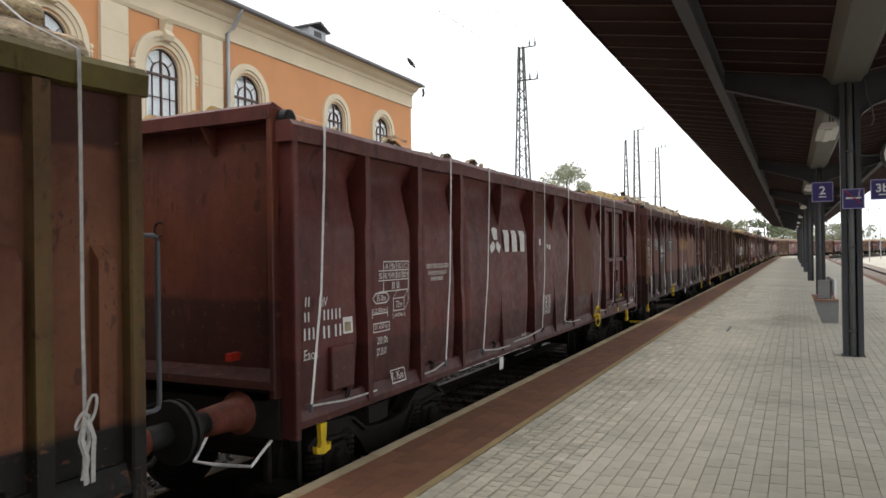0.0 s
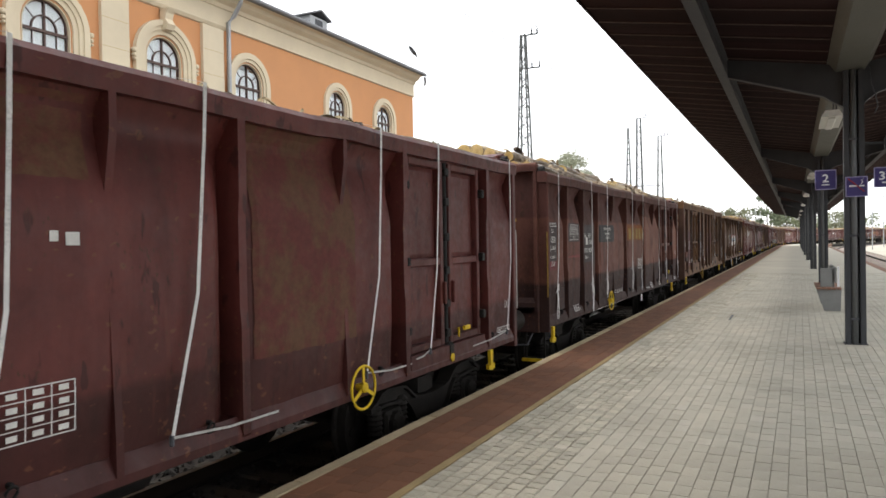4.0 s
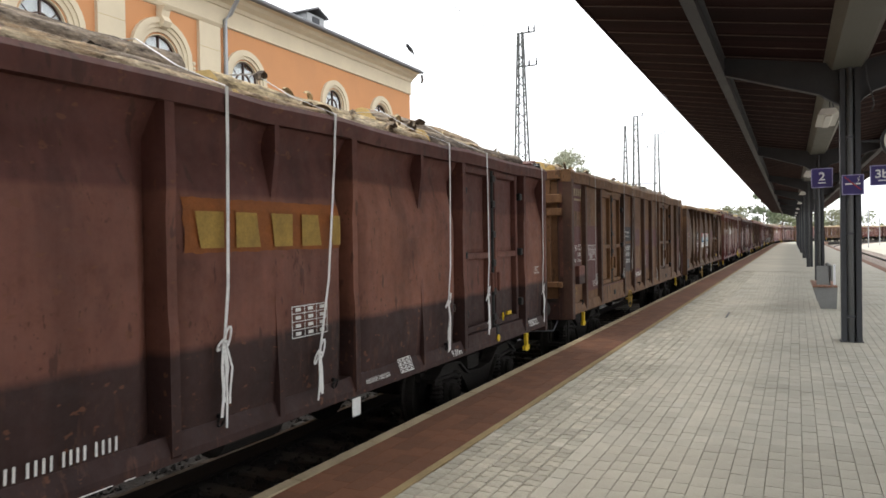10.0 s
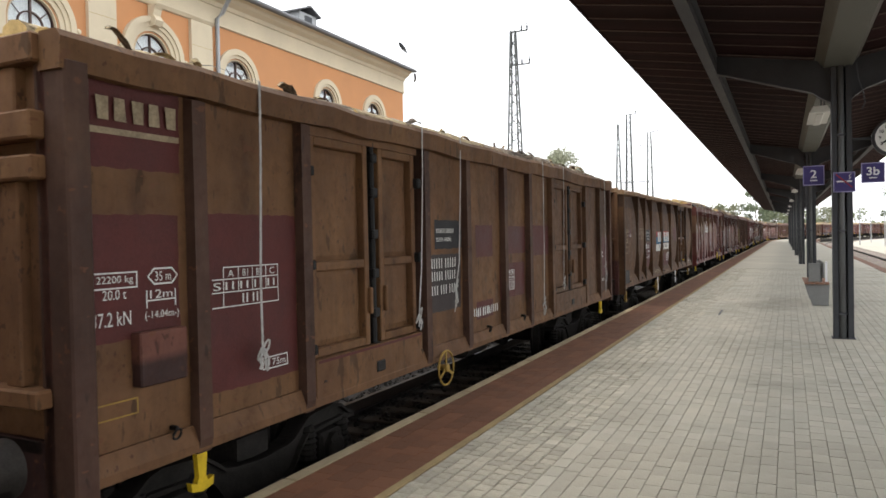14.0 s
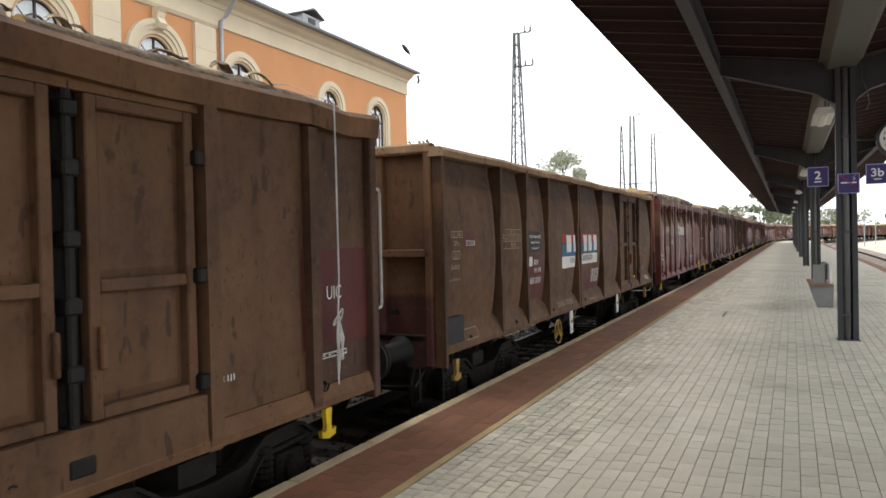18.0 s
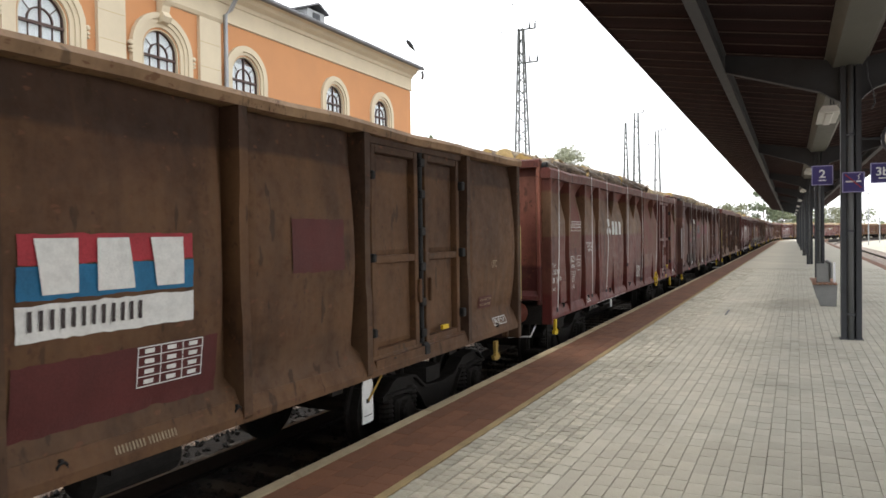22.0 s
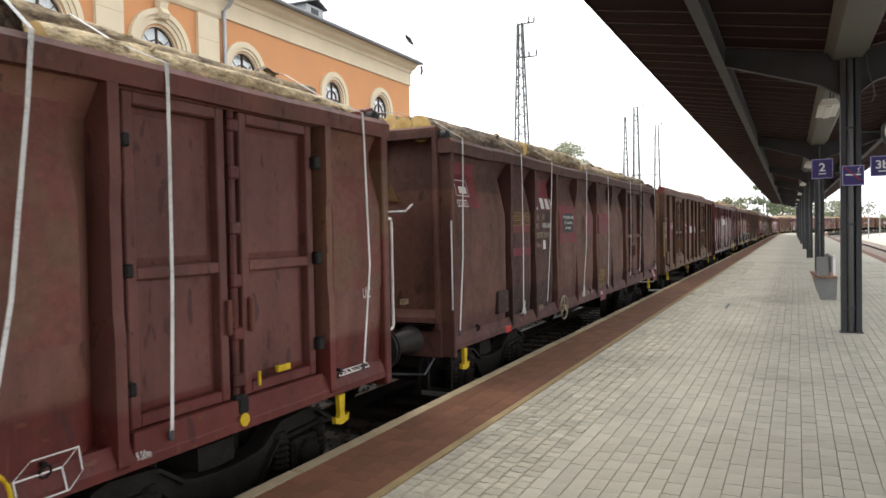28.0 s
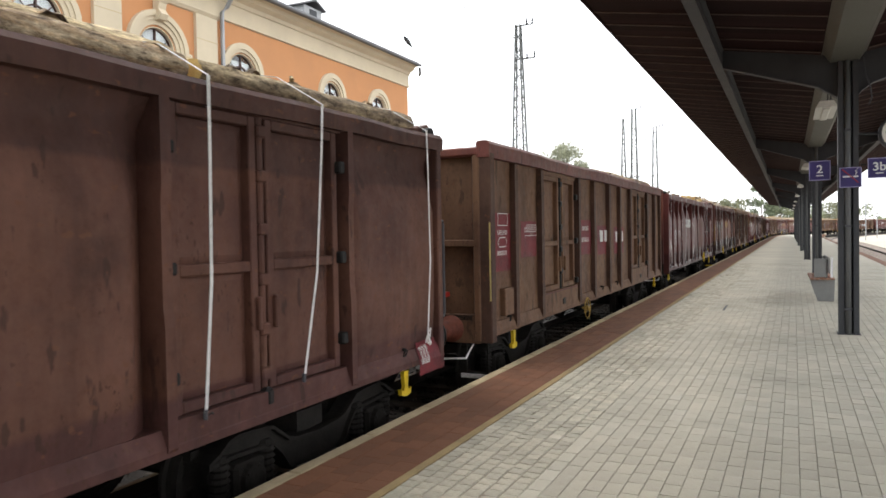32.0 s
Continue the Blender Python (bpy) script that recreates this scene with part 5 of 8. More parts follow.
PALE = [log_mesh(50 + i, MAT["bark_pale"], 0.095 + 0.008 * i) for i in range(4)]


def flake_mesh(i):
    rs = random.Random(40 + i)
    bm, n = bmesh.new(), 6
    L, w = rs.uniform(0.16, 0.36), rs.uniform(0.018, 0.04)
    rows = []
    for k in range(n + 1):
        q = k / n
        h = 0.04 * math.sin(math.pi * q * 1.3) + rs.uniform(-0.012, 0.012)
        ww = w * (0.45 + math.sin(math.pi * q)) * rs.uniform(0.7, 1.2)
        rows.append([bm.verts.new(p) for p in ((-ww, (q - 0.5) * L, h), (0, (q - 0.5) * L, h + 0.018), (ww, (q - 0.5) * L, h), (0, (q - 0.5) * L, h + 0.008))])
    for a, b in zip(rows, rows[1:]):
        for k in range(4):
            bm.faces.new((a[k], a[(k + 1) % 4], b[(k + 1) % 4], b[k]))
    bm.faces.new(rows[0][::-1])
    bm.faces.new(rows[-1])
    bmesh.ops.recalc_face_normals(bm, faces=bm.faces)
    me = bpy.data.meshes.new("bark_flake")
    bm.to_mesh(me)
    bm.free()
    me.materials.append(MAT["bark_pale" if i else "bark"])
    return me


FLAKES = [flake_mesh(i) for i in range(3)]


def bulge_at(u, z, ribs, form="pressed"):
    """How far out the side sheet lies at u along and z up: flared under the rim, pressed out in the middle, dented all over."""
    dent = 0.011 * noise.noise((u * 1.7, z * 1.9, 3.0)) + 0.005 * noise.noise((u * 4.6, z * 4.2, 8.0))
    if form in ("ribbed", "stake"):
        return XB + 0.125 + 0.7 * dent
    for a, b in zip(ribs, ribs[1:]):
        if a <= u <= b:
            q = (u - a) / (b - a)
            f = min(1.0, math.sin(math.pi * q) * (3.8 if b - a > 1.5 else 3.0))
            if a < 0.2 and q < 0.5:
                f = 1.0
            dent *= f
            if form == "wide":
                g = max(0.0, math.sin(math.pi * (z - LOW) / (TOP + 0.02 - LOW))) ** 0.7
                lip = XO - 0.016 - max(0.0, z - 1.088) * 0.4 if z < 1.30 else 0.0
                return max(lip, XB + 0.03 + (BULGE - 0.03) * f * g + dent)
            deep = BULGE if b - a > 1.5 else BULGE * 0.95
            g = min(1.0, 0.80 + 0.20 * (z - LOW) / 0.5, max(0.40, 1.0 - (z - 2.50) / 0.75))
            x = XB + deep * f * g + dent
            if z > TOP - 0.36:
                x = max(x, XB + (XO - 0.014 - XB) * (z - TOP + 0.36) / 0.30)
            return min(x, XO - 0.006)
    return XB


def side_sheet(name, u0, u1, ribs, paint, wagon, form):
    bm, nu, nz = bmesh.new(), max(14, int((u1 - u0) / 0.07)), 30
    z0, z1 = LOW, TOP - 0.06
    rows = []
    for i in range(nu + 1):
        u = u0 + (u1 - u0) * i / nu
        rows.append([bm.verts.new((bulge_at(u, z0 + (z1 - z0) * j / nz, ribs, form), u - HALF, z0 + (z1 - z0) * j / nz)) for j in range(nz + 1)])
    for a, b in zip(rows, rows[1:]):
        for j in range(nz):
            bm.faces.new((a[j], b[j], b[j + 1], a[j + 1])).smooth = True
    bm.faces.new([bm.verts.new((XB - 0.03, u - HALF, z)) for u, z in ((u0, z0), (u0, z1), (u1, z1), (u1, z0))])
    return part(name, bm, paint, wagon)


def both_sides(ob):
    """The other long side is the same side turned round."""
    o = new(ob.name, ob.data)
    o.parent = ob.parent
    o.matrix_basis = pose(0, 0, 0, 0, 0, 180)
    return o


def door_leaf(u0, u1, paint, wagon, foot, split=2.08):
    bm = bmesh.new()
    z0, z1, w = foot, TOP - 0.16, 0.075
    xa, xb = XB + 0.06, XB + 0.145
    box(bm, xa, xb, u0 - HALF, u0 + w - HALF, z0, z1, 0.008)
    box(bm, xa, xb, u1 - w - HALF, u1 - HALF, z0, z1, 0.008)
    for za in (z0, split - w / 2, z1 - w):
        box(bm, xa, xb - 0.003, u0 + w - HALF, u1 - w - HALF, za, za + w, 0.008)
    leaf = part("door_leaf", bm, paint, wagon)
    for a, b in ((z0 + w, split - w / 2), (split + w / 2, z1 - w)):
        bm = bmesh.new()
        ya, yb = u0 + w - HALF, u1 - w - HALF
        pts = [(ya, a), (yb, a), (yb, b), (ya, b)]
        d = 0.05
        ins = [(ya + d, a + d), (yb - d, a + d), (yb - d, b - d), (ya + d, b - d)]
        o = [bm.verts.new((xa + 0.012, *p)) for p in pts]
        i = [bm.verts.new((xa + 0.024, *p)) for p in ins]
        bm.faces.new(i)
        for k in range(4):
            bm.faces.new((o[k], o[(k + 1) % 4], i[(k + 1) % 4], i[k]))
        part("door_panel", bm, paint, leaf)
    return leaf


def brake_wheel(wagon, u, z, material, x=1.475, r=0.182):
    w = part("brake_wheel", bmesh.new(), material, wagon, "round three-spoke hand brake wheel")
    bm = bmesh.new()
    n = 28
    ringp = [(x, u - HALF + r * math.cos(2 * math.pi * k / n), z + r * math.sin(2 * math.pi * k / n)) for k in range(n + 1)]
    tube(bm, ringp, 0.012, 8)
    for a in (90, 210, 330):
        d = (math.cos(radians(a + 180)), math.sin(radians(a + 180)))
        box_m = Matrix.Translation((x, u - HALF, z)) @ Euler((radians(a), 0, 0)).to_matrix().to_4x4()
        vs = bmesh.ops.create_cube(bm, size=1, matrix=box_m @ Matrix.Translation((0, r / 2, 0)) @ Matrix.Diagonal((0.010, r, 0.030, 1)))
    lathe(bm, [(x - 0.10, 0.02), (x - 0.01, 0.045), (x + 0.02, 0.045), (x + 0.03, 0.03)], "x", 12, (0, u - HALF, z))
    bm.to_mesh(w.data)
    bm.free()
    return w


def wheelset_mesh():
    bm = bmesh.new()
    lathe(bm, [(-1.0, 0.06), (-0.70, 0.085), (0.70, 0.085), (1.0, 0.06)], "x", 12)
    for s in (-1, 1):
        prof = [(s * 0.685, 0.49), (s * 0.715, 0.488), (s * 0.73, 0.462), (s * 0.825, 0.455), (s * 0.825, 0.40), (s * 0.785, 0.385), (s * 0.765, 0.17), (s * 0.815, 0.14), (s * 0.815, 0.085), (s * 0.68, 0.085), (s * 0.68, 0.14), (s * 0.735, 0.17), (s * 0.72, 0.385), (s * 0.69, 0.40)]
        rings, sides = [], 28
        for a, r in prof:
            rings.append([bm.verts.new((a, r * math.cos(2 * math.pi * k / sides), r * math.sin(2 * math.pi * k / sides))) for k in range(sides)])
        for a, b in zip(rings, rings[1:] + rings[:1]):
            for k in range(sides):
                bm.faces.new((a[k], a[(k + 1) % sides], b[(k + 1) % sides], b[k]))
        for k in range(4):
            th = math.pi / 2 * k
            lathe(bm, [(s * 0.74, 0.05), (s * 0.80, 0.045)], "x", 8, (0, 0.28 * math.cos(th), 0.28 * math.sin(th)))
    bmesh.ops.recalc_face_normals(bm, faces=bm.faces)
    me = bpy.data.meshes.new("wheelset")
    bm.to_mesh(me)
    bm.free()
    me.materials.append(MAT["iron"])
    return me


def bogie_frame_mesh():
    """Two cast side frames that dip between the wheels, axle boxes, coil springs, bolster and brake gear."""
    def smooth(keys, y):
        for (a, p), (b, q) in zip(keys, keys[1:]):
            if a <= y <= b:
                t = (y - a) / (b - a)
                return p + (q - p) * t * t * (3 - 2 * t)
        return keys[-1][1]
    top = [(0.0, 0.60), (0.32, 0.62), (0.66, 0.80), (1.02, 0.82), (1.30, 0.68)]
    low = [(0.0, 0.31), (0.30, 0.33), (0.62, 0.63), (1.10, 0.65), (1.30, 0.63)]
    bm = bmesh.new()
    for s in (-1, 1):
        ys = [-1.30 + 0.1 * k for k in range(27)]
        pts = [(y, smooth(top, abs(y))) for y in ys] + [(y, smooth(low, abs(y))) for y in reversed(ys)]
        a, b = sorted((s * 0.97, s * 1.05))
        prism(bm, pts, "x", a, b)
        # flanges along the upper and lower edge
        for keys, d in ((top, -0.03), (low, 0.03)):
            for ya, yb in zip(ys, ys[1:]):
                za, zb = smooth(keys, abs(ya)), smooth(keys, abs(yb))
                p, q = sorted((s * 0.92, s * 1.10))
                prism(bm, [(ya, za), (yb, zb), (yb, zb + d), (ya, za + d)], "x", p, q)
        for y in (-0.9, 0.9):
            p, q = sorted((s * 0.98, s * 1.13))
            box(bm, p, q, y - 0.17, y + 0.17, 0.30, 0.60, 0.03)
            lathe(bm, [(s * 1.12, 0.13), (s * 1.17, 0.12), (s * 1.19, 0.08)], "x", 14, (0, y, 0.46))
            for k in range(5):
                th = 2 * math.pi * k / 5
                lathe(bm, [(s * 1.16, 0.016), (s * 1.185, 0.014)], "x", 6, (0, y + 0.10 * math.cos(th), 0.46 + 0.10 * math.sin(th)))
            for dy in (-0.25, 0.25):
                prof = [(0.36, 0.05)] + [(0.38 + 0.025 * k, 0.085 if k % 2 else 0.065) for k in range(12)] + [(0.69, 0.05)]
                lathe(bm, prof, "z", 10, (s * 1.04, y + dy, 0))
            tube(bm, [(s * 0.80, y * 0.45, 0.34), (s * 0.80, y * 0.45, 0.86)], 0.03, 6)
            box(bm, *sorted((s * 0.70, s * 0.84)), y - 0.56 * (1 if y > 0 else -1) - 0.04, y - 0.56 * (1 if y > 0 else -1) + 0.04, 0.32, 0.60)
    box(bm, -1.0, 1.0, -0.18, 0.18, 0.42, 0.78)
    box(bm, -0.9, 0.9, -1.28, -1.20, 0.64, 0.74)
    box(bm, -0.9, 0.9, 1.20, 1.28, 0.64, 0.74)
    me = bpy.data.meshes.new("bogie_frame")
    bm.to_mesh(me)
    bm.free()
    me.materials.append(MAT["iron"])
    return me


WHEELSET, BOGIE = wheelset_mesh(), bogie_frame_mesh()
WHEELS = {}


def running_gear(wagon, open_frame):
    wheels = []
    for y in (-4.5, 4.5):
        share("bogie_frame", BOGIE, wagon, 0, y, 0, label="cast steel bogie frame with coil springs")
        for d in (-0.9, 0.9):
            wheels.append(share("wheelset", WHEELSET, wagon, 0, y + d, 0.46))
    WHEELS[wagon.name] = wheels
    bm = boxed(-0.28, 0.28, -HALF + 0.1, HALF - 0.1, 0.86, 1.16)
    for y in (-4.5, -2.2, 0, 2.2, 4.5):
        box(bm, -1.25, 1.25, y - 0.08, y + 0.08, 0.93, 1.16)
    part("underframe", bm, MAT["iron"], wagon)
    part("floor", boxed(-1.17, 1.17, -HALF + 0.03, HALF - 0.03, 1.17, 1.235), MAT["iron"], wagon)
    for s in (-1, 1):
        part("sole_bar", boxed(*sorted((s * 1.08, s * 1.15)), -HALF + 0.06, HALF - 0.06, 0.97, 1.16), MAT["iron"], wagon)
    part("brake_cylinder", lathe(bmesh.new(), [(-0.5, 0.10), (-0.45, 0.18), (0.25, 0.18), (0.3, 0.1)], "y", 16, (0.65, 0.6, 0.78)), MAT["iron"], wagon)
    part("air_tank", lathe(bmesh.new(), [(-0.6, 0.08), (-0.52, 0.2), (0.52, 0.2), (0.6, 0.08)], "y", 16, (-0.55, -1.0, 0.76)), MAT["iron"], wagon)
    # added dark screen on the far side, hides the bright ballast beyond
    if not open_frame:
        part("side_girder", prism(bmesh.new(), [(-3.3, 0.98), (3.3, 0.98), (2.9, 0.52), (-2.9, 0.52)], "x", -1.06, -0.98), MAT["iron"], wagon)
    part("brake_rod", tube(bmesh.new(), [(0.3, -4.0, 0.6), (0.3, 4.0, 0.66)], 0.02, 6), MAT["iron"], wagon)


def buffer(wagon, x, end, casing):
    y = end * HALF
    def prof(p):
        return [(end * a, r) for a, r in p]
    b = part("buffer", lathe(bmesh.new(), prof([(-INSET, 0.17), (-0.01, 0.17), (0.0, 0.125), (0.34, 0.105)]), "y", 20, (x, y, 1.06)), casing, wagon, "round steel buffer", True)
    part("plunger", lathe(bmesh.new(), prof([(0.3, 0.085), (0.565, 0.085)]), "y", 16, (x, y, 1.06)), MAT["buffer_black"], b, "", True)
    part("buffer_head", lathe(bmesh.new(), prof([(0.555, 0.10), (0.575, 0.225), (0.605, 0.23), (0.618, 0.16)]), "y", 24, (x, y, 1.06)), MAT["buffer_black"], b, "greasy round buffer head")


def wagon_end(wagon, end, paint, style, extras):
    """end -1: the leading end. Local frame faces -y and is turned for the other end."""
    made = []
    y = -HALF + (INSET if end == 1 else 0.03)
    X = 1.27
    if style == "sheet":
        bm = bmesh.new()
        # pressed end sheet with a projecting top lip
        nx, nz = 8, 10
        rows = []
        for i in range(nx + 1):
            x = -X + 2 * X * i / nx
            col = []
            for j in range(nz + 1):
                z = 1.25 + 1.95 * j / nz
                d = 0.04 * math.sin(math.pi * j / nz) * min(1, 1.5 * math.sin(math.pi * i / nx))
                col.append(bm.verts.new((x, y + 0.13 - d, z)))
            rows.append(col)
        for a, b in zip(rows, rows[1:]):
            for j in range(nz):
                bm.faces.new((a[j], a[j + 1], b[j + 1], b[j])).smooth = True
        made.append(part("end_sheet", bm, paint, wagon))
        lip = [(y + 0.13, 3.18), (y + 0.13, 3.335), (y - 0.06, 3.325), (y - 0.06, 3.43), (y - 0.02, 3.455), (y + 0.16, 3.40), (y + 0.16, 3.18)]
        made.append(part("end_cap_rail", prism(bmesh.new(), lip, "x", -X, X), extras["rim"], wagon))
        made.append(part("hook_ring", tube(bmesh.new(), [(-0.02 + 0.06 * math.cos(a), y + 0.05, 2.52 + 0.06 * math.sin(a)) for a in (0.9 + 0.42 * q for q in range(11))], 0.010, 6), MAT["grease_and_gap"], wagon))
        for s in (-1, 1):
            made.append(part("corner_hinge", lathe(bmesh.new(), [(s * 1.28, 0.05), (s * 1.29, 0.075), (s * 1.36, 0.075), (s * 1.37, 0.05)], "x", 16, (0, y + 0.07, TOP + 0.03)), MAT["grease_and_gap"], wagon))
        for s in (-1, 1):
            made.append(part("end_post", boxed(*sorted((s * (X - 0.05), s * (X + 0.005))), y - 0.05, y + 0.14, 1.2, 3.42, bevel=0.008), paint, wagon))
            made.append(part("gusset", prism(bmesh.new(), [(y + 0.12, 3.10), (y - 0.04, 3.33), (y + 0.12, 3.33)], "x", s * 0.55 - 0.015, s * 0.55 + 0.015), paint, wagon))
        ledge = [(y + 0.13, 1.40), (y - 0.05, 1.33), (y - 0.06, 1.27), (y + 0.13, 1.24)]
        made.append(part("ledge", prism(bmesh.new(), ledge, "x", -X, X), paint, wagon))
    elif style == "framed":
        made.append(part("end_sheet", boxed(-X, X, y + 0.04, y + 0.06, 1.2, 3.3), paint, wagon))
        for z, h, d in ((3.27, 0.155, 0.07), (2.865, 0.15, 0.09), (2.65, 0.13, 0.09), (1.43, 0.10, 0.09)):
            made.append(part("end_beam", boxed(-X, X, y - d, y + 0.12, z, z + h, bevel=0.012), paint, wagon))
        for x in (-1.0, -0.28, 0.28, 1.0):
            for a, b in ((1.53, 2.65), (3.015, 3.27)):
                made.append(part("end_stile", boxed(x - 0.07, x + 0.07, y - 0.03, y + 0.05, a, b, bevel=0.01), paint, wagon))
        for s in (-1, 1):
            made.append(part("end_post", boxed(*sorted((s * (X - 0.06), s * (X + 0.02))), y - 0.0, y + 0.14, 0.9, 3.35, bevel=0.01), PAINT["dark_maroon"], wagon))
        made.append(part("latch", boxed(0.40, 0.54, y - 0.13, y - 0.02, 2.74, 2.92, bevel=0.02), paint, wagon))
    else:
        made.append(part("end_sheet", boxed(-X, X, y + 0.11, y + 0.13, 1.0, 3.24), paint, wagon))
        made.append(part("end_cap_rail", boxed(-X - 0.02, X + 0.02, y - 0.03, y + 0.14, 3.24, 3.35, bevel=0.02), extras["rim"], wagon))
        for x in (-0.62, 0.62):
            made.append(part("end_stile", boxed(x - 0.045, x + 0.045, y + 0.02, y + 0.11, 1.0, 3.24, bevel=0.01), paint, wagon))
        made.append(part("end_beam", boxed(-X, X, y - 0.02, y + 0.10, 2.10, 2.19, bevel=0.012), paint, wagon))
        for s in (-1, 1):
            made.append(part("end_post", boxed(*sorted((s * (X - 0.07), s * (X + 0.02))), y - 0.02, y + 0.14, 0.9, 3.35, bevel=0.015), paint, wagon))
    made.append(part("headstock", boxed(-X, X, y + 0.0, y + 0.12, 0.88, 1.24, bevel=0.008), extras.get("headstock", paint), wagon))
    made.append(part("tail_lamp_bracket", boxed(0.76, 0.815, y - 0.02, y + 0.09, 1.46, 1.52), MAT[extras.get("bracket", "red")], wagon))
    if extras.get("triangle"):
        t = 0.115
        bm = prism(bmesh.new(), [(0.62 - t, 2.64), (0.62 + t, 2.64), (0.62, 2.85)], "y", y + 0.066, y + 0.072)
        made.append(part("warning_triangle", bm, MAT[extras["triangle"]], wagon, "yellow high-voltage warning triangle"))
        if extras["triangle"] == "yellow":
            bm = prism(bmesh.new(), [(0.605, 2.67), (0.632, 2.73), (0.62, 2.73), (0.635, 2.79), (0.608, 2.725), (0.62, 2.725)], "y", y + 0.062, y + 0.066)
            made.append(part("bolt_mark", bm, MAT["black"], wagon))
    if extras.get("grab"):
        c = MAT[extras["grab"]]
        for xa, xb in ((0.36, 0.89), (-0.89, -0.36)):
            made.append(part("grab_handle", tube(bmesh.new(), [(xa, y + 0.09, 2.60), (xa, y - 0.02, 2.55), (xa + 0.02, y - 0.04, 2.52), (xb - 0.02, y - 0.04, 2.52), (xb, y - 0.02, 2.55), (xb, y + 0.09, 2.60)], 0.012, 8), c, wagon))
        made.append(part("end_step", boxed(0.24, 0.62, y - 0.16, y - 0.04, 1.31, 1.36, bevel=0.008), MAT["ochre"], wagon))
    # coupling, hoses and the shunter's bar
    made.append(part("draw_hook", tube(bmesh.new(), [(0, y + 0.05, 1.04), (0, y - 0.28, 1.04), (0, y - 0.36, 1.10), (0, y - 0.32, 1.17)], 0.04, 8), MAT["iron"], wagon))
    made.append(part("screw_coupling", tube(bmesh.new(), [(0, y - 0.3, 1.10), (0, y - 0.42, 0.95), (0, y - 0.60, 0.93)], 0.035, 8), MAT["iron"], wagon))
    made.append(part("brake_hose", tube(bmesh.new(), [(0.32, y + 0.02, 0.95), (0.33, y - 0.2, 0.88), (0.30, y - 0.35, 0.68), (0.2, y - 0.5, 0.66), (0.1, y - 0.62, 0.72)], 0.024, 8), MAT["buffer_black"], wagon))
    bar = MAT[extras.get("bar", "strap")]
    made.append(part("shunter_handle", tube(bmesh.new(), [(1.15, y + 0.05, 0.86), (1.15, y - 0.18, 0.72), (0.80, y - 0.20, 0.70), (0.60, y - 0.20, 0.70), (0.55, y + 0.0, 0.86)], 0.013, 6), bar, wagon))
    made.append(part("step_plate", boxed(0.95, 1.3, y + 0.12, y + 0.36, 0.42, 0.46), MAT["iron"], wagon))
    made.append(part("step_edge", boxed(0.95, 1.3, y + 0.10, y + 0.118, 0.42, 0.47), MAT[extras.get("step", "strap")], wagon))
    for sx in (0.97, 1.27):
        made.append(part("step_hanger", boxed(sx, sx + 0.02, y + 0.2, y + 0.24, 0.46, 0.97), MAT["iron"], wagon))
    if end == 1:
        for o in made:
            o.matrix_basis = pose(0, 0, 0, 0, 0, 180)
    for s in (-0.875, 0.875):
        buffer(wagon, s, end, extras.get("casing", MAT["buffer_red"]))


def handrail(wagon, x, y, z0, z1, material, out):
    part("handrail", tube(bmesh.new(), [(x, y - 0.06, z0), (x, y + out - 0.03, z0), (x, y + out - 0.008, z0 + 0.012), (x, y + out, z0 + 0.04), (x, y + out, z1 - 0.04), (x, y + out - 0.008, z1 - 0.012), (x, y + out - 0.03, z1), (x, y - 0.06, z1)], 0.015, 8), MAT[material], wagon, "bent steel handrail")


def band(bm, pts, w):
    """A thin woven band along some points, its flat side turned outwards."""
    prev = None
    for p, q in zip(pts, pts[1:] + pts[-2:-1]):
        d = Vector(q) - Vector(p)
        if p is pts[-1]:
            d = -d
        side = Vector((1, 0, 0)).cross(d)
        side = side.normalized() * w if side.length > 1e-6 else Vector((0, w, 0))
        a, b = Vector(p) - side, Vector(p) + side
        row = [bm.verts.new(v) for v in (a, b, b + Vector((0.004, 0, 0)), a + Vector((0.004, 0, 0)))]
        if prev:
            for k in range(4):
                bm.faces.new((prev[k], prev[(k + 1) % 4], row[(k + 1) % 4], row[k]))
        else:
            bm.faces.new(row[::-1])
        prev = row
    bm.faces.new(prev)


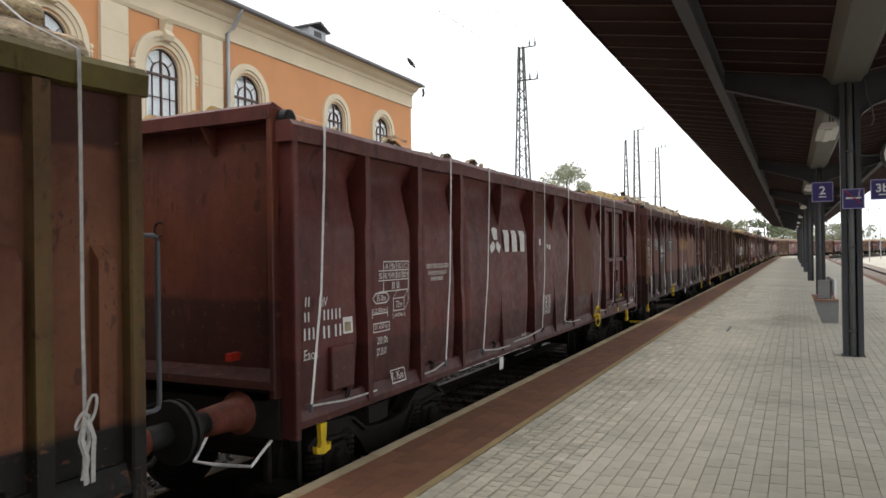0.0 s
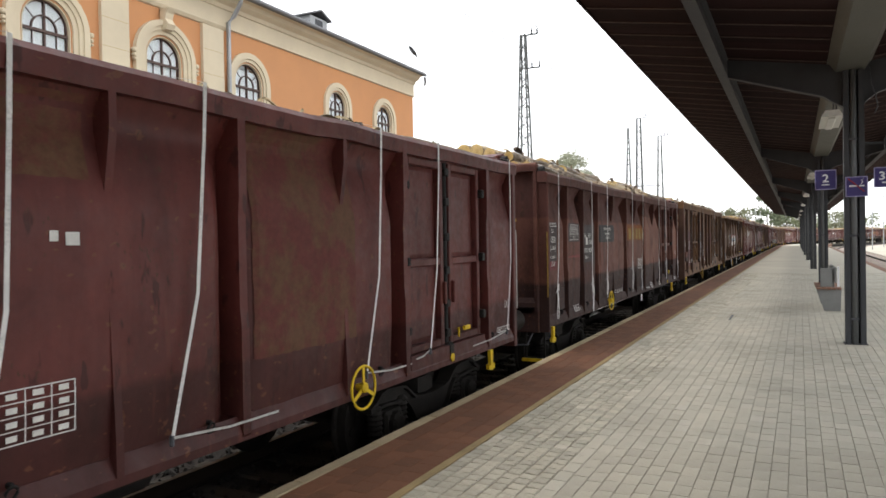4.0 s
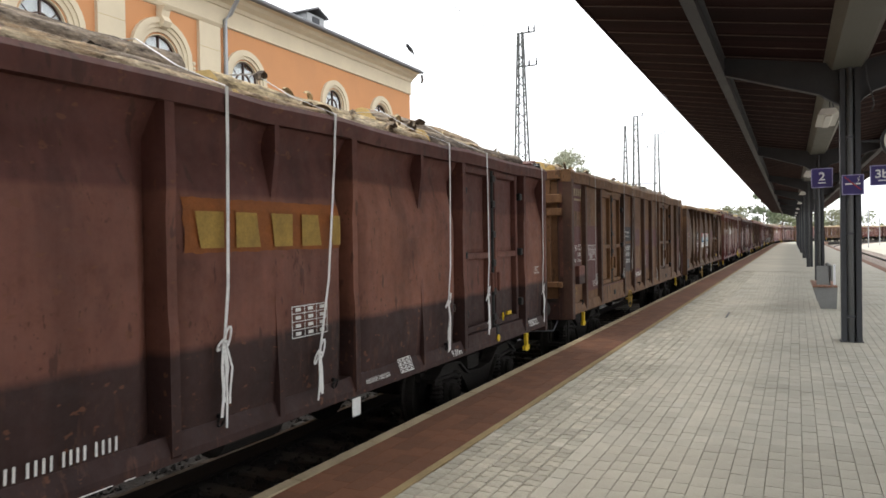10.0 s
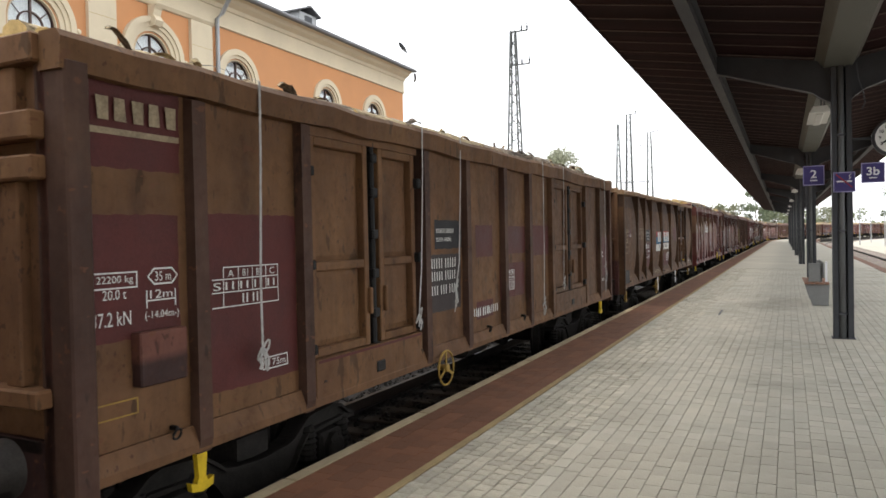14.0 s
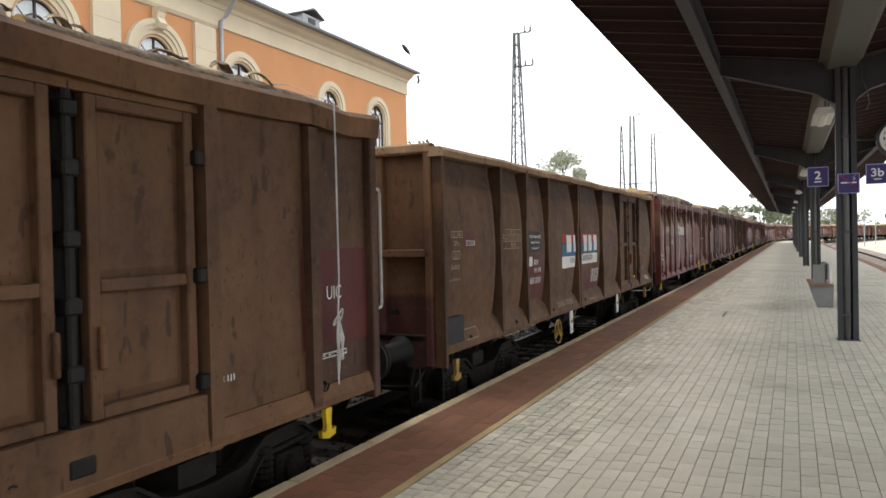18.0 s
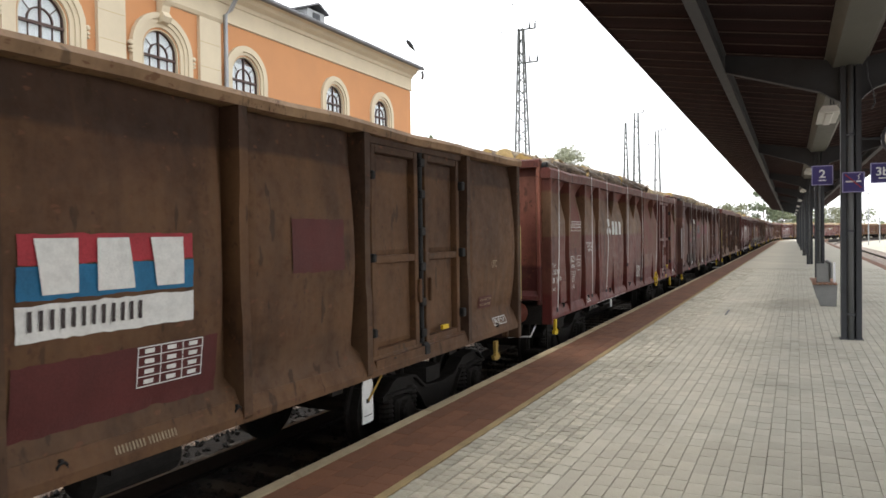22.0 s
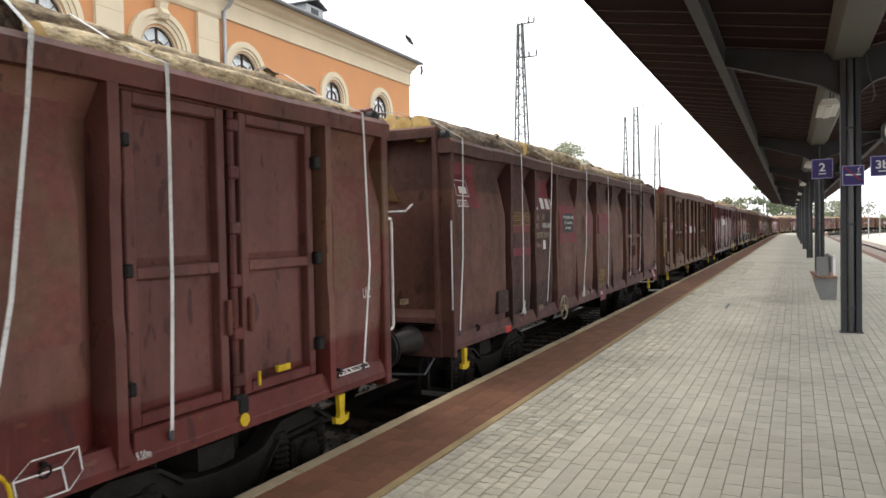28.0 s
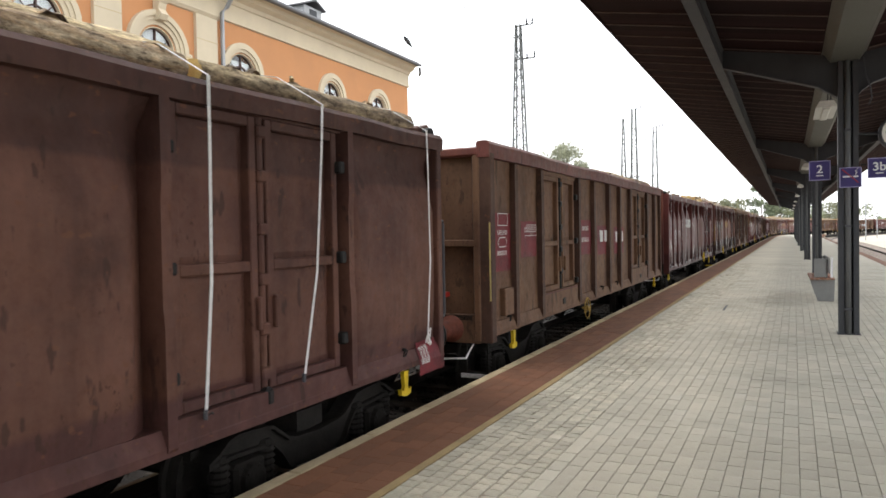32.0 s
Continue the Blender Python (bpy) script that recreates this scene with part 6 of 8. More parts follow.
def strap(wagon, rise, u, u_mid, u_end, z_end, heaps, knot=0.0, tail=0.0, grimy=False):
    """A woven strap over the load and down the side, tied or hooked at its foot."""
    bm = bmesh.new()
    y, ym, ye = u - HALF, u_mid - HALF, u_end - HALF
    edge = TOP + rise
    over, shoulder = (edge + crown_of(heaps, u, x) + 0.03 for x in (0.62, 1.02))
    path = [(-1.462, y, 2.0), (-1.462, y, edge + 0.02), (-0.62, y + 0.02, over), (0.0, y - 0.01, edge + crown_of(heaps, u, 0.0) + 0.04), (0.62, y + 0.01, over), (1.02, y, shoulder - 0.015), (1.462, y, edge + 0.026), (1.466, y + (ym - y) * 0.25, 2.95), (1.464, ym, 2.0), (1.46, ye, z_end)]
    prev = None
    wide = 0.023 if grimy else 0.028
    for i, p in enumerate(path):
        w = wide / 2 * (1.0 if i < 7 else 0.9)
        n = (0, 0.0, 0.004) if 1 < i < 6 else (0.004, 0, 0)
        row = [bm.verts.new(q) for q in ((p[0], p[1] - w, p[2]), (p[0], p[1] + w, p[2]), (p[0] + n[0], p[1] + w, p[2] + n[2]), (p[0] + n[0], p[1] - w, p[2] + n[2]))]
        if prev:
            for k in range(4):
                bm.faces.new((prev[k], prev[(k + 1) % 4], row[(k + 1) % 4], row[k]))
        else:
            bm.faces.new(row[::-1])
        prev = row
    bm.faces.new(prev)
    bmesh.ops.recalc_face_normals(bm, faces=bm.faces)
    cloth = MAT["strap_grey" if grimy else "strap"]
    s = part("lashing_strap", bm, cloth, wagon, "grimy grey woven lashing strap" if grimy else "white woven lashing strap")
    if tail:
        bm = bmesh.new()
        band(bm, [(1.452, ye, z_end), (1.445, ye + 0.25 * tail, z_end - 0.025), (1.44, ye + 0.5 * tail, z_end - 0.05), (1.435, ye + 0.78 * tail, z_end - 0.055), (1.43, ye + tail, z_end - 0.06)], 0.008)
        part("strap_tail", bm, MAT["strap_grey"], s, "loose strap end led along the sill")
    if knot > 0:
        rs = random.Random(int(u * 97))
        bm = bmesh.new()
        # a bow of two loops, then the bundled ends hanging down
        for side in (-1, 1):
            n, w, h = 12, rs.uniform(0.045, 0.07), rs.uniform(0.045, 0.075)
            loop = []
            for i in range(n + 1):
                a = 2 * math.pi * i / n
                loop.append((1.462 + 0.012 * math.sin(a), ye + side * w * (1 - math.cos(a)) / 2, z_end + 0.03 + h * math.sin(a) * (1.0 if side > 0 else 0.6) + 0.35 * h * (1 - math.cos(a)) * side))
            band(bm, loop, 0.009)
        for i in range(5):
            end = z_end - knot * rs.uniform(0.55, 1.15)
            d, w = rs.uniform(-0.03, 0.03), rs.uniform(-0.03, 0.03)
            band(bm, [(1.462, ye + 0.3 * d, z_end + 0.03), (1.468 + 0.004 * i, ye + d + w, z_end - 0.3 * knot), (1.464 + 0.004 * i, ye + 1.3 * d - 0.5 * w, z_end - 0.65 * knot), (1.466, ye + 1.5 * d, end)], rs.uniform(0.008, 0.015))
        band(bm, [(1.47, ye - 0.016, z_end + 0.045), (1.49, ye, z_end + 0.03), (1.47, ye + 0.018, z_end + 0.012)], 0.010)
        part("strap_knot", bm, cloth, s, "bundled loose end of the strap")
    else:
        part("hook", boxed(1.44, 1.47, ye - 0.014, ye + 0.014, z_end - 0.05, z_end + 0.02, bevel=0.008), MAT["steel_grey"], s)
    return s


def seat_of(h):
    """How high the outer logs lie above the rim."""
    return 0.04 if h > 0.24 else -0.10 + 1.35 * h


def bow_of(h):
    """How much higher the load lies in the middle than at the rim."""
    return 0.5 * h if h > 0.24 else 0.9 * h


def crown_of(heaps, u, x):
    """Top of the load above the rim, at u along and x across."""
    q = min(3.0, max(0.0, (u - 1.7) / 3.12))
    k = min(2, int(q))
    h = heaps[k] + (heaps[k + 1] - heaps[k]) * (q - k)
    top = seat_of(h) + bow_of(h) * max(0.0, 1 - (x / 1.2) ** 2) + 0.115
    return top + (0.15 if h > 0.24 and abs(x) < 0.75 else 0.0)


def load_logs(wagon, rise, seed, heaps, pale=(), stout=()):
    """Four stacks of round timber end to end: a bed of logs at the rim and, where heaped, more logs lying in its hollows."""
    rs = random.Random(seed)
    for k in range(4):
        yc, h = -4.70 + 3.12 * k, heaps[k]
        bed, x = [], 1.14
        def pick(odds):
            if k in pale:
                return PALE[rs.randrange(len(PALE))]
            return BIG[rs.randrange(5)] if rs.random() < odds else LOGS[rs.randrange(len(LOGS))]
        while x > -1.08:
            me, r = pick(0.8 if k in stout else 0.22 if h > 0.11 else 0.0)
            x -= r * 0.97
            z = TOP + rise + seat_of(h) + bow_of(h) * max(0.0, 1 - (x / 1.2) ** 2) + rs.uniform(-0.025, 0.02)
            bed.append((x, z, r))
            share("log", me, wagon, x, yc + rs.uniform(-0.06, 0.06), z, rs.uniform(-0.5, 0.5), rs.randrange(360), rs.uniform(-0.8, 0.8) + 180 * rs.randrange(2))
            x -= r * 0.97
        if h > 0.24:
            for (xa, za, ra), (xb, zb, rb) in zip(bed, bed[1:]):
                xm = (xa + xb) / 2
                if abs(xm) > 0.78 * min(1.0, 0.4 + h * 1.4) or (k and rs.random() < 0.2):
                    continue
                me, r = pick(0.25)
                lift = math.sqrt(max(0.01, ((ra + rb) / 2 + r) ** 2 - ((xa - xb) / 2) ** 2)) * 0.82
                share("log", me, wagon, xm, yc + rs.uniform(-0.12, 0.12), (za + zb) / 2 + lift, rs.uniform(-1.0, 1.0), rs.randrange(360), rs.uniform(-2.0, 2.0) + 180 * rs.randrange(2))
    # loose bark flakes and twigs on the load
    for k in range(44):
        x, y = rs.uniform(0.35, 1.18), rs.uniform(-5.9, 5.9)
        share("bark_flake", FLAKES[k % 3], wagon, x, y, TOP + rise + crown_of(heaps, y + HALF, x) + rs.uniform(-0.05, 0.0), rs.uniform(-25, 25), rs.uniform(-30, 30), rs.uniform(-40, 40))
    # a bed of timber fills the hold below the crown
    part("log_bed", boxed(-1.12, 1.12, -HALF + 0.3, HALF - 0.3, 1.24, TOP - 0.2), MAT["bark"], wagon)


# layouts of the side posts, from the leading end
LIFT = {"stake": 0.065, "ribbed": 0.10}      # how far the rim stands above TOP
KINDS = {
    "pressed": dict(full=[0.03, 1.03, 2.0, 3.0, 5.46, 7.47, 9.71, 11.73, 12.8 - INSET], half=[4.24, 6.47, 8.72], doors=[(9.85, 10.64, 10.80, 11.62)], end="sheet", flat=False, rib=0.075),
    "ribbed": dict(full=[0.03, 0.91, 2.03, 4.10, 5.17, 6.40, 7.42, 8.51, 10.60, 11.70, 12.8 - INSET], half=[], doors=[(2.20, 3.06, 3.27, 3.98), (8.72, 9.56, 9.78, 10.56)], end="framed", flat=True, rib=0.115),
    "mixed": dict(full=[0.03, 1.83, 2.80, 3.83, 6.34, 8.93, 10.93, 12.8 - INSET], half=[5.02, 7.65], doors=[(9.04, 9.82, 9.94, 10.84)], end="sheet", flat=False, rib=0.080),
    "stake": dict(full=[0.03, 1.03, 2.15, 4.0, 5.12, 6.36, 7.5, 8.64, 10.44, 12.03, 12.8 - INSET], half=[], doors=[], end="framed", flat=True, rib=0.095),
    "wide": dict(full=[0.03, 1.72, 2.72, 3.73, 5.41, 7.23, 8.80, 10.96, 12.8 - INSET], half=[], doors=[(8.99, 9.86, 10.03, 10.86)], end="cross", flat=False, rib=0.085),
}


def wagon(label, kind, paint, rim=None, tail=None, extras=None, logs=None, straps=(), wheel=None, ends=None):
    k = KINDS[kind]
    extras = extras or {}
    w = thing("freight_wagon", label, "freight wagon", group="wagons of the timber train")
    full, rib = k["full"], k["rib"]
    rim = rim or paint
    post = extras.get("post", paint)
    doors = k["doors"]
    def coat(u, given):
        return next((p for a, b, p in extras.get("zones", ()) if a <= u <= b), given)
    extras["rim"] = rim
    def in_door(a, b):
        return any(d[0] - 0.2 < (a + b) / 2 < d[3] + 0.2 for d in doors)
    for a, b in zip(full, full[1:]):
        if in_door(a, b):
            continue
        both_sides(side_sheet("side_panel", a + (rib if a > 0.2 else 0.055), b, full, coat((a + b) / 2, paint), w, kind))
    for i, u in enumerate(full):
        y = u - HALF
        if i in (0, len(full) - 1):
            d = (0.06 if kind in ("pressed", "mixed", "wide") else 0.15) if i == 0 else -0.10
            ya, yb = sorted((y, y + d))
            if kind in ("pressed", "mixed", "wide") and i == 0:
                # an outer plate before a dark recess beside the end sheet
                bm = boxed(XO - 0.03, XO, ya, yb, 0.89, TOP - 0.02, bevel=0.008)
                both_sides(part("corner_recess", boxed(XB - 0.05, XO - 0.03, ya + 0.03, ya + 0.055, 0.89, TOP - 0.02), paint, w))
            else:
                bm = boxed(XB - 0.05, XO, ya, yb, 0.89, TOP - 0.02, bevel=0.012)
            both_sides(part("corner_post", bm, post, w))
            continue
        bm = bmesh.new()
        if k["flat"]:
            pts = [(XB - 0.01, LOW - 0.09), (XO - 0.02, LOW - 0.09), (XO, LOW), (XO, TOP - 0.10), (XB - 0.01, TOP - 0.06)]
            prism(bm, pts, "y", y, y + rib)
        else:
            keel = 1.03 if kind == "wide" else 0.962
            pts = [(XB - 0.01, keel), (XO - 0.03, keel), (XO, keel + 0.048), (XO, 1.75), (XO - 0.012, 1.86), (XO - 0.012, 2.5), (XO, 2.62), (XO, TOP - 0.06), (XB - 0.01, TOP - 0.06)]
            prism(bm, pts, "y", y, y + rib)
        both_sides(part("side_post", bm, coat(u + 0.05, post), w))
        if kind == "wide" and abs(u - 5.41) < 0.01:
            both_sides(part("side_post", prism(bmesh.new(), [(XB - 0.01, LOW), (XO, LOW), (XO, TOP - 0.06), (XB - 0.01, TOP - 0.06)], "y", y + 0.125, y + 0.19), post, w))
    for u in k["half"]:
        y = u - HALF
        up = [(XB, TOP - 0.06), (XO - 0.003, TOP - 0.06), (XO - 0.003, 2.95), (XB + 0.12, 2.40), (XB, 2.40)]
        dn = [(XB, 1.02), (XO - 0.004, 1.02), (XO - 0.004, 1.24), (XB + 0.17, 2.0), (XB, 2.0)]
        both_sides(part("upper_gusset", prism(bmesh.new(), up, "y", y, y + 0.05), paint, w))
        both_sides(part("lower_gusset", prism(bmesh.new(), dn, "y", y, y + 0.05), paint, w))
    # rim, slightly dented, and sill
    rs = random.Random(len(label))
    bm = bmesh.new()
    n, prev = 26, None
    lift = LIFT.get(kind, 0.0)
    dent, drop = extras.get("dent", 0.012), lift + 0.095 if kind == "ribbed" else 0.15 if kind in ("pressed", "stake", "mixed") else 0.095
    for i in range(n + 1):
        y = -HALF + 0.01 + (2 * HALF - INSET + 0.01) * i / n
        dz, dx = rs.uniform(-dent, dent) + lift, rs.uniform(-dent, dent)
        row = [bm.verts.new(p) for p in ((1.27 + dx, y, TOP - drop + dz), (1.445 + dx, y, TOP - drop + dz), (1.455 + dx, y, TOP - 0.03 + dz), (1.42 + dx, y, TOP + 0.012 + dz), (1.29 + dx, y, TOP + 0.012 + dz), (1.27 + dx, y, TOP - 0.02 + dz))]
        if prev:
            for q in range(6):
                bm.faces.new((prev[q], prev[(q + 1) % 6], row[(q + 1) % 6], row[q]))
        else:
            bm.faces.new(row[::-1])
        prev = row
    bm.faces.new(prev)
    bmesh.ops.recalc_face_normals(bm, faces=bm.faces)
    both_sides(part("rim_rail", bm, rim, w))
    base = 1.033 if kind == "wide" else 0.965
    bm = prism(bmesh.new(), [(XB - 0.04, base), (XO - 0.012, base), (XO - 0.012, base + 0.055), (XB + 0.15, base + 0.165) if kind != "wide" else (XO - 0.055, base + 0.165), (XB - 0.04, base + 0.165)], "y", -HALF + 0.095, HALF - INSET - 0.105)
    both_sides(part("side_sill", bm, paint, w))
    foot = LOW + (0.30 if kind == "ribbed" else 0.14)
    for u0, _, _, u3 in doors:
        both_sides(part("sill_plate", boxed(XB + 0.05, XO - 0.016, u0 - 0.02 - HALF, u3 + 0.03 - HALF, base + 0.007, foot - 0.005, bevel=0.006), coat((u0 + u3) / 2, paint), w))
        kind == "ribbed" and u0 < 6 and both_sides(part("door_stripe", boxed(XO - 0.018, XO - 0.013, u0 + 0.02 - HALF, u3 - HALF, foot - 0.035, foot - 0.012), MAT["maroon_patch"], w, "worn red stripe below the door"))
    part("inner_lining", box(boxed(1.13, 1.165, -HALF + 0.24, HALF - 0.24, 1.24, TOP - 0.08), -1.165, -1.13, -HALF + 0.24, HALF - 0.24, 1.24, TOP - 0.08), MAT["iron"], w)
    for u0, u1, u2, u3 in doors:
        for a, b in ((u0, u1 + 0.02), (u2, u3)):
            leaf = door_leaf(a, b, coat((a + b) / 2, paint), w, foot)
            other = both_sides(leaf)
            for ch in leaf.children:
                c = new(ch.name, ch.data)
                c.parent = other
        mid = (u1 + u2) / 2 + 0.01 - HALF
        bm = tube(bmesh.new(), [(XB + 0.12, mid, LOW + 0.05), (XB + 0.12, mid, TOP - 0.12)], 0.032, 10)
        for z in (1.30, 1.62, 1.98, 2.34, 2.72, 3.04):
            box(bm, XB + 0.06, XB + 0.168, mid - 0.05, mid + 0.05, z - 0.045, z + 0.045, 0.012)
        both_sides(part("locking_bar", bm, extras.get("lock", MAT["grease_and_gap"]), w))
        both_sides(part("lock_foot", boxed(XB + 0.08, XB + 0.20, u1 + 0.02 - HALF, u2 - HALF, LOW + 0.02, LOW + 0.16, bevel=0.03), MAT["grease_and_gap"], w))
        both_sides(part("door_handle", boxed(XB + 0.14, XB + 0.185, u1 - 0.02 - HALF, u1 + 0.02 - HALF, 1.62, 1.86, bevel=0.01), paint, w))
        both_sides(part("door_handle", boxed(XB + 0.14, XB + 0.185, u2 + 0.04 - HALF, u2 + 0.08 - HALF, 1.62, 1.86, bevel=0.01), paint, w))
        for z in (1.42, 2.1, 2.85):
            both_sides(part("hinge", boxed(XB + 0.10, XB + 0.20, u3 - 0.03 - HALF, u3 + 0.05 - HALF, z - 0.05, z + 0.05, bevel=0.012), MAT["grease_and_gap"], w))
            both_sides(part("hinge", boxed(XB + 0.10, XB + 0.19, u0 - 0.04 - HALF, u0 + 0.02 - HALF, z - 0.04, z + 0.04, bevel=0.012), MAT["grease_and_gap"], w))
        kind in ("pressed", "wide") and both_sides(part("yellow_latch", boxed(XB + 0.146, XB + 0.175, u2 + 0.32 - HALF, u2 + 0.46 - HALF, 1.285, 1.33), MAT["yellow"], w, "small yellow latch"))
        both_sides(part("door_lintel", boxed(XB - 0.02, XB + 0.15, u0 - 0.05 - HALF, u3 + 0.05 - HALF, TOP - 0.16, TOP - 0.075), paint, w))
        # black sheet puts the shade of the door gaps into its colour
        both_sides(part("door_backing", boxed(XB - 0.01, XB + 0.055, u0 - 0.08 - HALF, u3 + 0.08 - HALF, LOW, TOP - 0.08), MAT["grease_and_gap"], w))
    st = ends or (k["end"], k["end"])
    wagon_end(w, -1, extras.get("lead_paint", paint), st[0], extras)
    wagon_end(w, 1, tail or paint, st[1], extras)
    running_gear(w, kind == "wide")
    # tow hook, lashing eyes, destination board
    for s, y in ((1, -HALF + (0.99 if kind == "ribbed" else 0.46)), (1, HALF - 0.82)):
        bm = prism(bmesh.new(), [(y - 0.045, 0.93), (y + 0.045, 0.93), (y + 0.03, 0.78), (y + 0.05, 0.74), (y + 0.10, 0.76), (y + 0.09, 0.70), (y, 0.68), (y - 0.09, 0.70), (y - 0.10, 0.76), (y - 0.05, 0.74), (y - 0.03, 0.78)], "x", 1.33, 1.37)
        both_sides(part("tow_hook", bm, MAT[extras.get("hook", "yellow")], w, "yellow tow hook"))
    b0, b1, b2, b3 = (0.08, 0.52, 1.13, 1.43) if kind == "wide" else extras.get("board_box", (0.50, 0.82, LOW + 0.14, LOW + 0.50))
    both_sides(part("board_holder", boxed(XB + 0.10, XO - 0.003, b0 - HALF, b1 - HALF, b2, b3, bevel=0.01), extras.get("board", paint), w))
    if kind == "pressed":
        both_sides(part("yellow_disc", lathe(bmesh.new(), [(XO - 0.004, 0.045), (XO + 0.004, 0.045), (XO + 0.006, 0.03)], "x", 18, (0, 10.72 - HALF, 1.035)), MAT["yellow"], w, "round yellow marker disc"))
        both_sides(part("yellow_lever", boxed(XO - 0.004, XO + 0.012, 10.865 - HALF, 10.882 - HALF, 1.24, 1.34), MAT["yellow"], w))
    for u in (0.75, 2.3, 4.0, 5.9, 7.2, 9.3, 11.9):
        x, y, z = XB + 0.13, u - HALF, LOW + 0.10
        ring_p = [(x + 0.045 + 0.012 * math.sin(a), y + 0.030 * math.cos(a), z - 0.02 + 0.034 * math.sin(a)) for a in (2 * math.pi * q / 12 for q in range(13))]
        both_sides(part("lashing_ring", tube(boxed(x - 0.03, x + 0.05, y - 0.014, y + 0.014, z, z + 0.03, bevel=0.006), ring_p, 0.008, 6), MAT["grease_and_gap"], w))
    if wheel:
        brake_wheel(w, wheel[0], wheel[1], wheel[2])
    rail_c = extras.get("rails", "strap")
    lo, hi = extras.get("rail_z", (1.38, 2.42))
    handrail(w, XO - 0.06, HALF - INSET + 0.01, lo, hi, rail_c, 0.13)
    if extras.get("lead_rail"):
        part("handrail", tube(bmesh.new(), [(XO - 0.04, -HALF + 0.11, 1.42), (XO - 0.02, -HALF + 0.04, 1.42), (XO - 0.02, -HALF + 0.04, 2.40), (XO - 0.04, -HALF + 0.11, 2.42)], 0.014, 8), MAT[extras["lead_rail"]], w, "thin vertical handrail")
    if kind == "pressed":
        # worn white line along the foot of the sill
        u = 2.9
        while u < 5.3:
            d = rs.uniform(0.05, 0.5)
            both_sides(part("edge_line", boxed(XO - 0.011, XO - 0.008, u - HALF, min(5.3, u + d) - HALF, 0.9665, 0.9725), MAT["white"], w))
            u += d + rs.uniform(0.02, 0.12)
    if logs:
        load_logs(w, LIFT.get(kind, 0.0), *logs)
    for sp in straps:
        strap(w, LIFT.get(kind, 0.0), *sp)
    return w


# ---- paint marks on the wagon sides ----
FORM = {}


def on_side(w, pts, faces, name, mat, lift, label=""):
    """Lay a flat figure given in (u, z) on the pressed side sheet."""
    form = FORM[w.name]
    def out(u, z):
        x = bulge_at(u, z, KINDS[form]["full"], form)
        return max(x, XO - 0.012 - 0.39 * max(0.0, z - 1.02)) if z < 1.13 and form in ("pressed", "mixed") else x
    me = bpy.data.meshes.new(name)
    me.from_pydata([(out(u, z) + lift, u - HALF, z) for u, z in pts], [], faces)
    me.materials.append(MAT[mat])
    ob = new(name, me)
    ob.parent = w
    if label:
        ob["label"] = label
    if name != "paint_patch":
        tagged(ob, kind="stuff")
    return ob


def in_panel(w, u0, u1):
    """The stretches of u0..u1 that lie on sheets, not on posts."""
    k = KINDS[FORM[w.name]]
    out = []
    for a, b in zip(k["full"], k["full"][1:]):
        lo, hi = max(u0, a + k["rib"] + 0.004), min(u1, b - 0.004)
        if hi - lo > 0.03:
            out.append((lo, hi))
    return out


COATS = {}


def patch(w, u0, u1, z0, z1, mat, name="paint_patch"):
    """A patch of paint; each later one lies over the earlier ones."""
    COATS[w.name] = COATS.get(w.name, 0) + 1
    lift = 0.003 + 0.0006 * COATS[w.name]
    rs = random.Random(int(u0 * 131 + z0 * 977))
    for a, b in in_panel(w, u0, u1):
        nu, nz = max(3, int((b - a) / 0.045)), max(3, int((z1 - z0) / 0.06))
        pts = []
        for i in range(nu + 1):
            for j in range(nz + 1):
                edge = 0.006 if min(z1 - z0, b - a) > 0.15 else 0.0
                pts.append((a + (b - a) * i / nu + (rs.uniform(-edge, edge) if 0 < j < nz else 0), z0 + (z1 - z0) * j / nz + (rs.uniform(-edge, edge) if 0 < i < nu else 0)))
        q = [(i * (nz + 1) + j, (i + 1) * (nz + 1) + j, (i + 1) * (nz + 1) + j + 1, i * (nz + 1) + j + 1) for i in range(nu) for j in range(nz)]
        on_side(w, pts, q, name, mat, lift)


def strips(w, rects, mat, name, lift=0.019, label=""):
    pts, fs = [], []
    for u0, u1, z0, z1 in rects:
        n = max(1, int((u1 - u0) / 0.12))
        m = max(1, int((z1 - z0) / 0.12))
        for i in range(n):
            for j in range(m):
                a, b = u0 + (u1 - u0) * i / n, u0 + (u1 - u0) * (i + 1) / n
                c, d = z0 + (z1 - z0) * j / m, z0 + (z1 - z0) * (j + 1) / m
                k = len(pts)
                pts += [(a, c), (b, c), (b, d), (a, d)]
                fs.append((k, k + 1, k + 2, k + 3))
    on_side(w, pts, fs, name, mat, lift, label)


def dashes(w, u0, u1, z0, z1, mat, n):
    """Writing that is not spelled out: bars of its size, one for each sign."""
    h = z1 - z0
    gap = 0.35 * h if n > 1 else 0
    run = (u1 - u0 - gap * (n - 1)) / n
    rects = []
    for i in range(n):
        a = u0 + i * (run + gap)
        k = max(1, round(run / (0.58 * h)))
        for j in range(k):
            b = a + run * j / k
            rects.append((b, b + 0.38 * run / k, z0, z1))
    strips(w, rects, mat, "marking")


GLYPHS = {}


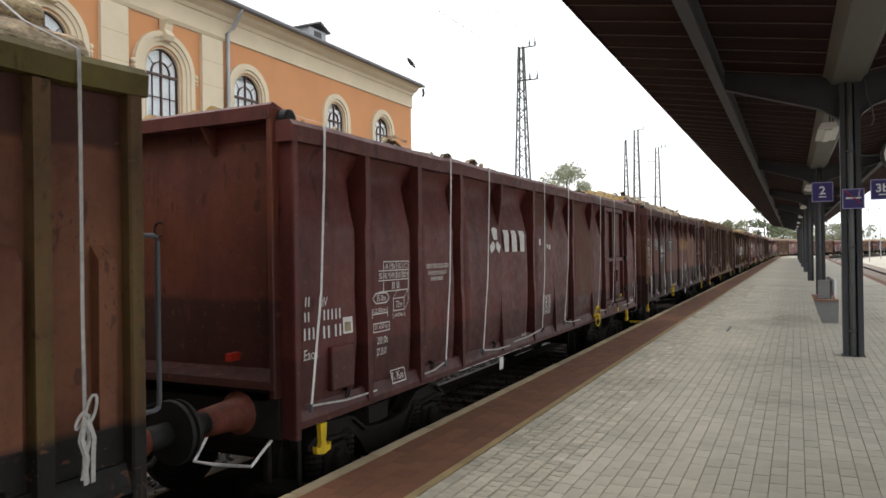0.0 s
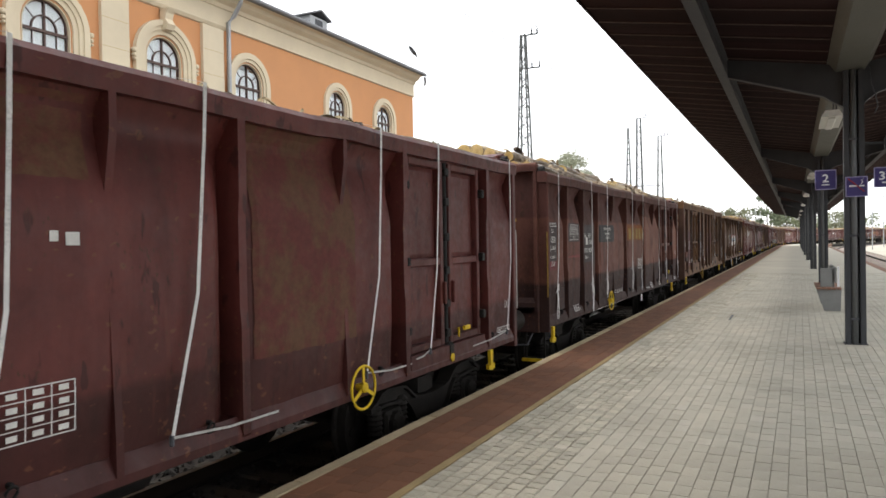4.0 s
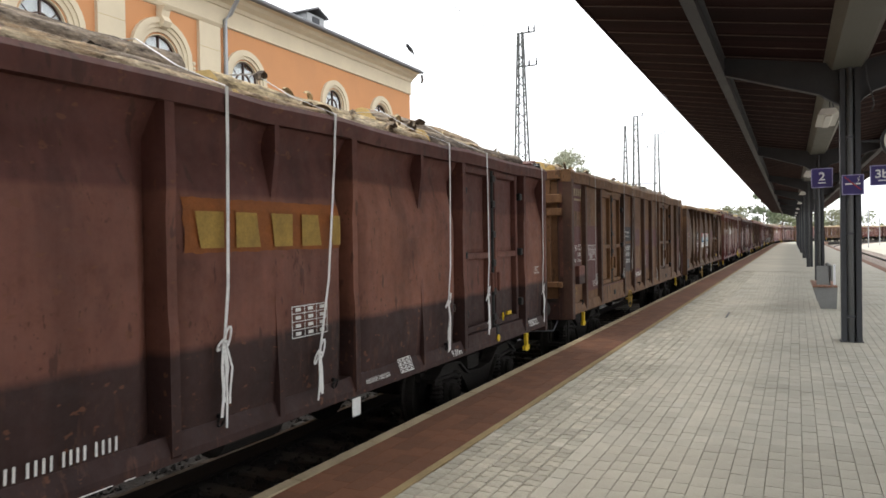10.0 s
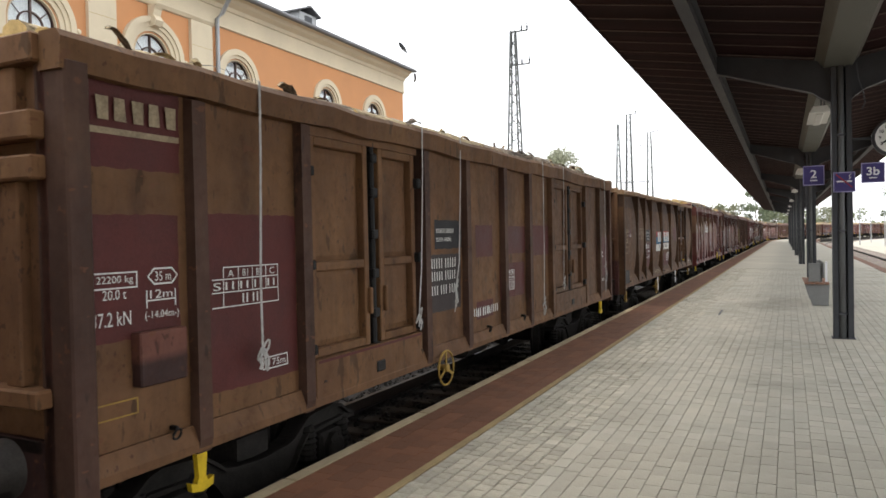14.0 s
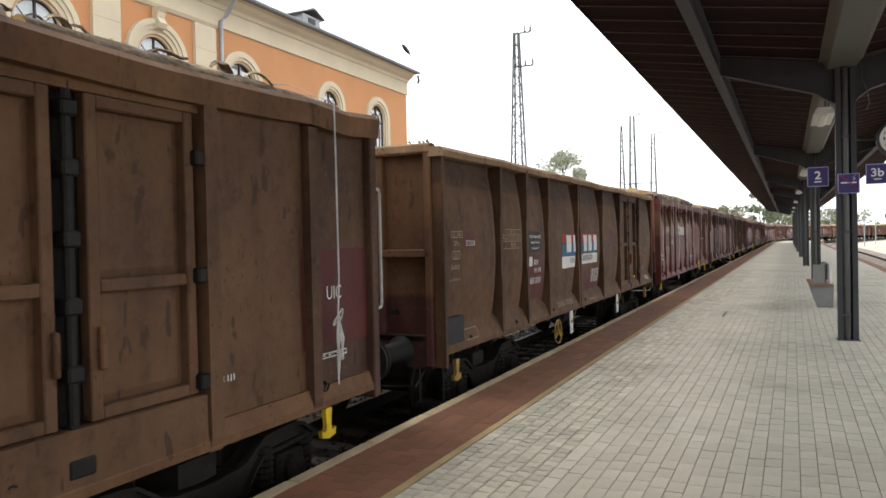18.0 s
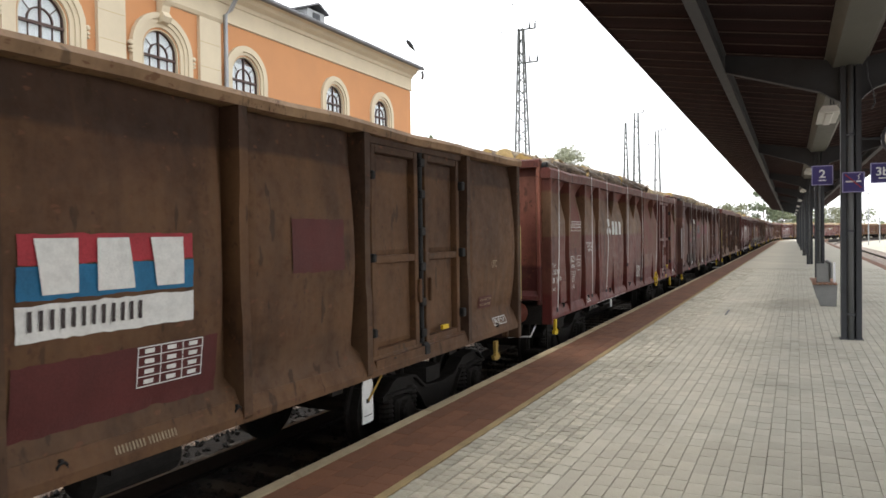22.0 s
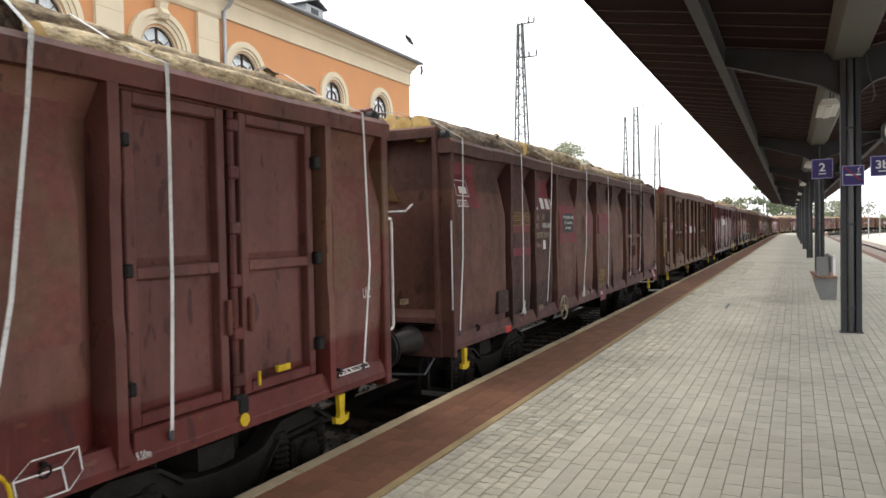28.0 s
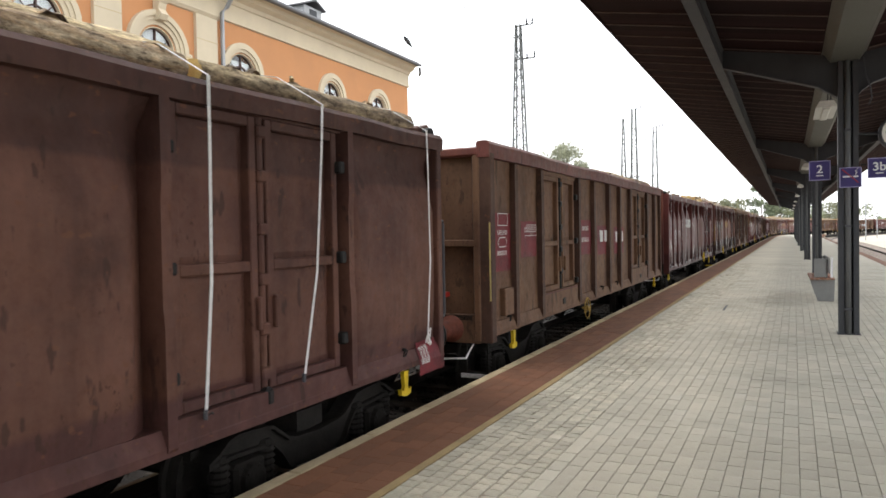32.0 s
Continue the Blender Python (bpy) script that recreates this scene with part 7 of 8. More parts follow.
def glyphs(text):
    if text not in GLYPHS:
        cu = bpy.data.curves.new("text", "FONT")
        cu.body, cu.size, cu.resolution_u = text, 1.0, 3
        ob = new("text", cu)
        me = bpy.data.meshes.new_from_object(ob)
        vs = [(v.co.x, v.co.y) for v in me.vertices]
        GLYPHS[text] = (vs, [tuple(p.vertices) for p in me.polygons])
        bpy.data.objects.remove(ob)
        bpy.data.meshes.remove(me)
        bpy.data.curves.remove(cu)
    return GLYPHS[text]


def words(w, u0, u1, z0, z1, mat, text):
    vs, fs = glyphs(text)
    xa, xb = min(v[0] for v in vs), max(v[0] for v in vs)
    ya, yb = min(v[1] for v in vs), max(v[1] for v in vs)
    on_side(w, [(u0 + (x - xa) / (xb - xa) * (u1 - u0), z0 + (y - ya) / (yb - ya) * (z1 - z0)) for x, y in vs], fs, "lettering", mat, 0.019)


def outline(w, u0, u1, z0, z1, mat, t=0.009):
    strips(w, [(u0, u1, z0, z0 + t), (u0, u1, z1 - t, z1), (u0, u0 + t, z0 + t, z1 - t), (u1 - t, u1, z0 + t, z1 - t)], mat, "marking")


def framed(w, u0, u1, z0, z1, mat, text):
    outline(w, u0, u1, z0, z1, mat)
    if text:
        d, e = 0.10 * (u1 - u0), 0.22 * (z1 - z0)
        words(w, u0 + d, u1 - d, z0 + e, z1 - e, mat, text)


def lozenge(w, u0, u1, z0, z1, mat, text):
    d, zm, t = min(0.09, 0.2 * (u1 - u0)), (z0 + z1) / 2, 0.010
    o = [(u0, zm), (u0 + d, z1), (u1 - d, z1), (u1, zm), (u1 - d, z0), (u0 + d, z0)]
    c = ((u0 + u1) / 2, zm)
    i = [(c[0] + (p[0] - c[0]) * (1 - 2.2 * t / (u1 - u0)), c[1] + (p[1] - c[1]) * (1 - 2.2 * t / (z1 - z0))) for p in o]
    on_side(w, o + i, [(k, (k + 1) % 6, 6 + (k + 1) % 6, 6 + k) for k in range(6)], "marking", mat, 0.019)
    if text:
        q = 0.24 * (u1 - u0)
        words(w, u0 + q, u1 - q, z0 + 0.22 * (z1 - z0), z1 - 0.22 * (z1 - z0), mat, text)


def bracket(w, u0, u1, z0, z1, mat, text):
    t, zm = 0.009, z0 + 0.42 * (z1 - z0)
    strips(w, [(u0, u0 + t, z0, z1), (u1 - t, u1, z0, z1), (u0 + t, u1 - t, zm - t / 2, zm + t / 2)], mat, "marking")
    d = 0.12 * (u1 - u0)
    words(w, u0 + d, u1 - d, zm + 0.012, z1, mat, text)


def crate(w, u0, u1, z0, z1, mat, text):
    """The outline of a box, drawn in slant view."""
    t, d = 0.009, 0.28 * (u1 - u0)
    h = z0 + 0.62 * (z1 - z0)
    strips(w, [(u0, u1 - d, z0, z0 + t), (u0, u1 - d, h - t, h), (u0, u0 + t, z0, h), (u1 - d - t, u1 - d, z0, h), (u0 + d, u1, z1 - t, z1), (u1 - t, u1, z0 + (z1 - h), z1)], mat, "marking")
    for a, b in (((u0, h), (u0 + d, z1)), ((u1 - d, h), (u1, z1)), ((u1 - d, z0), (u1, z0 + z1 - h))):
        on_side(w, [a, (a[0] + t, a[1]), (b[0] + t * 0.2, b[1]), (b[0] - t, b[1] - t * 0.5)], [(0, 1, 2, 3)], "marking", mat, 0.019)
    if text:
        words(w, u0 + 0.05, u1 - d - 0.05, z0 + 0.03, h - 0.03, mat, text)


def table(w, u0, u1, z0, z1, mat, figures=()):
    """The load limit table."""
    t, rows = 0.008, [z1 - 0.32 * (z1 - z0), z0 + 0.36 * (z1 - z0)]
    c = u0 + 0.15 * (u1 - u0)
    step = (u1 - c) / 4
    rects = [(u0, u1, z0, z0 + t), (c, u1, z1 - t, z1), (u0, u1, rows[0], rows[0] + t), (u0, u1, rows[1], rows[1] + t), (u1 - t, u1, z0, z1)]
    rects += [(c + step * i, c + step * i + t, rows[1] if i else z0, z1) for i in range(4)]
    strips(w, rects, mat, "marking")
    for i, s in enumerate(("A", "B1", "B2", "C")):
        m = c + step * (i + 0.5)
        words(w, m - 0.026, m + 0.03, rows[0] + 0.018, z1 - 0.022, mat, s)
        if figures:
            words(w, m - 0.42 * step + 0.008, m + 0.42 * step, rows[1] + 0.022, rows[0] - 0.016, mat, figures[i])
        else:
            dashes(w, m - 0.4 * step + 0.008, m + 0.4 * step, rows[1] + 0.02, rows[0] - 0.014, mat, 2)
    words(w, u0 + 0.01, c - 0.02, rows[1] + 0.02, rows[0] - 0.016, mat, "S")
    dashes(w, c + 1.3 * step, c + 2.6 * step, z0 + 0.02, rows[1] - 0.014, mat, 2)


def grid(w, u0, u1, z0, z1, mat):
    t = 0.007
    outline(w, u0, u1, z0, z1, mat, t)
    strips(w, [(u0, u1, z0 + (z1 - z0) * k / 4, z0 + (z1 - z0) * k / 4 + t * 0.8) for k in (1, 2, 3)] + [(u0 + (u1 - u0) * k / 3, u0 + (u1 - u0) * k / 3 + t, z0, z1) for k in (1, 2)], mat, "marking")
    for r in range(4):
        for c in range(3):
            a, b = u0 + (u1 - u0) * (c + 0.3) / 3, z0 + (z1 - z0) * (r + 0.3) / 4
            strips(w, [(a, a + (u1 - u0) * 0.14, b, b + (z1 - z0) * 0.11)], mat, "marking")


def blocks(w, u0, u1, z0, z1, mat, n):
    """An owner's name as plain solid shapes in its colour, one slanted block after another."""
    s = (u1 - u0) / n
    pts, faces = [], []
    for i in range(n):
        a, b = u0 + s * i + 0.16 * s, u0 + s * (i + 1) - 0.16 * s
        d = 0.16 * (b - a) * (-1) ** i
        k, steps = len(pts), 4
        for q in range(steps + 1):
            z = z0 + (z1 - z0) * q / steps
            lean_a, lean_b = max(0.0, d) * (1 - q / steps), max(0.0, -d) * q / steps
            for g in range(steps + 1):
                pts.append((a + lean_a + (b - a - lean_a - lean_b) * g / steps, z))
        for q in range(steps):
            for g in range(steps):
                c = k + q * (steps + 1) + g
                faces.append((c, c + 1, c + steps + 2, c + steps + 1))
    on_side(w, pts, faces, "owner_mark", mat, 0.020)


def star(w, u0, u1, z0, z1, mat):
    """An owner's sign as three plain blades."""
    c, r = ((u0 + u1) / 2, z0 + 0.42 * (z1 - z0)), (u1 - u0) * 0.55
    pts, fs = [], []
    for a in (90, 210, 330):
        for s in (-1, 1) if a == 90 else (1,):
            d = radians(a + (14 * s if a == 90 else 0))
            e = (math.cos(d), math.sin(d))
            n = (-e[1], e[0])
            k = len(pts)
            pts += [(c[0] + e[0] * r * p + n[0] * q, c[1] + e[1] * r * p * 1.1 + n[1] * q) for p, q in ((0.18, 0.02), (0.35, 0.055), (1.0, 0.05), (1.0, -0.05), (0.35, -0.055), (0.18, -0.02))]
            fs.append(tuple(range(k, k + 6)))
    on_side(w, pts, fs, "owner_mark", mat, 0.020)


# ---- the train ----
RUN = [
    (0, 0.00), (1, 1.99), (2, 4.01), (3, 6.05), (4, 8.05), (5, 10.02), (6, 12.02), (7, 14.08),
    (8, 16.22), (9, 18.42), (10, 20.67), (11, 22.96), (12, 25.26), (13, 27.57), (14, 29.88), (15, 32.20),
    (16, 34.58), (17, 37.02), (18, 39.50), (19, 42.01), (20, 44.54), (21, 47.16), (22, 49.89), (23, 52.72),
    (24, 55.59), (25, 58.49), (26, 61.41), (27, 64.39), (28, 67.43), (29, 70.53), (30, 73.70), (31, 76.97),
    (32, 80.32),
]


# straps: where they cross the rim, at mid height and at the foot, the foot's height, knot, tail
ST = {
    1: [(0.40, 0.32, 0.18, 1.13, 0, 1.0), (2.71, 2.64, 2.52, 1.13, 0, -0.45), (3.79, 3.69, 3.53, 1.12, 0, 0.95), (5.91, 5.86, 5.72, 1.15, 0, -1.1), (7.16, 7.06, 6.84, 1.15, 0, 1.0), (9.28, 9.20, 8.98, 1.17, 0, 0.85), (10.42, 10.33, 10.17, 1.20, 0, -0.25), (12.44, 12.43, 12.28, 1.14, 0, -1.0)],
    2: [(0.50, 0.45, 0.37, 1.49, 0.38, 0), (2.47, 2.46, 2.45, 1.50, 0.46, 0), (3.64, 3.60, 3.54, 1.51, 0.38, 0), (5.96, 5.93, 5.89, 1.62, 0.48, 0), (7.20, 7.06, 6.92, 1.39, 0.34, 0), (9.33, 9.30, 9.24, 1.59, 0.46, 0), (10.37, 10.38, 10.34, 1.58, 0.44, 0), (12.46, 12.45, 12.42, 1.49, 0.40, 0)],
    3: [(1.53, 1.49, 1.50, 1.50, 0.12, 0), (4.02, 3.94, 3.87, 1.48, 0.10, 0), (4.96, 4.86, 4.76, 1.72, 0.22, 0), (7.99, 7.98, 7.95, 1.25, 0.15, 0), (9.10, 9.04, 9.02, 1.50, 0.10, 0), (12.02, 12.03, 12.01, 1.64, 0.46, 0)],
    5: [(0.37, 0.34, 0.25, 1.12, 0, 0), (2.38, 2.39, 2.38, 1.17, 0, 0), (3.56, 3.63, 3.46, 1.18, 0, 0), (5.49, 5.48, 5.46, 1.60, 0, 0), (7.11, 7.17, 7.03, 1.19, 0, 0), (9.27, 9.12, 8.96, 1.20, 0, 0), (10.11, 10.10, 10.07, 1.12, 0, 0), (12.25, 12.31, 12.19, 1.15, 0, 0)],
    6: [(0.27, 0.22, 0.12, 1.17, 0, 0), (2.18, 2.20, 2.18, 1.18, 0.05, 0), (3.54, 3.38, 3.23, 1.19, 0, 0), (5.56, 5.48, 5.25, 1.15, 0.06, 0), (7.17, 7.18, 7.08, 1.12, 0, 0), (9.31, 9.29, 9.22, 1.18, 0, 0), (10.54, 10.42, 10.24, 1.22, 0, 0), (12.33, 12.36, 12.28, 1.21, 0.06, 0)],
}


def tied(k, heaps, grimy=False):
    return [(a, b, c, z, heaps, knot, tail, grimy) for a, b, c, z, knot, tail in ST[k]]


# height of the heap above the rim, stack by stack from the leading end
LOAD = {1: (0.09, 0.07, 0.06, 0.06), 2: (0.42, 0.34, 0.30, 0.27), 3: (0.10, 0.09, 0.11, 0.12), 5: (0.16, 0.175, 0.18, 0.32), 6: (0.17, 0.18, 0.16, 0.16)}
W = []


def add(form, *a, **b):
    w = wagon(a[0], form, *a[1:], **b)
    FORM[w.name] = form
    W.append(w)


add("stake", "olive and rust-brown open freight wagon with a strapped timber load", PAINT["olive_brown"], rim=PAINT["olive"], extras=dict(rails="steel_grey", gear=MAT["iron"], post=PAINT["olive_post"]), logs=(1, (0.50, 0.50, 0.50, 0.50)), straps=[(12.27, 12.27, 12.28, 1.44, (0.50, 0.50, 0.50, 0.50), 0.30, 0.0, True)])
for u in (1.55, 3.1, 9.5, 11.86, 12.40):
    pts = [(XB, 1.36), (XO - 0.02, 1.36), (XO - 0.01, 2.28), (XB + 0.12, 2.37), (XB, 2.37)]
    both_sides(part("stake_pocket", prism(bmesh.new(), pts, "y", u - HALF, u + 0.11 - HALF), PAINT["olive_brown"], W[0], "short rusty stake pocket"))
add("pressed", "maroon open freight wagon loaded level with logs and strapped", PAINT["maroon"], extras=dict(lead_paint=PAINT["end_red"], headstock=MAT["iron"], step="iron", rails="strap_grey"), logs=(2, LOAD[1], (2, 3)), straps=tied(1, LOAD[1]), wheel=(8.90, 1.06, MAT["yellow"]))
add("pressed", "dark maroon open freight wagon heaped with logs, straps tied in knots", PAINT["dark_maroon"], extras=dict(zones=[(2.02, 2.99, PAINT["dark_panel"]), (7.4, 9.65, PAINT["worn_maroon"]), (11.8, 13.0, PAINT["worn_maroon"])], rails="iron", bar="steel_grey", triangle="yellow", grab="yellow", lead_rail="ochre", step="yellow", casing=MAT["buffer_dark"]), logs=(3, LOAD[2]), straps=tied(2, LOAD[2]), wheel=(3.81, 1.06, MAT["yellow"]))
add("ribbed", "faded tan ribbed open freight wagon loaded with timber", PAINT["tan_red"], extras=dict(zones=[(8.45, 11.6, PAINT["sooty_tan"]), (11.6, 13.0, PAINT["sooty_end"])], board=PAINT["dark_maroon"], board_box=(0.47, 0.83, 1.46, 1.78), dent=0.02, rails="strap_grey", bar="steel_grey", step="iron", bracket="iron", casing=MAT["buffer_dark"], rail_z=(1.68, 2.77), post=PAINT["brown_post"], headstock=PAINT["dark_maroon"], lead_paint=PAINT["tan_end"]), logs=(4, LOAD[3], (0, 1)), straps=tied(3, LOAD[3], True), wheel=(4.45, 0.89, MAT["ochre"]))
add("wide", "rusty tan open freight wagon with bulged sides, load below the rim", PAINT["tan"], rim=PAINT["tan_rim"], extras=dict(zones=[(2.8, 8.7, PAINT["tan_mid"])], rails="pale_yellow", bracket="iron", casing=MAT["buffer_black"], step="iron", bar="iron", post=PAINT["shaded_post"], board=MAT["black"], headstock=PAINT["dark_maroon"], lead_paint=PAINT["tan_end_low"], hook="ochre"), wheel=(4.00, 0.80, MAT["ochre"]))
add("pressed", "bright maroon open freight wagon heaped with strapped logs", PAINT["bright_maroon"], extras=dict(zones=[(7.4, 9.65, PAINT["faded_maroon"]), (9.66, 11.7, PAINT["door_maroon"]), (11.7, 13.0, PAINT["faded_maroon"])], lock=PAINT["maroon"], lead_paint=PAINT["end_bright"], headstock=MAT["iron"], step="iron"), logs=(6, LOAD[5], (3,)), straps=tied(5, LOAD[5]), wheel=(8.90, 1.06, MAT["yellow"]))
add("mixed", "rust-brown open freight wagon with red patches, heaped with logs", PAINT["brown"], extras=dict(zones=[(1.84, 3.80, PAINT["dark_panel"])], rails="steel_grey", lock=PAINT["brown"], bar="steel_grey", step="steel_light", casing=MAT["buffer_dark"], triangle="worn_ochre", grab="strap", lead_rail="strap", bracket="faded", board=PAINT["dark_panel"], board_box=(1.34, 1.69, 1.22, 1.51)), logs=(7, LOAD[6], (3,), (0, 1)), straps=tied(6, LOAD[6]), wheel=(4.04, 1.03, MAT["faded"]))
add("ribbed", "weathered brown ribbed freight wagon with red panels", PAINT["brown_tan"], rim=PAINT["bright_maroon"], extras=dict(lead_rail="pale_yellow", post=PAINT["brown_post"]), logs=(8, (-0.06, -0.02, 0.08, 0.10)), wheel=(4.45, 0.88, MAT["ochre"]), ends=("cross", "cross"))

# white brake tags hanging under the side sills
for k, u in ((1, 4.42), (2, 7.6), (5, 4.42)):
    part("brake_tag", boxed(1.30, 1.31, u - HALF, u + 0.13 - HALF, 0.74, 0.90, bevel=0.004), MAT["white"], W[k], "white metal brake tag")
for u in (5.25, 8.9):
    bm = prism(bmesh.new(), [(u - HALF, 0.60), (u + 0.18 - HALF, 0.60), (u + 0.18 - HALF, 0.95), (u + 0.13 - HALF, 1.04), (u + 0.05 - HALF, 1.04), (u - HALF, 0.95)], "x", 1.30, 1.31)
    tag = part("brake_tag", bm, MAT["white"], W[4], "tall white metal brake tag")
    part("tag_slot", boxed(1.309, 1.314, u + 0.065 - HALF, u + 0.115 - HALF, 0.78, 0.82), MAT["grease_and_gap"], tag)
    part("tag_line", boxed(1.309, 1.313, u + 0.03 - HALF, u + 0.15 - HALF, 0.665, 0.672), MAT["grey_patch"], tag)
    part("tag_chain", tube(bmesh.new(), [(1.315, u + 0.09 - HALF, 0.80), (1.34, u + 0.20 - HALF, 0.93), (1.34, u + 0.34 - HALF, 1.05)], 0.010, 6), MAT["ochre"], tag, "worn yellow hanger")

# markings of the maroon wagon
dashes(W[1], 0.18, 0.26, 1.887, 1.962, "white", 1)
words(W[1], 0.36, 0.47, 1.875, 1.952, "white", "RIV")
dashes(W[1], 0.17, 0.26, 1.770, 1.844, "white", 1)
dashes(W[1], 0.42, 0.68, 1.763, 1.846, "white", 1)
dashes(W[1], 0.16, 0.33, 1.629, 1.721, "white", 1)
dashes(W[1], 0.41, 0.69, 1.619, 1.716, "white", 2)
words(W[1], 0.16, 0.33, 1.475, 1.556, "white", "Eaos")
patch(W[1], 0.70, 0.84, 1.624, 1.761, "white")
patch(W[1], 0.72, 0.81, 1.641, 1.720, "faded")
table(W[1], 1.25, 1.81, 1.937, 2.218, "white", ("42.9", "49.1", "50.9", "58.9"))
lozenge(W[1], 1.15, 1.45, 1.835, 1.936, "white", "35.0m")
crate(W[1], 1.51, 1.80, 1.748, 1.947, "white", "72m")
bracket(W[1], 1.14, 1.41, 1.711, 1.796, "white", "12.80m")
framed(W[1], 1.15, 1.44, 1.580, 1.664, "white", "21 650 kg")
words(W[1], 1.22, 1.41, 1.471, 1.538, "white", "20.0t")
words(W[1], 1.22, 1.39, 1.369, 1.435, "white", "37.2kN")
words(W[1], 1.50, 1.73, 1.679, 1.728, "white", "(-14.04m-)")
framed(W[1], 1.47, 1.73, 1.074, 1.199, "white", "R 75m")
dashes(W[1], 2.19, 2.72, 2.128, 2.178, "white", 4)
dashes(W[1], 2.23, 2.66, 2.060, 2.101, "white", 2)
dashes(W[1], 2.28, 2.57, 2.000, 2.040, "white", 2)
star(W[1], 3.87, 4.18, 2.272, 2.586, "white")
blocks(W[1], 4.26, 5.13, 2.284, 2.567, "white", 3)
grid(W[1], 5.83, 6.24, 1.345, 1.618, "white")
dashes(W[1], 5.00, 5.19, 1.116, 1.159, "white", 2)
patch(W[1], 5.67, 6.39, 2.665, 3.122, "ochre_stain")
words(W[1], 12.32, 12.46, 1.423, 1.524, "white", "UIC")
framed(W[1], 12.12, 12.52, 1.125, 1.191, "white", "REV 0.0")
patch(W[1], 7.64, 8.90, 1.493, 3.271, "ochre_stain")
patch(W[1], 5.78, 5.84, 2.370, 2.463, "white")
patch(W[1], 6.12, 6.17, 2.331, 2.387, "white")
patch(W[1], 6.21, 6.29, 2.309, 2.379, "white")
# markings of the dark maroon wagon
patch(W[2], 0.17, 0.55, 1.863, 2.557, "grey_patch")
patch(W[2], 0.20, 0.55, 1.814, 1.952, "red_patch")
framed(W[2], 0.17, 0.47, 2.484, 2.543, "white", "21 400 kg")
words(W[2], 0.24, 0.35, 2.394, 2.452, "white", "20.0t")
lozenge(W[2], 0.19, 0.46, 2.243, 2.331, "white", "35")
bracket(W[2], 0.19, 0.45, 2.098, 2.194, "white", "12.8m")
words(W[2], 0.17, 0.46, 1.991, 2.043, "white", "<-14.04m->")
words(W[2], 0.21, 0.42, 1.882, 1.951, "white", "37.2 kN")
patch(W[2], 1.10, 1.83, 2.246, 2.554, "grey_patch")
table(W[2], 1.19, 1.70, 2.272, 2.531, "white")
dashes(W[2], 1.08, 1.83, 1.982, 2.018, "pink_patch", 4)
patch(W[2], 2.09, 2.75, 1.873, 2.544, "grey_patch")
dashes(W[2], 2.11, 2.22, 2.303, 2.387, "white", 1)
words(W[2], 2.36, 2.53, 2.300, 2.388, "white", "RIV")
patch(W[2], 2.23, 2.36, 2.183, 2.312, "white")
dashes(W[2], 2.39, 2.68, 2.191, 2.272, "white", 1)
dashes(W[2], 2.11, 2.62, 2.048, 2.126, "white", 2)
words(W[2], 2.13, 2.30, 1.935, 2.003, "white", "Eaos")
patch(W[2], 3.15, 4.34, 2.219, 2.549, "black")
dashes(W[2], 3.47, 4.05, 2.449, 2.502, "white", 2)
dashes(W[2], 3.58, 3.97, 2.363, 2.405, "white", 1)
dashes(W[2], 3.63, 3.94, 2.281, 2.325, "white", 1)
patch(W[2], 5.62, 7.47, 2.233, 2.588, "orange_patch")
blocks(W[2], 5.64, 7.44, 2.262, 2.501, "ochre", 5)
dashes(W[2], 4.38, 5.13, 1.148, 1.228, "white", 4)
grid(W[2], 6.63, 7.08, 1.565, 1.808, "white")
framed(W[2], 1.43, 1.76, 1.072, 1.169, "white", "R 75m")
dashes(W[2], 7.64, 8.05, 1.035, 1.075, "white", 2)
grid(W[2], 8.23, 8.49, 1.025, 1.157, "white")
lozenge(W[2], 9.54, 9.67, 1.474, 1.563, "white", "U")
words(W[2], 9.36, 9.61, 1.003, 1.070, "white", "9.00m")
words(W[2], 12.18, 12.38, 1.763, 1.872, "white", "UIC")
framed(W[2], 11.90, 12.27, 1.040, 1.115, "white", "REV")
# markings of the tan ribbed wagon
patch(W[3], 0.22, 0.87, 2.734, 3.231, "maroon_patch")
blocks(W[3], 0.24, 0.85, 2.999, 3.131, "faded", 5)
patch(W[3], 0.21, 0.87, 2.922, 2.959, "faded")
patch(W[3], 0.20, 0.84, 1.742, 2.469, "maroon_patch")
patch(W[3], 1.07, 2.02, 1.287, 2.488, "maroon_patch")
framed(W[3], 0.20, 0.51, 2.043, 2.139, "white", "22200 kg")
words(W[3], 0.27, 0.43, 1.983, 2.040, "white", "20.0 t")
lozenge(W[3], 0.58, 0.82, 2.049, 2.152, "white", "35 m")
bracket(W[3], 0.57, 0.80, 1.912, 2.019, "white", "12m")
words(W[3], 0.20, 0.46, 1.832, 1.914, "white", "37.2 kN")
words(W[3], 0.56, 0.82, 1.835, 1.894, "white", "(-14.04m-)")
table(W[3], 1.11, 1.79, 1.852, 2.129, "white")
framed(W[3], 1.59, 1.88, 1.361, 1.453, "white", "R 75m")
framed(W[3], 0.18, 0.49, 1.309, 1.405, "ochre", "")
patch(W[3], 4.45, 5.15, 2.171, 2.489, "black")
dashes(W[3], 4.47, 4.92, 2.343, 2.394, "white", 2)
dashes(W[3], 4.47, 4.84, 2.252, 2.296, "white", 2)
patch(W[3], 4.29, 5.11, 1.481, 2.110, "grey_patch")
dashes(W[3], 4.34, 4.98, 1.960, 2.067, "white", 2)
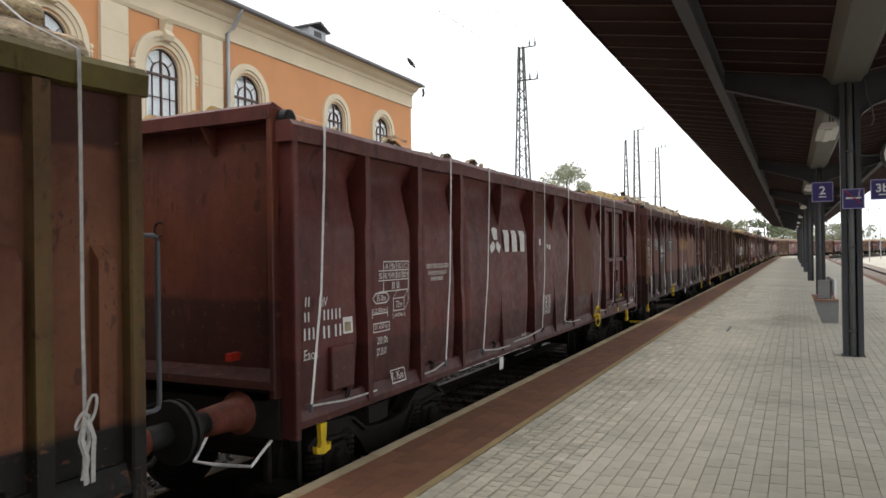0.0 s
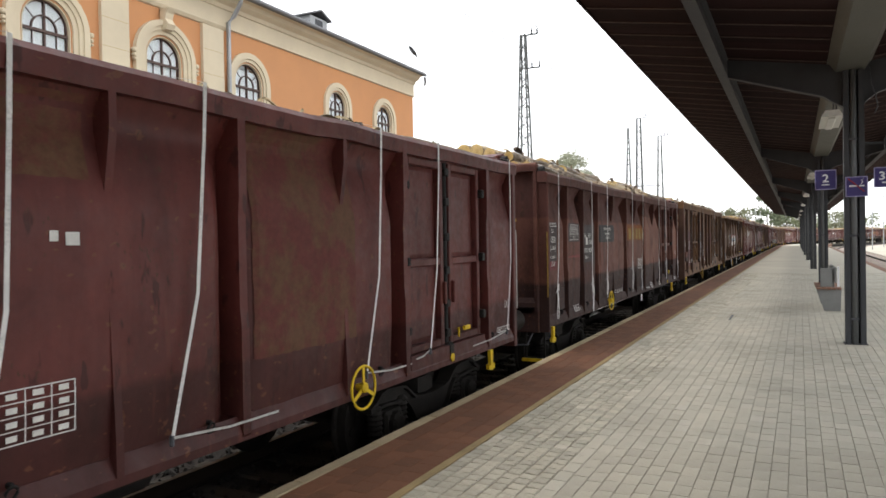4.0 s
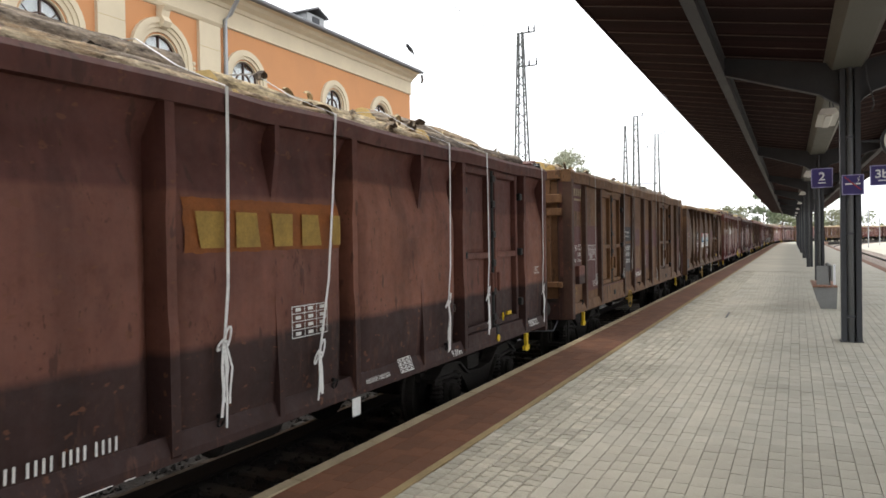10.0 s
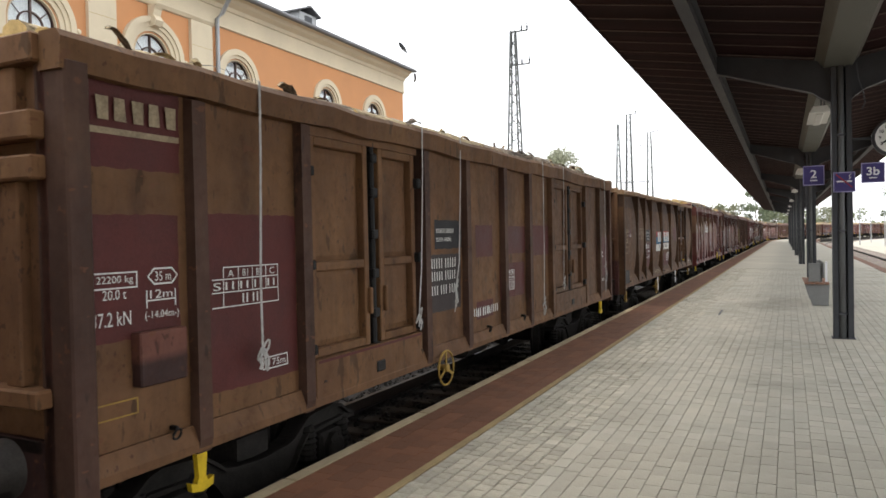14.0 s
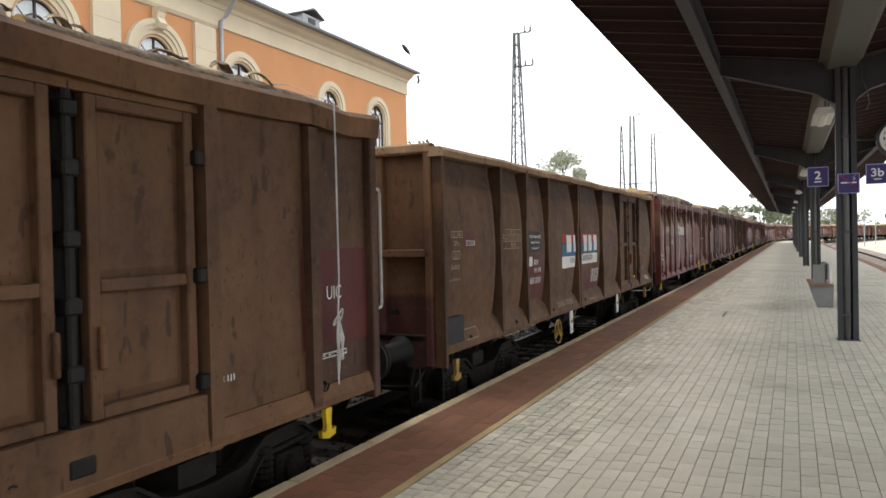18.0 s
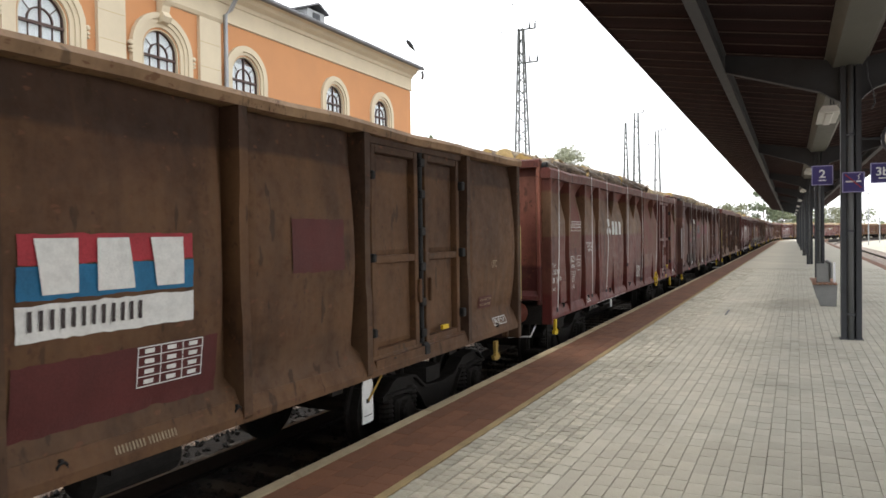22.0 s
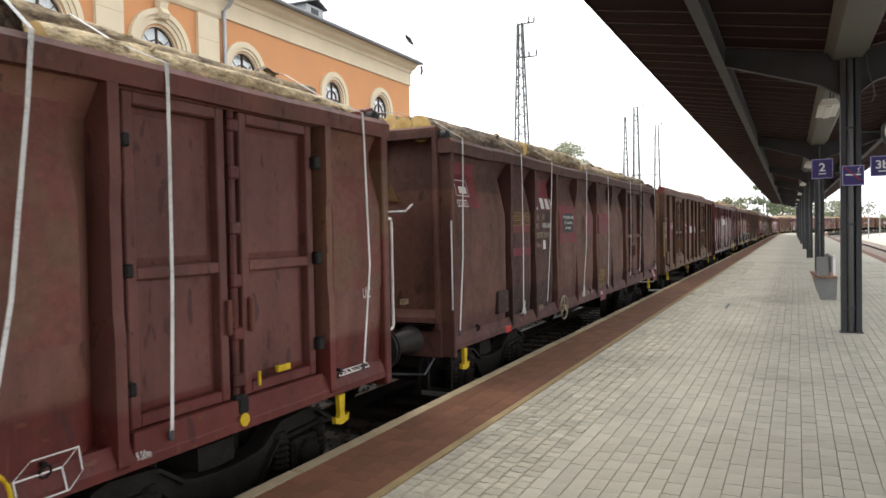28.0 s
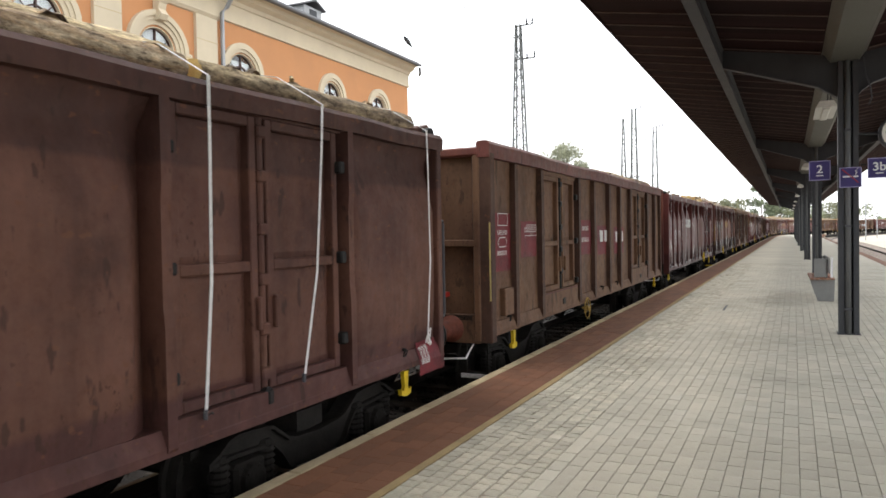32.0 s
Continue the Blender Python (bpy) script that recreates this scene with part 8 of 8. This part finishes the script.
dashes(W[3], 4.34, 4.97, 1.826, 1.926, "white", 2)
dashes(W[3], 4.33, 4.96, 1.672, 1.772, "white", 3)
dashes(W[3], 5.45, 6.27, 1.325, 1.424, "white", 3)
patch(W[3], 6.37, 7.39, 2.052, 2.430, "maroon_patch")
patch(W[3], 7.69, 8.50, 1.996, 2.445, "maroon_patch")
patch(W[3], 5.57, 6.12, 2.042, 2.439, "maroon_patch")
patch(W[3], 6.36, 7.35, 1.460, 1.926, "maroon_patch")
grid(W[3], 6.50, 6.88, 1.562, 1.832, "white")
patch(W[3], 5.55, 6.10, 1.279, 1.495, "maroon_patch")
dashes(W[3], 5.56, 6.02, 1.312, 1.404, "white", 3)
dashes(W[3], 6.37, 7.07, 1.075, 1.114, "faded", 3)
words(W[3], 11.98, 12.19, 1.820, 1.933, "white", "UIC")
framed(W[3], 11.82, 12.25, 1.342, 1.388, "white", "REV")
dashes(W[3], 10.71, 10.90, 1.369, 1.414, "white", 2)
patch(W[3], 11.66, 12.66, 1.44, 2.24, "maroon_patch")
# markings of the rusty tan wagon
framed(W[4], 0.24, 0.53, 2.309, 2.383, "faded", "21 200")
words(W[4], 0.30, 0.45, 2.220, 2.276, "faded", "20.t")
lozenge(W[4], 0.23, 0.49, 2.067, 2.163, "faded", "35.0m")
bracket(W[4], 0.23, 0.45, 1.931, 2.008, "faded", "12.80m")
words(W[4], 0.23, 0.49, 1.811, 1.857, "faded", "(-14.04m-)")
patch(W[4], 0.59, 0.90, 2.194, 2.385, "maroon_patch")
words(W[4], 0.62, 0.87, 2.211, 2.277, "white", "37.2 kN")
table(W[4], 1.80, 2.49, 2.149, 2.410, "faded")
patch(W[4], 2.85, 3.41, 2.078, 2.380, "black")
dashes(W[4], 2.87, 3.37, 2.281, 2.323, "white", 3)
dashes(W[4], 2.92, 3.28, 2.203, 2.236, "white", 2)
dashes(W[4], 2.94, 3.25, 2.119, 2.151, "white", 2)
patch(W[4], 2.84, 3.64, 1.380, 2.037, "maroon_patch")
patch(W[4], 2.87, 3.00, 1.874, 2.012, "white")
words(W[4], 3.03, 3.22, 1.883, 1.968, "white", "RIV")
dashes(W[4], 3.04, 3.36, 1.777, 1.845, "white", 2)
dashes(W[4], 2.86, 3.39, 1.617, 1.709, "white", 2)
words(W[4], 2.87, 2.96, 1.492, 1.554, "white", "os")
patch(W[4], 4.52, 5.48, 2.188, 2.330, "pink_patch")
patch(W[4], 4.52, 5.48, 1.972, 2.169, "blue_patch")
patch(W[4], 4.51, 5.47, 1.767, 1.959, "white")
blocks(W[4], 4.61, 5.47, 2.032, 2.314, "white", 2)
patch(W[4], 5.69, 6.82, 2.181, 2.336, "pink_patch")
patch(W[4], 5.68, 6.82, 2.000, 2.172, "blue_patch")
patch(W[4], 5.67, 6.82, 1.792, 1.977, "white")
blocks(W[4], 5.71, 6.79, 2.025, 2.312, "white", 3)
dashes(W[4], 4.93, 5.43, 1.843, 1.930, "grey_patch", 2)
dashes(W[4], 5.73, 6.46, 1.845, 1.950, "grey_patch", 1)
patch(W[4], 5.65, 7.04, 1.297, 1.675, "maroon_patch")
grid(W[4], 6.40, 6.90, 1.432, 1.673, "white")
dashes(W[4], 4.24, 5.12, 1.152, 1.243, "faded", 4)
dashes(W[4], 6.21, 6.66, 1.107, 1.151, "faded", 2)
patch(W[4], 7.81, 8.49, 2.024, 2.440, "maroon_patch")
words(W[4], 11.71, 11.88, 1.885, 1.977, "faded", "UIC")
framed(W[4], 11.79, 12.21, 1.150, 1.245, "white", "REV")
patch(W[4], 11.40, 11.79, 1.40, 1.545, "maroon_patch")
dashes(W[4], 11.43, 11.76, 1.487, 1.522, "faded", 3)
dashes(W[4], 11.43, 11.76, 1.425, 1.460, "faded", 3)
framed(W[4], 0.59, 0.97, 1.125, 1.248, "faded", "")
# markings of the bright maroon wagon
dashes(W[5], 0.12, 0.20, 1.766, 1.831, "white", 1)
words(W[5], 0.24, 0.32, 1.758, 1.824, "white", "RIV")
dashes(W[5], 0.11, 0.19, 1.645, 1.722, "white", 1)
dashes(W[5], 0.23, 0.54, 1.649, 1.731, "white", 2)
dashes(W[5], 0.12, 0.29, 1.518, 1.608, "white", 1)
dashes(W[5], 0.35, 0.62, 1.513, 1.610, "white", 2)
words(W[5], 0.12, 0.28, 1.397, 1.464, "white", "Eaos")
table(W[5], 1.10, 1.79, 2.335, 2.499, "white")
lozenge(W[5], 1.08, 1.40, 1.810, 1.907, "white", "35.0m")
crate(W[5], 1.50, 1.78, 1.727, 1.914, "white", "72m")
bracket(W[5], 1.12, 1.37, 1.676, 1.781, "white", "12.80m")
words(W[5], 1.51, 1.72, 1.639, 1.692, "white", "(-14.04m-)")
framed(W[5], 1.13, 1.41, 1.552, 1.646, "white", "20 750 kg")
words(W[5], 1.21, 1.36, 1.466, 1.532, "white", "20.0t")
words(W[5], 1.19, 1.39, 1.352, 1.418, "white", "21.2kN")
framed(W[5], 2.10, 2.36, 1.053, 1.152, "white", "R 75 m")
dashes(W[5], 2.13, 2.64, 2.086, 2.135, "white", 4)
dashes(W[5], 2.19, 2.58, 2.027, 2.069, "white", 2)
dashes(W[5], 2.24, 2.54, 1.962, 2.004, "white", 2)
star(W[5], 3.67, 3.99, 2.253, 2.573, "white")
blocks(W[5], 4.03, 4.94, 2.255, 2.528, "white", 3)
grid(W[5], 6.57, 7.01, 1.238, 1.510, "white")
patch(W[5], 1.66, 1.81, 2.149, 2.921, "tan_patch")
patch(W[5], 1.19, 1.81, 2.041, 3.113, "tan_patch")
words(W[5], 12.83, 12.90, 2.510, 2.605, "white", "UIC")
words(W[5], 12.27, 12.39, 1.716, 1.810, "white", "UIC")
framed(W[5], 11.89, 12.35, 1.103, 1.144, "white", "REV")
crate(W[5], 9.13, 9.50, 0.995, 1.196, "white", "")
words(W[5], 9.83, 9.93, 1.016, 1.064, "white", "9.00m")
# markings of the rust-brown wagon
patch(W[6], 0.31, 0.87, 2.559, 3.076, "red_patch")
framed(W[6], 0.26, 0.60, 2.685, 2.872, "white", "")
patch(W[6], 0.38, 0.59, 2.720, 2.800, "white")
framed(W[6], 0.23, 0.51, 2.563, 2.641, "white", "21.2kN")
table(W[6], 1.90, 2.63, 2.346, 2.522, "ochre")
patch(W[6], 1.88, 2.80, 2.246, 2.346, "red_patch")
patch(W[6], 1.87, 2.83, 1.930, 2.040, "red_patch")
patch(W[6], 3.05, 3.84, 2.574, 3.041, "red_patch")
blocks(W[6], 3.13, 3.88, 2.590, 2.752, "white", 3)
patch(W[6], 3.01, 3.07, 2.576, 2.767, "white")
dashes(W[6], 2.93, 3.04, 2.418, 2.495, "faded", 1)
words(W[6], 3.19, 3.31, 2.424, 2.506, "faded", "RIV")
dashes(W[6], 2.92, 3.03, 2.295, 2.372, "faded", 1)
dashes(W[6], 3.19, 3.59, 2.308, 2.375, "white", 2)
dashes(W[6], 2.92, 3.52, 2.155, 2.245, "faded", 2)
words(W[6], 2.91, 3.11, 2.023, 2.093, "faded", "Eaos")
patch(W[6], 3.20, 3.33, 1.989, 2.119, "white")
patch(W[6], 4.05, 4.93, 2.044, 2.668, "red_patch")
patch(W[6], 4.18, 4.80, 2.224, 2.539, "black")
dashes(W[6], 4.19, 4.79, 2.445, 2.494, "white", 3)
dashes(W[6], 4.28, 4.69, 2.364, 2.403, "white", 2)
dashes(W[6], 4.32, 4.64, 2.276, 2.314, "white", 2)
patch(W[6], 5.74, 7.27, 2.183, 2.563, "red_patch")
patch(W[6], 5.52, 6.44, 2.166, 2.542, "red_patch")
patch(W[6], 6.48, 7.42, 2.167, 2.534, "red_patch")
grid(W[6], 6.53, 7.00, 1.179, 1.476, "ochre")
dashes(W[6], 5.28, 6.09, 1.082, 1.178, "faded", 4)
patch(W[6], 6.54, 6.97, 0.891, 1.084, "red_patch")
dashes(W[6], 6.57, 6.74, 1.002, 1.062, "white", 1)
dashes(W[6], 6.55, 7.18, 1.144, 1.185, "faded", 3)
patch(W[6], 1.56, 1.75, 0.953, 1.041, "red")
framed(W[6], 2.97, 3.19, 1.099, 1.162, "faded", "75m")
patch(W[6], 12.14, 12.69, 0.856, 1.187, "red_patch")
grid(W[6], 12.17, 12.35, 0.968, 1.147, "white")
# markings of the brown ribbed wagon
patch(W[7], 0.25, 0.95, 1.765, 2.525, "red_patch")
patch(W[7], 1.32, 1.98, 1.910, 2.426, "red_patch")
patch(W[7], 4.42, 5.20, 1.836, 2.463, "red_patch")
framed(W[7], 0.41, 0.76, 2.361, 2.525, "white", "")
dashes(W[7], 0.40, 0.75, 2.242, 2.302, "white", 1)
lozenge(W[7], 0.40, 0.74, 2.079, 2.213, "white", "")
dashes(W[7], 0.39, 0.74, 1.975, 2.034, "white", 1)
table(W[7], 1.42, 1.94, 2.213, 2.377, "white")
dashes(W[7], 4.49, 4.97, 2.270, 2.353, "white", 1)
dashes(W[7], 4.48, 4.96, 2.062, 2.146, "white", 1)
patch(W[7], 5.67, 6.56, 1.788, 2.358, "red_patch")
blocks(W[7], 5.72, 6.53, 2.039, 2.266, "white", 2)
patch(W[7], 7.07, 8.02, 1.761, 2.332, "red_patch")
blocks(W[7], 7.12, 7.97, 2.009, 2.232, "white", 3)


# bleached upper zone near the tail of the bright maroon wagon
for u0, u1, z0, z1 in ((7.57, 9.79, 1.74, 3.02), (11.63, 12.68, 1.80, 2.78)):
    patch(W[5], u0, u1, z0, z1, "tan_patch")

def joined(src, m):
    """A far wagon: the same parts, gathered into body, load, gear and marks."""
    ob = thing("freight_wagon", src["label"], "freight wagon", group="wagons of the timber train")
    sets = {"body": [], "timber_load": [], "running_gear": [], "markings": []}
    for o in src.children_recursive:
        n = o.name.split(".")[0]
        key = "timber_load" if n in ("log", "log_bed", "bark_flake", "lashing_strap", "strap_knot", "strap_tail", "ratchet") else "markings" if n in ("marking", "lettering", "paint_patch", "owner_mark") else "running_gear" if n in ("bogie_frame", "wheelset", "underframe", "buffer", "plunger", "buffer_head", "sole_bar") else "body"
        sets[key].append(o)
    for key, obs in sets.items():
        vs, fs, mi, mats, sm = [], [], [], [], []
        for o in obs:
            mw = o.matrix_basis if o.parent is src else o.parent.matrix_basis @ o.matrix_basis
            k = len(vs)
            vs += [mw @ v.co for v in o.data.vertices]
            slots = list(o.data.materials)
            for s in slots:
                if s not in mats:
                    mats.append(s)
            for p in o.data.polygons:
                fs.append([k + i for i in p.vertices])
                mi.append(mats.index(slots[p.material_index]))
                sm.append(p.use_smooth)
        if not vs:
            continue
        me = bpy.data.meshes.new(key)
        me.from_pydata(vs, [], fs)
        for s in mats:
            me.materials.append(s)
        me.polygons.foreach_set("material_index", mi)
        me.polygons.foreach_set("use_smooth", sm)
        o = share(key, me, ob)
        if key in ("markings", "timber_load"):
            tagged(o, kind="stuff")
    return ob


for src in (1, 2):
    W.append(copy_thing(W[src], pose(0, 0, RAIL)))
FAR = {k: joined(W[k], None) for k in (1, 2, 3, 4, 5, 6, 7)}
used = set()
for src in (3, 5, 6, 7, 1, 3, 2, 5, 6, 3, 7, 4, 1, 5, 2, 6, 3, 7, 5, 1, 4, 6):
    W.append(FAR[src] if src not in used else copy_thing(FAR[src], pose(0, 0, RAIL)))
    used.add(src)
for k in FAR:
    if k not in used:
        W.append(FAR[k])


def run_at(t):
    for (a, p), (b, q) in zip(RUN, RUN[1:]):
        if a <= t <= b:
            return p + (q - p) * (t - a) / (b - a)
    return RUN[-1][1]


def motions():
    first = 4.327 + HALF
    for k, w in enumerate(W):
        rows = []
        for t, d in RUN:
            x, y, turn = line(first + 14.04 * (k - 1) - d)
            rows.append((t, TURN @ pose(x, y, RAIL, 0, 0, -turn)))
        walk(w, rows)
    for w in W[:8]:
        for ws in WHEELS[w.name]:
            at = ws.matrix_basis.translation.copy()
            rows = []
            for i in range(0, 161):
                t = 0.2 * i
                rows.append((t, pose(at.x, at.y, at.z, math.degrees(run_at(t) / 0.46))))
            walk(ws, rows)


motions()
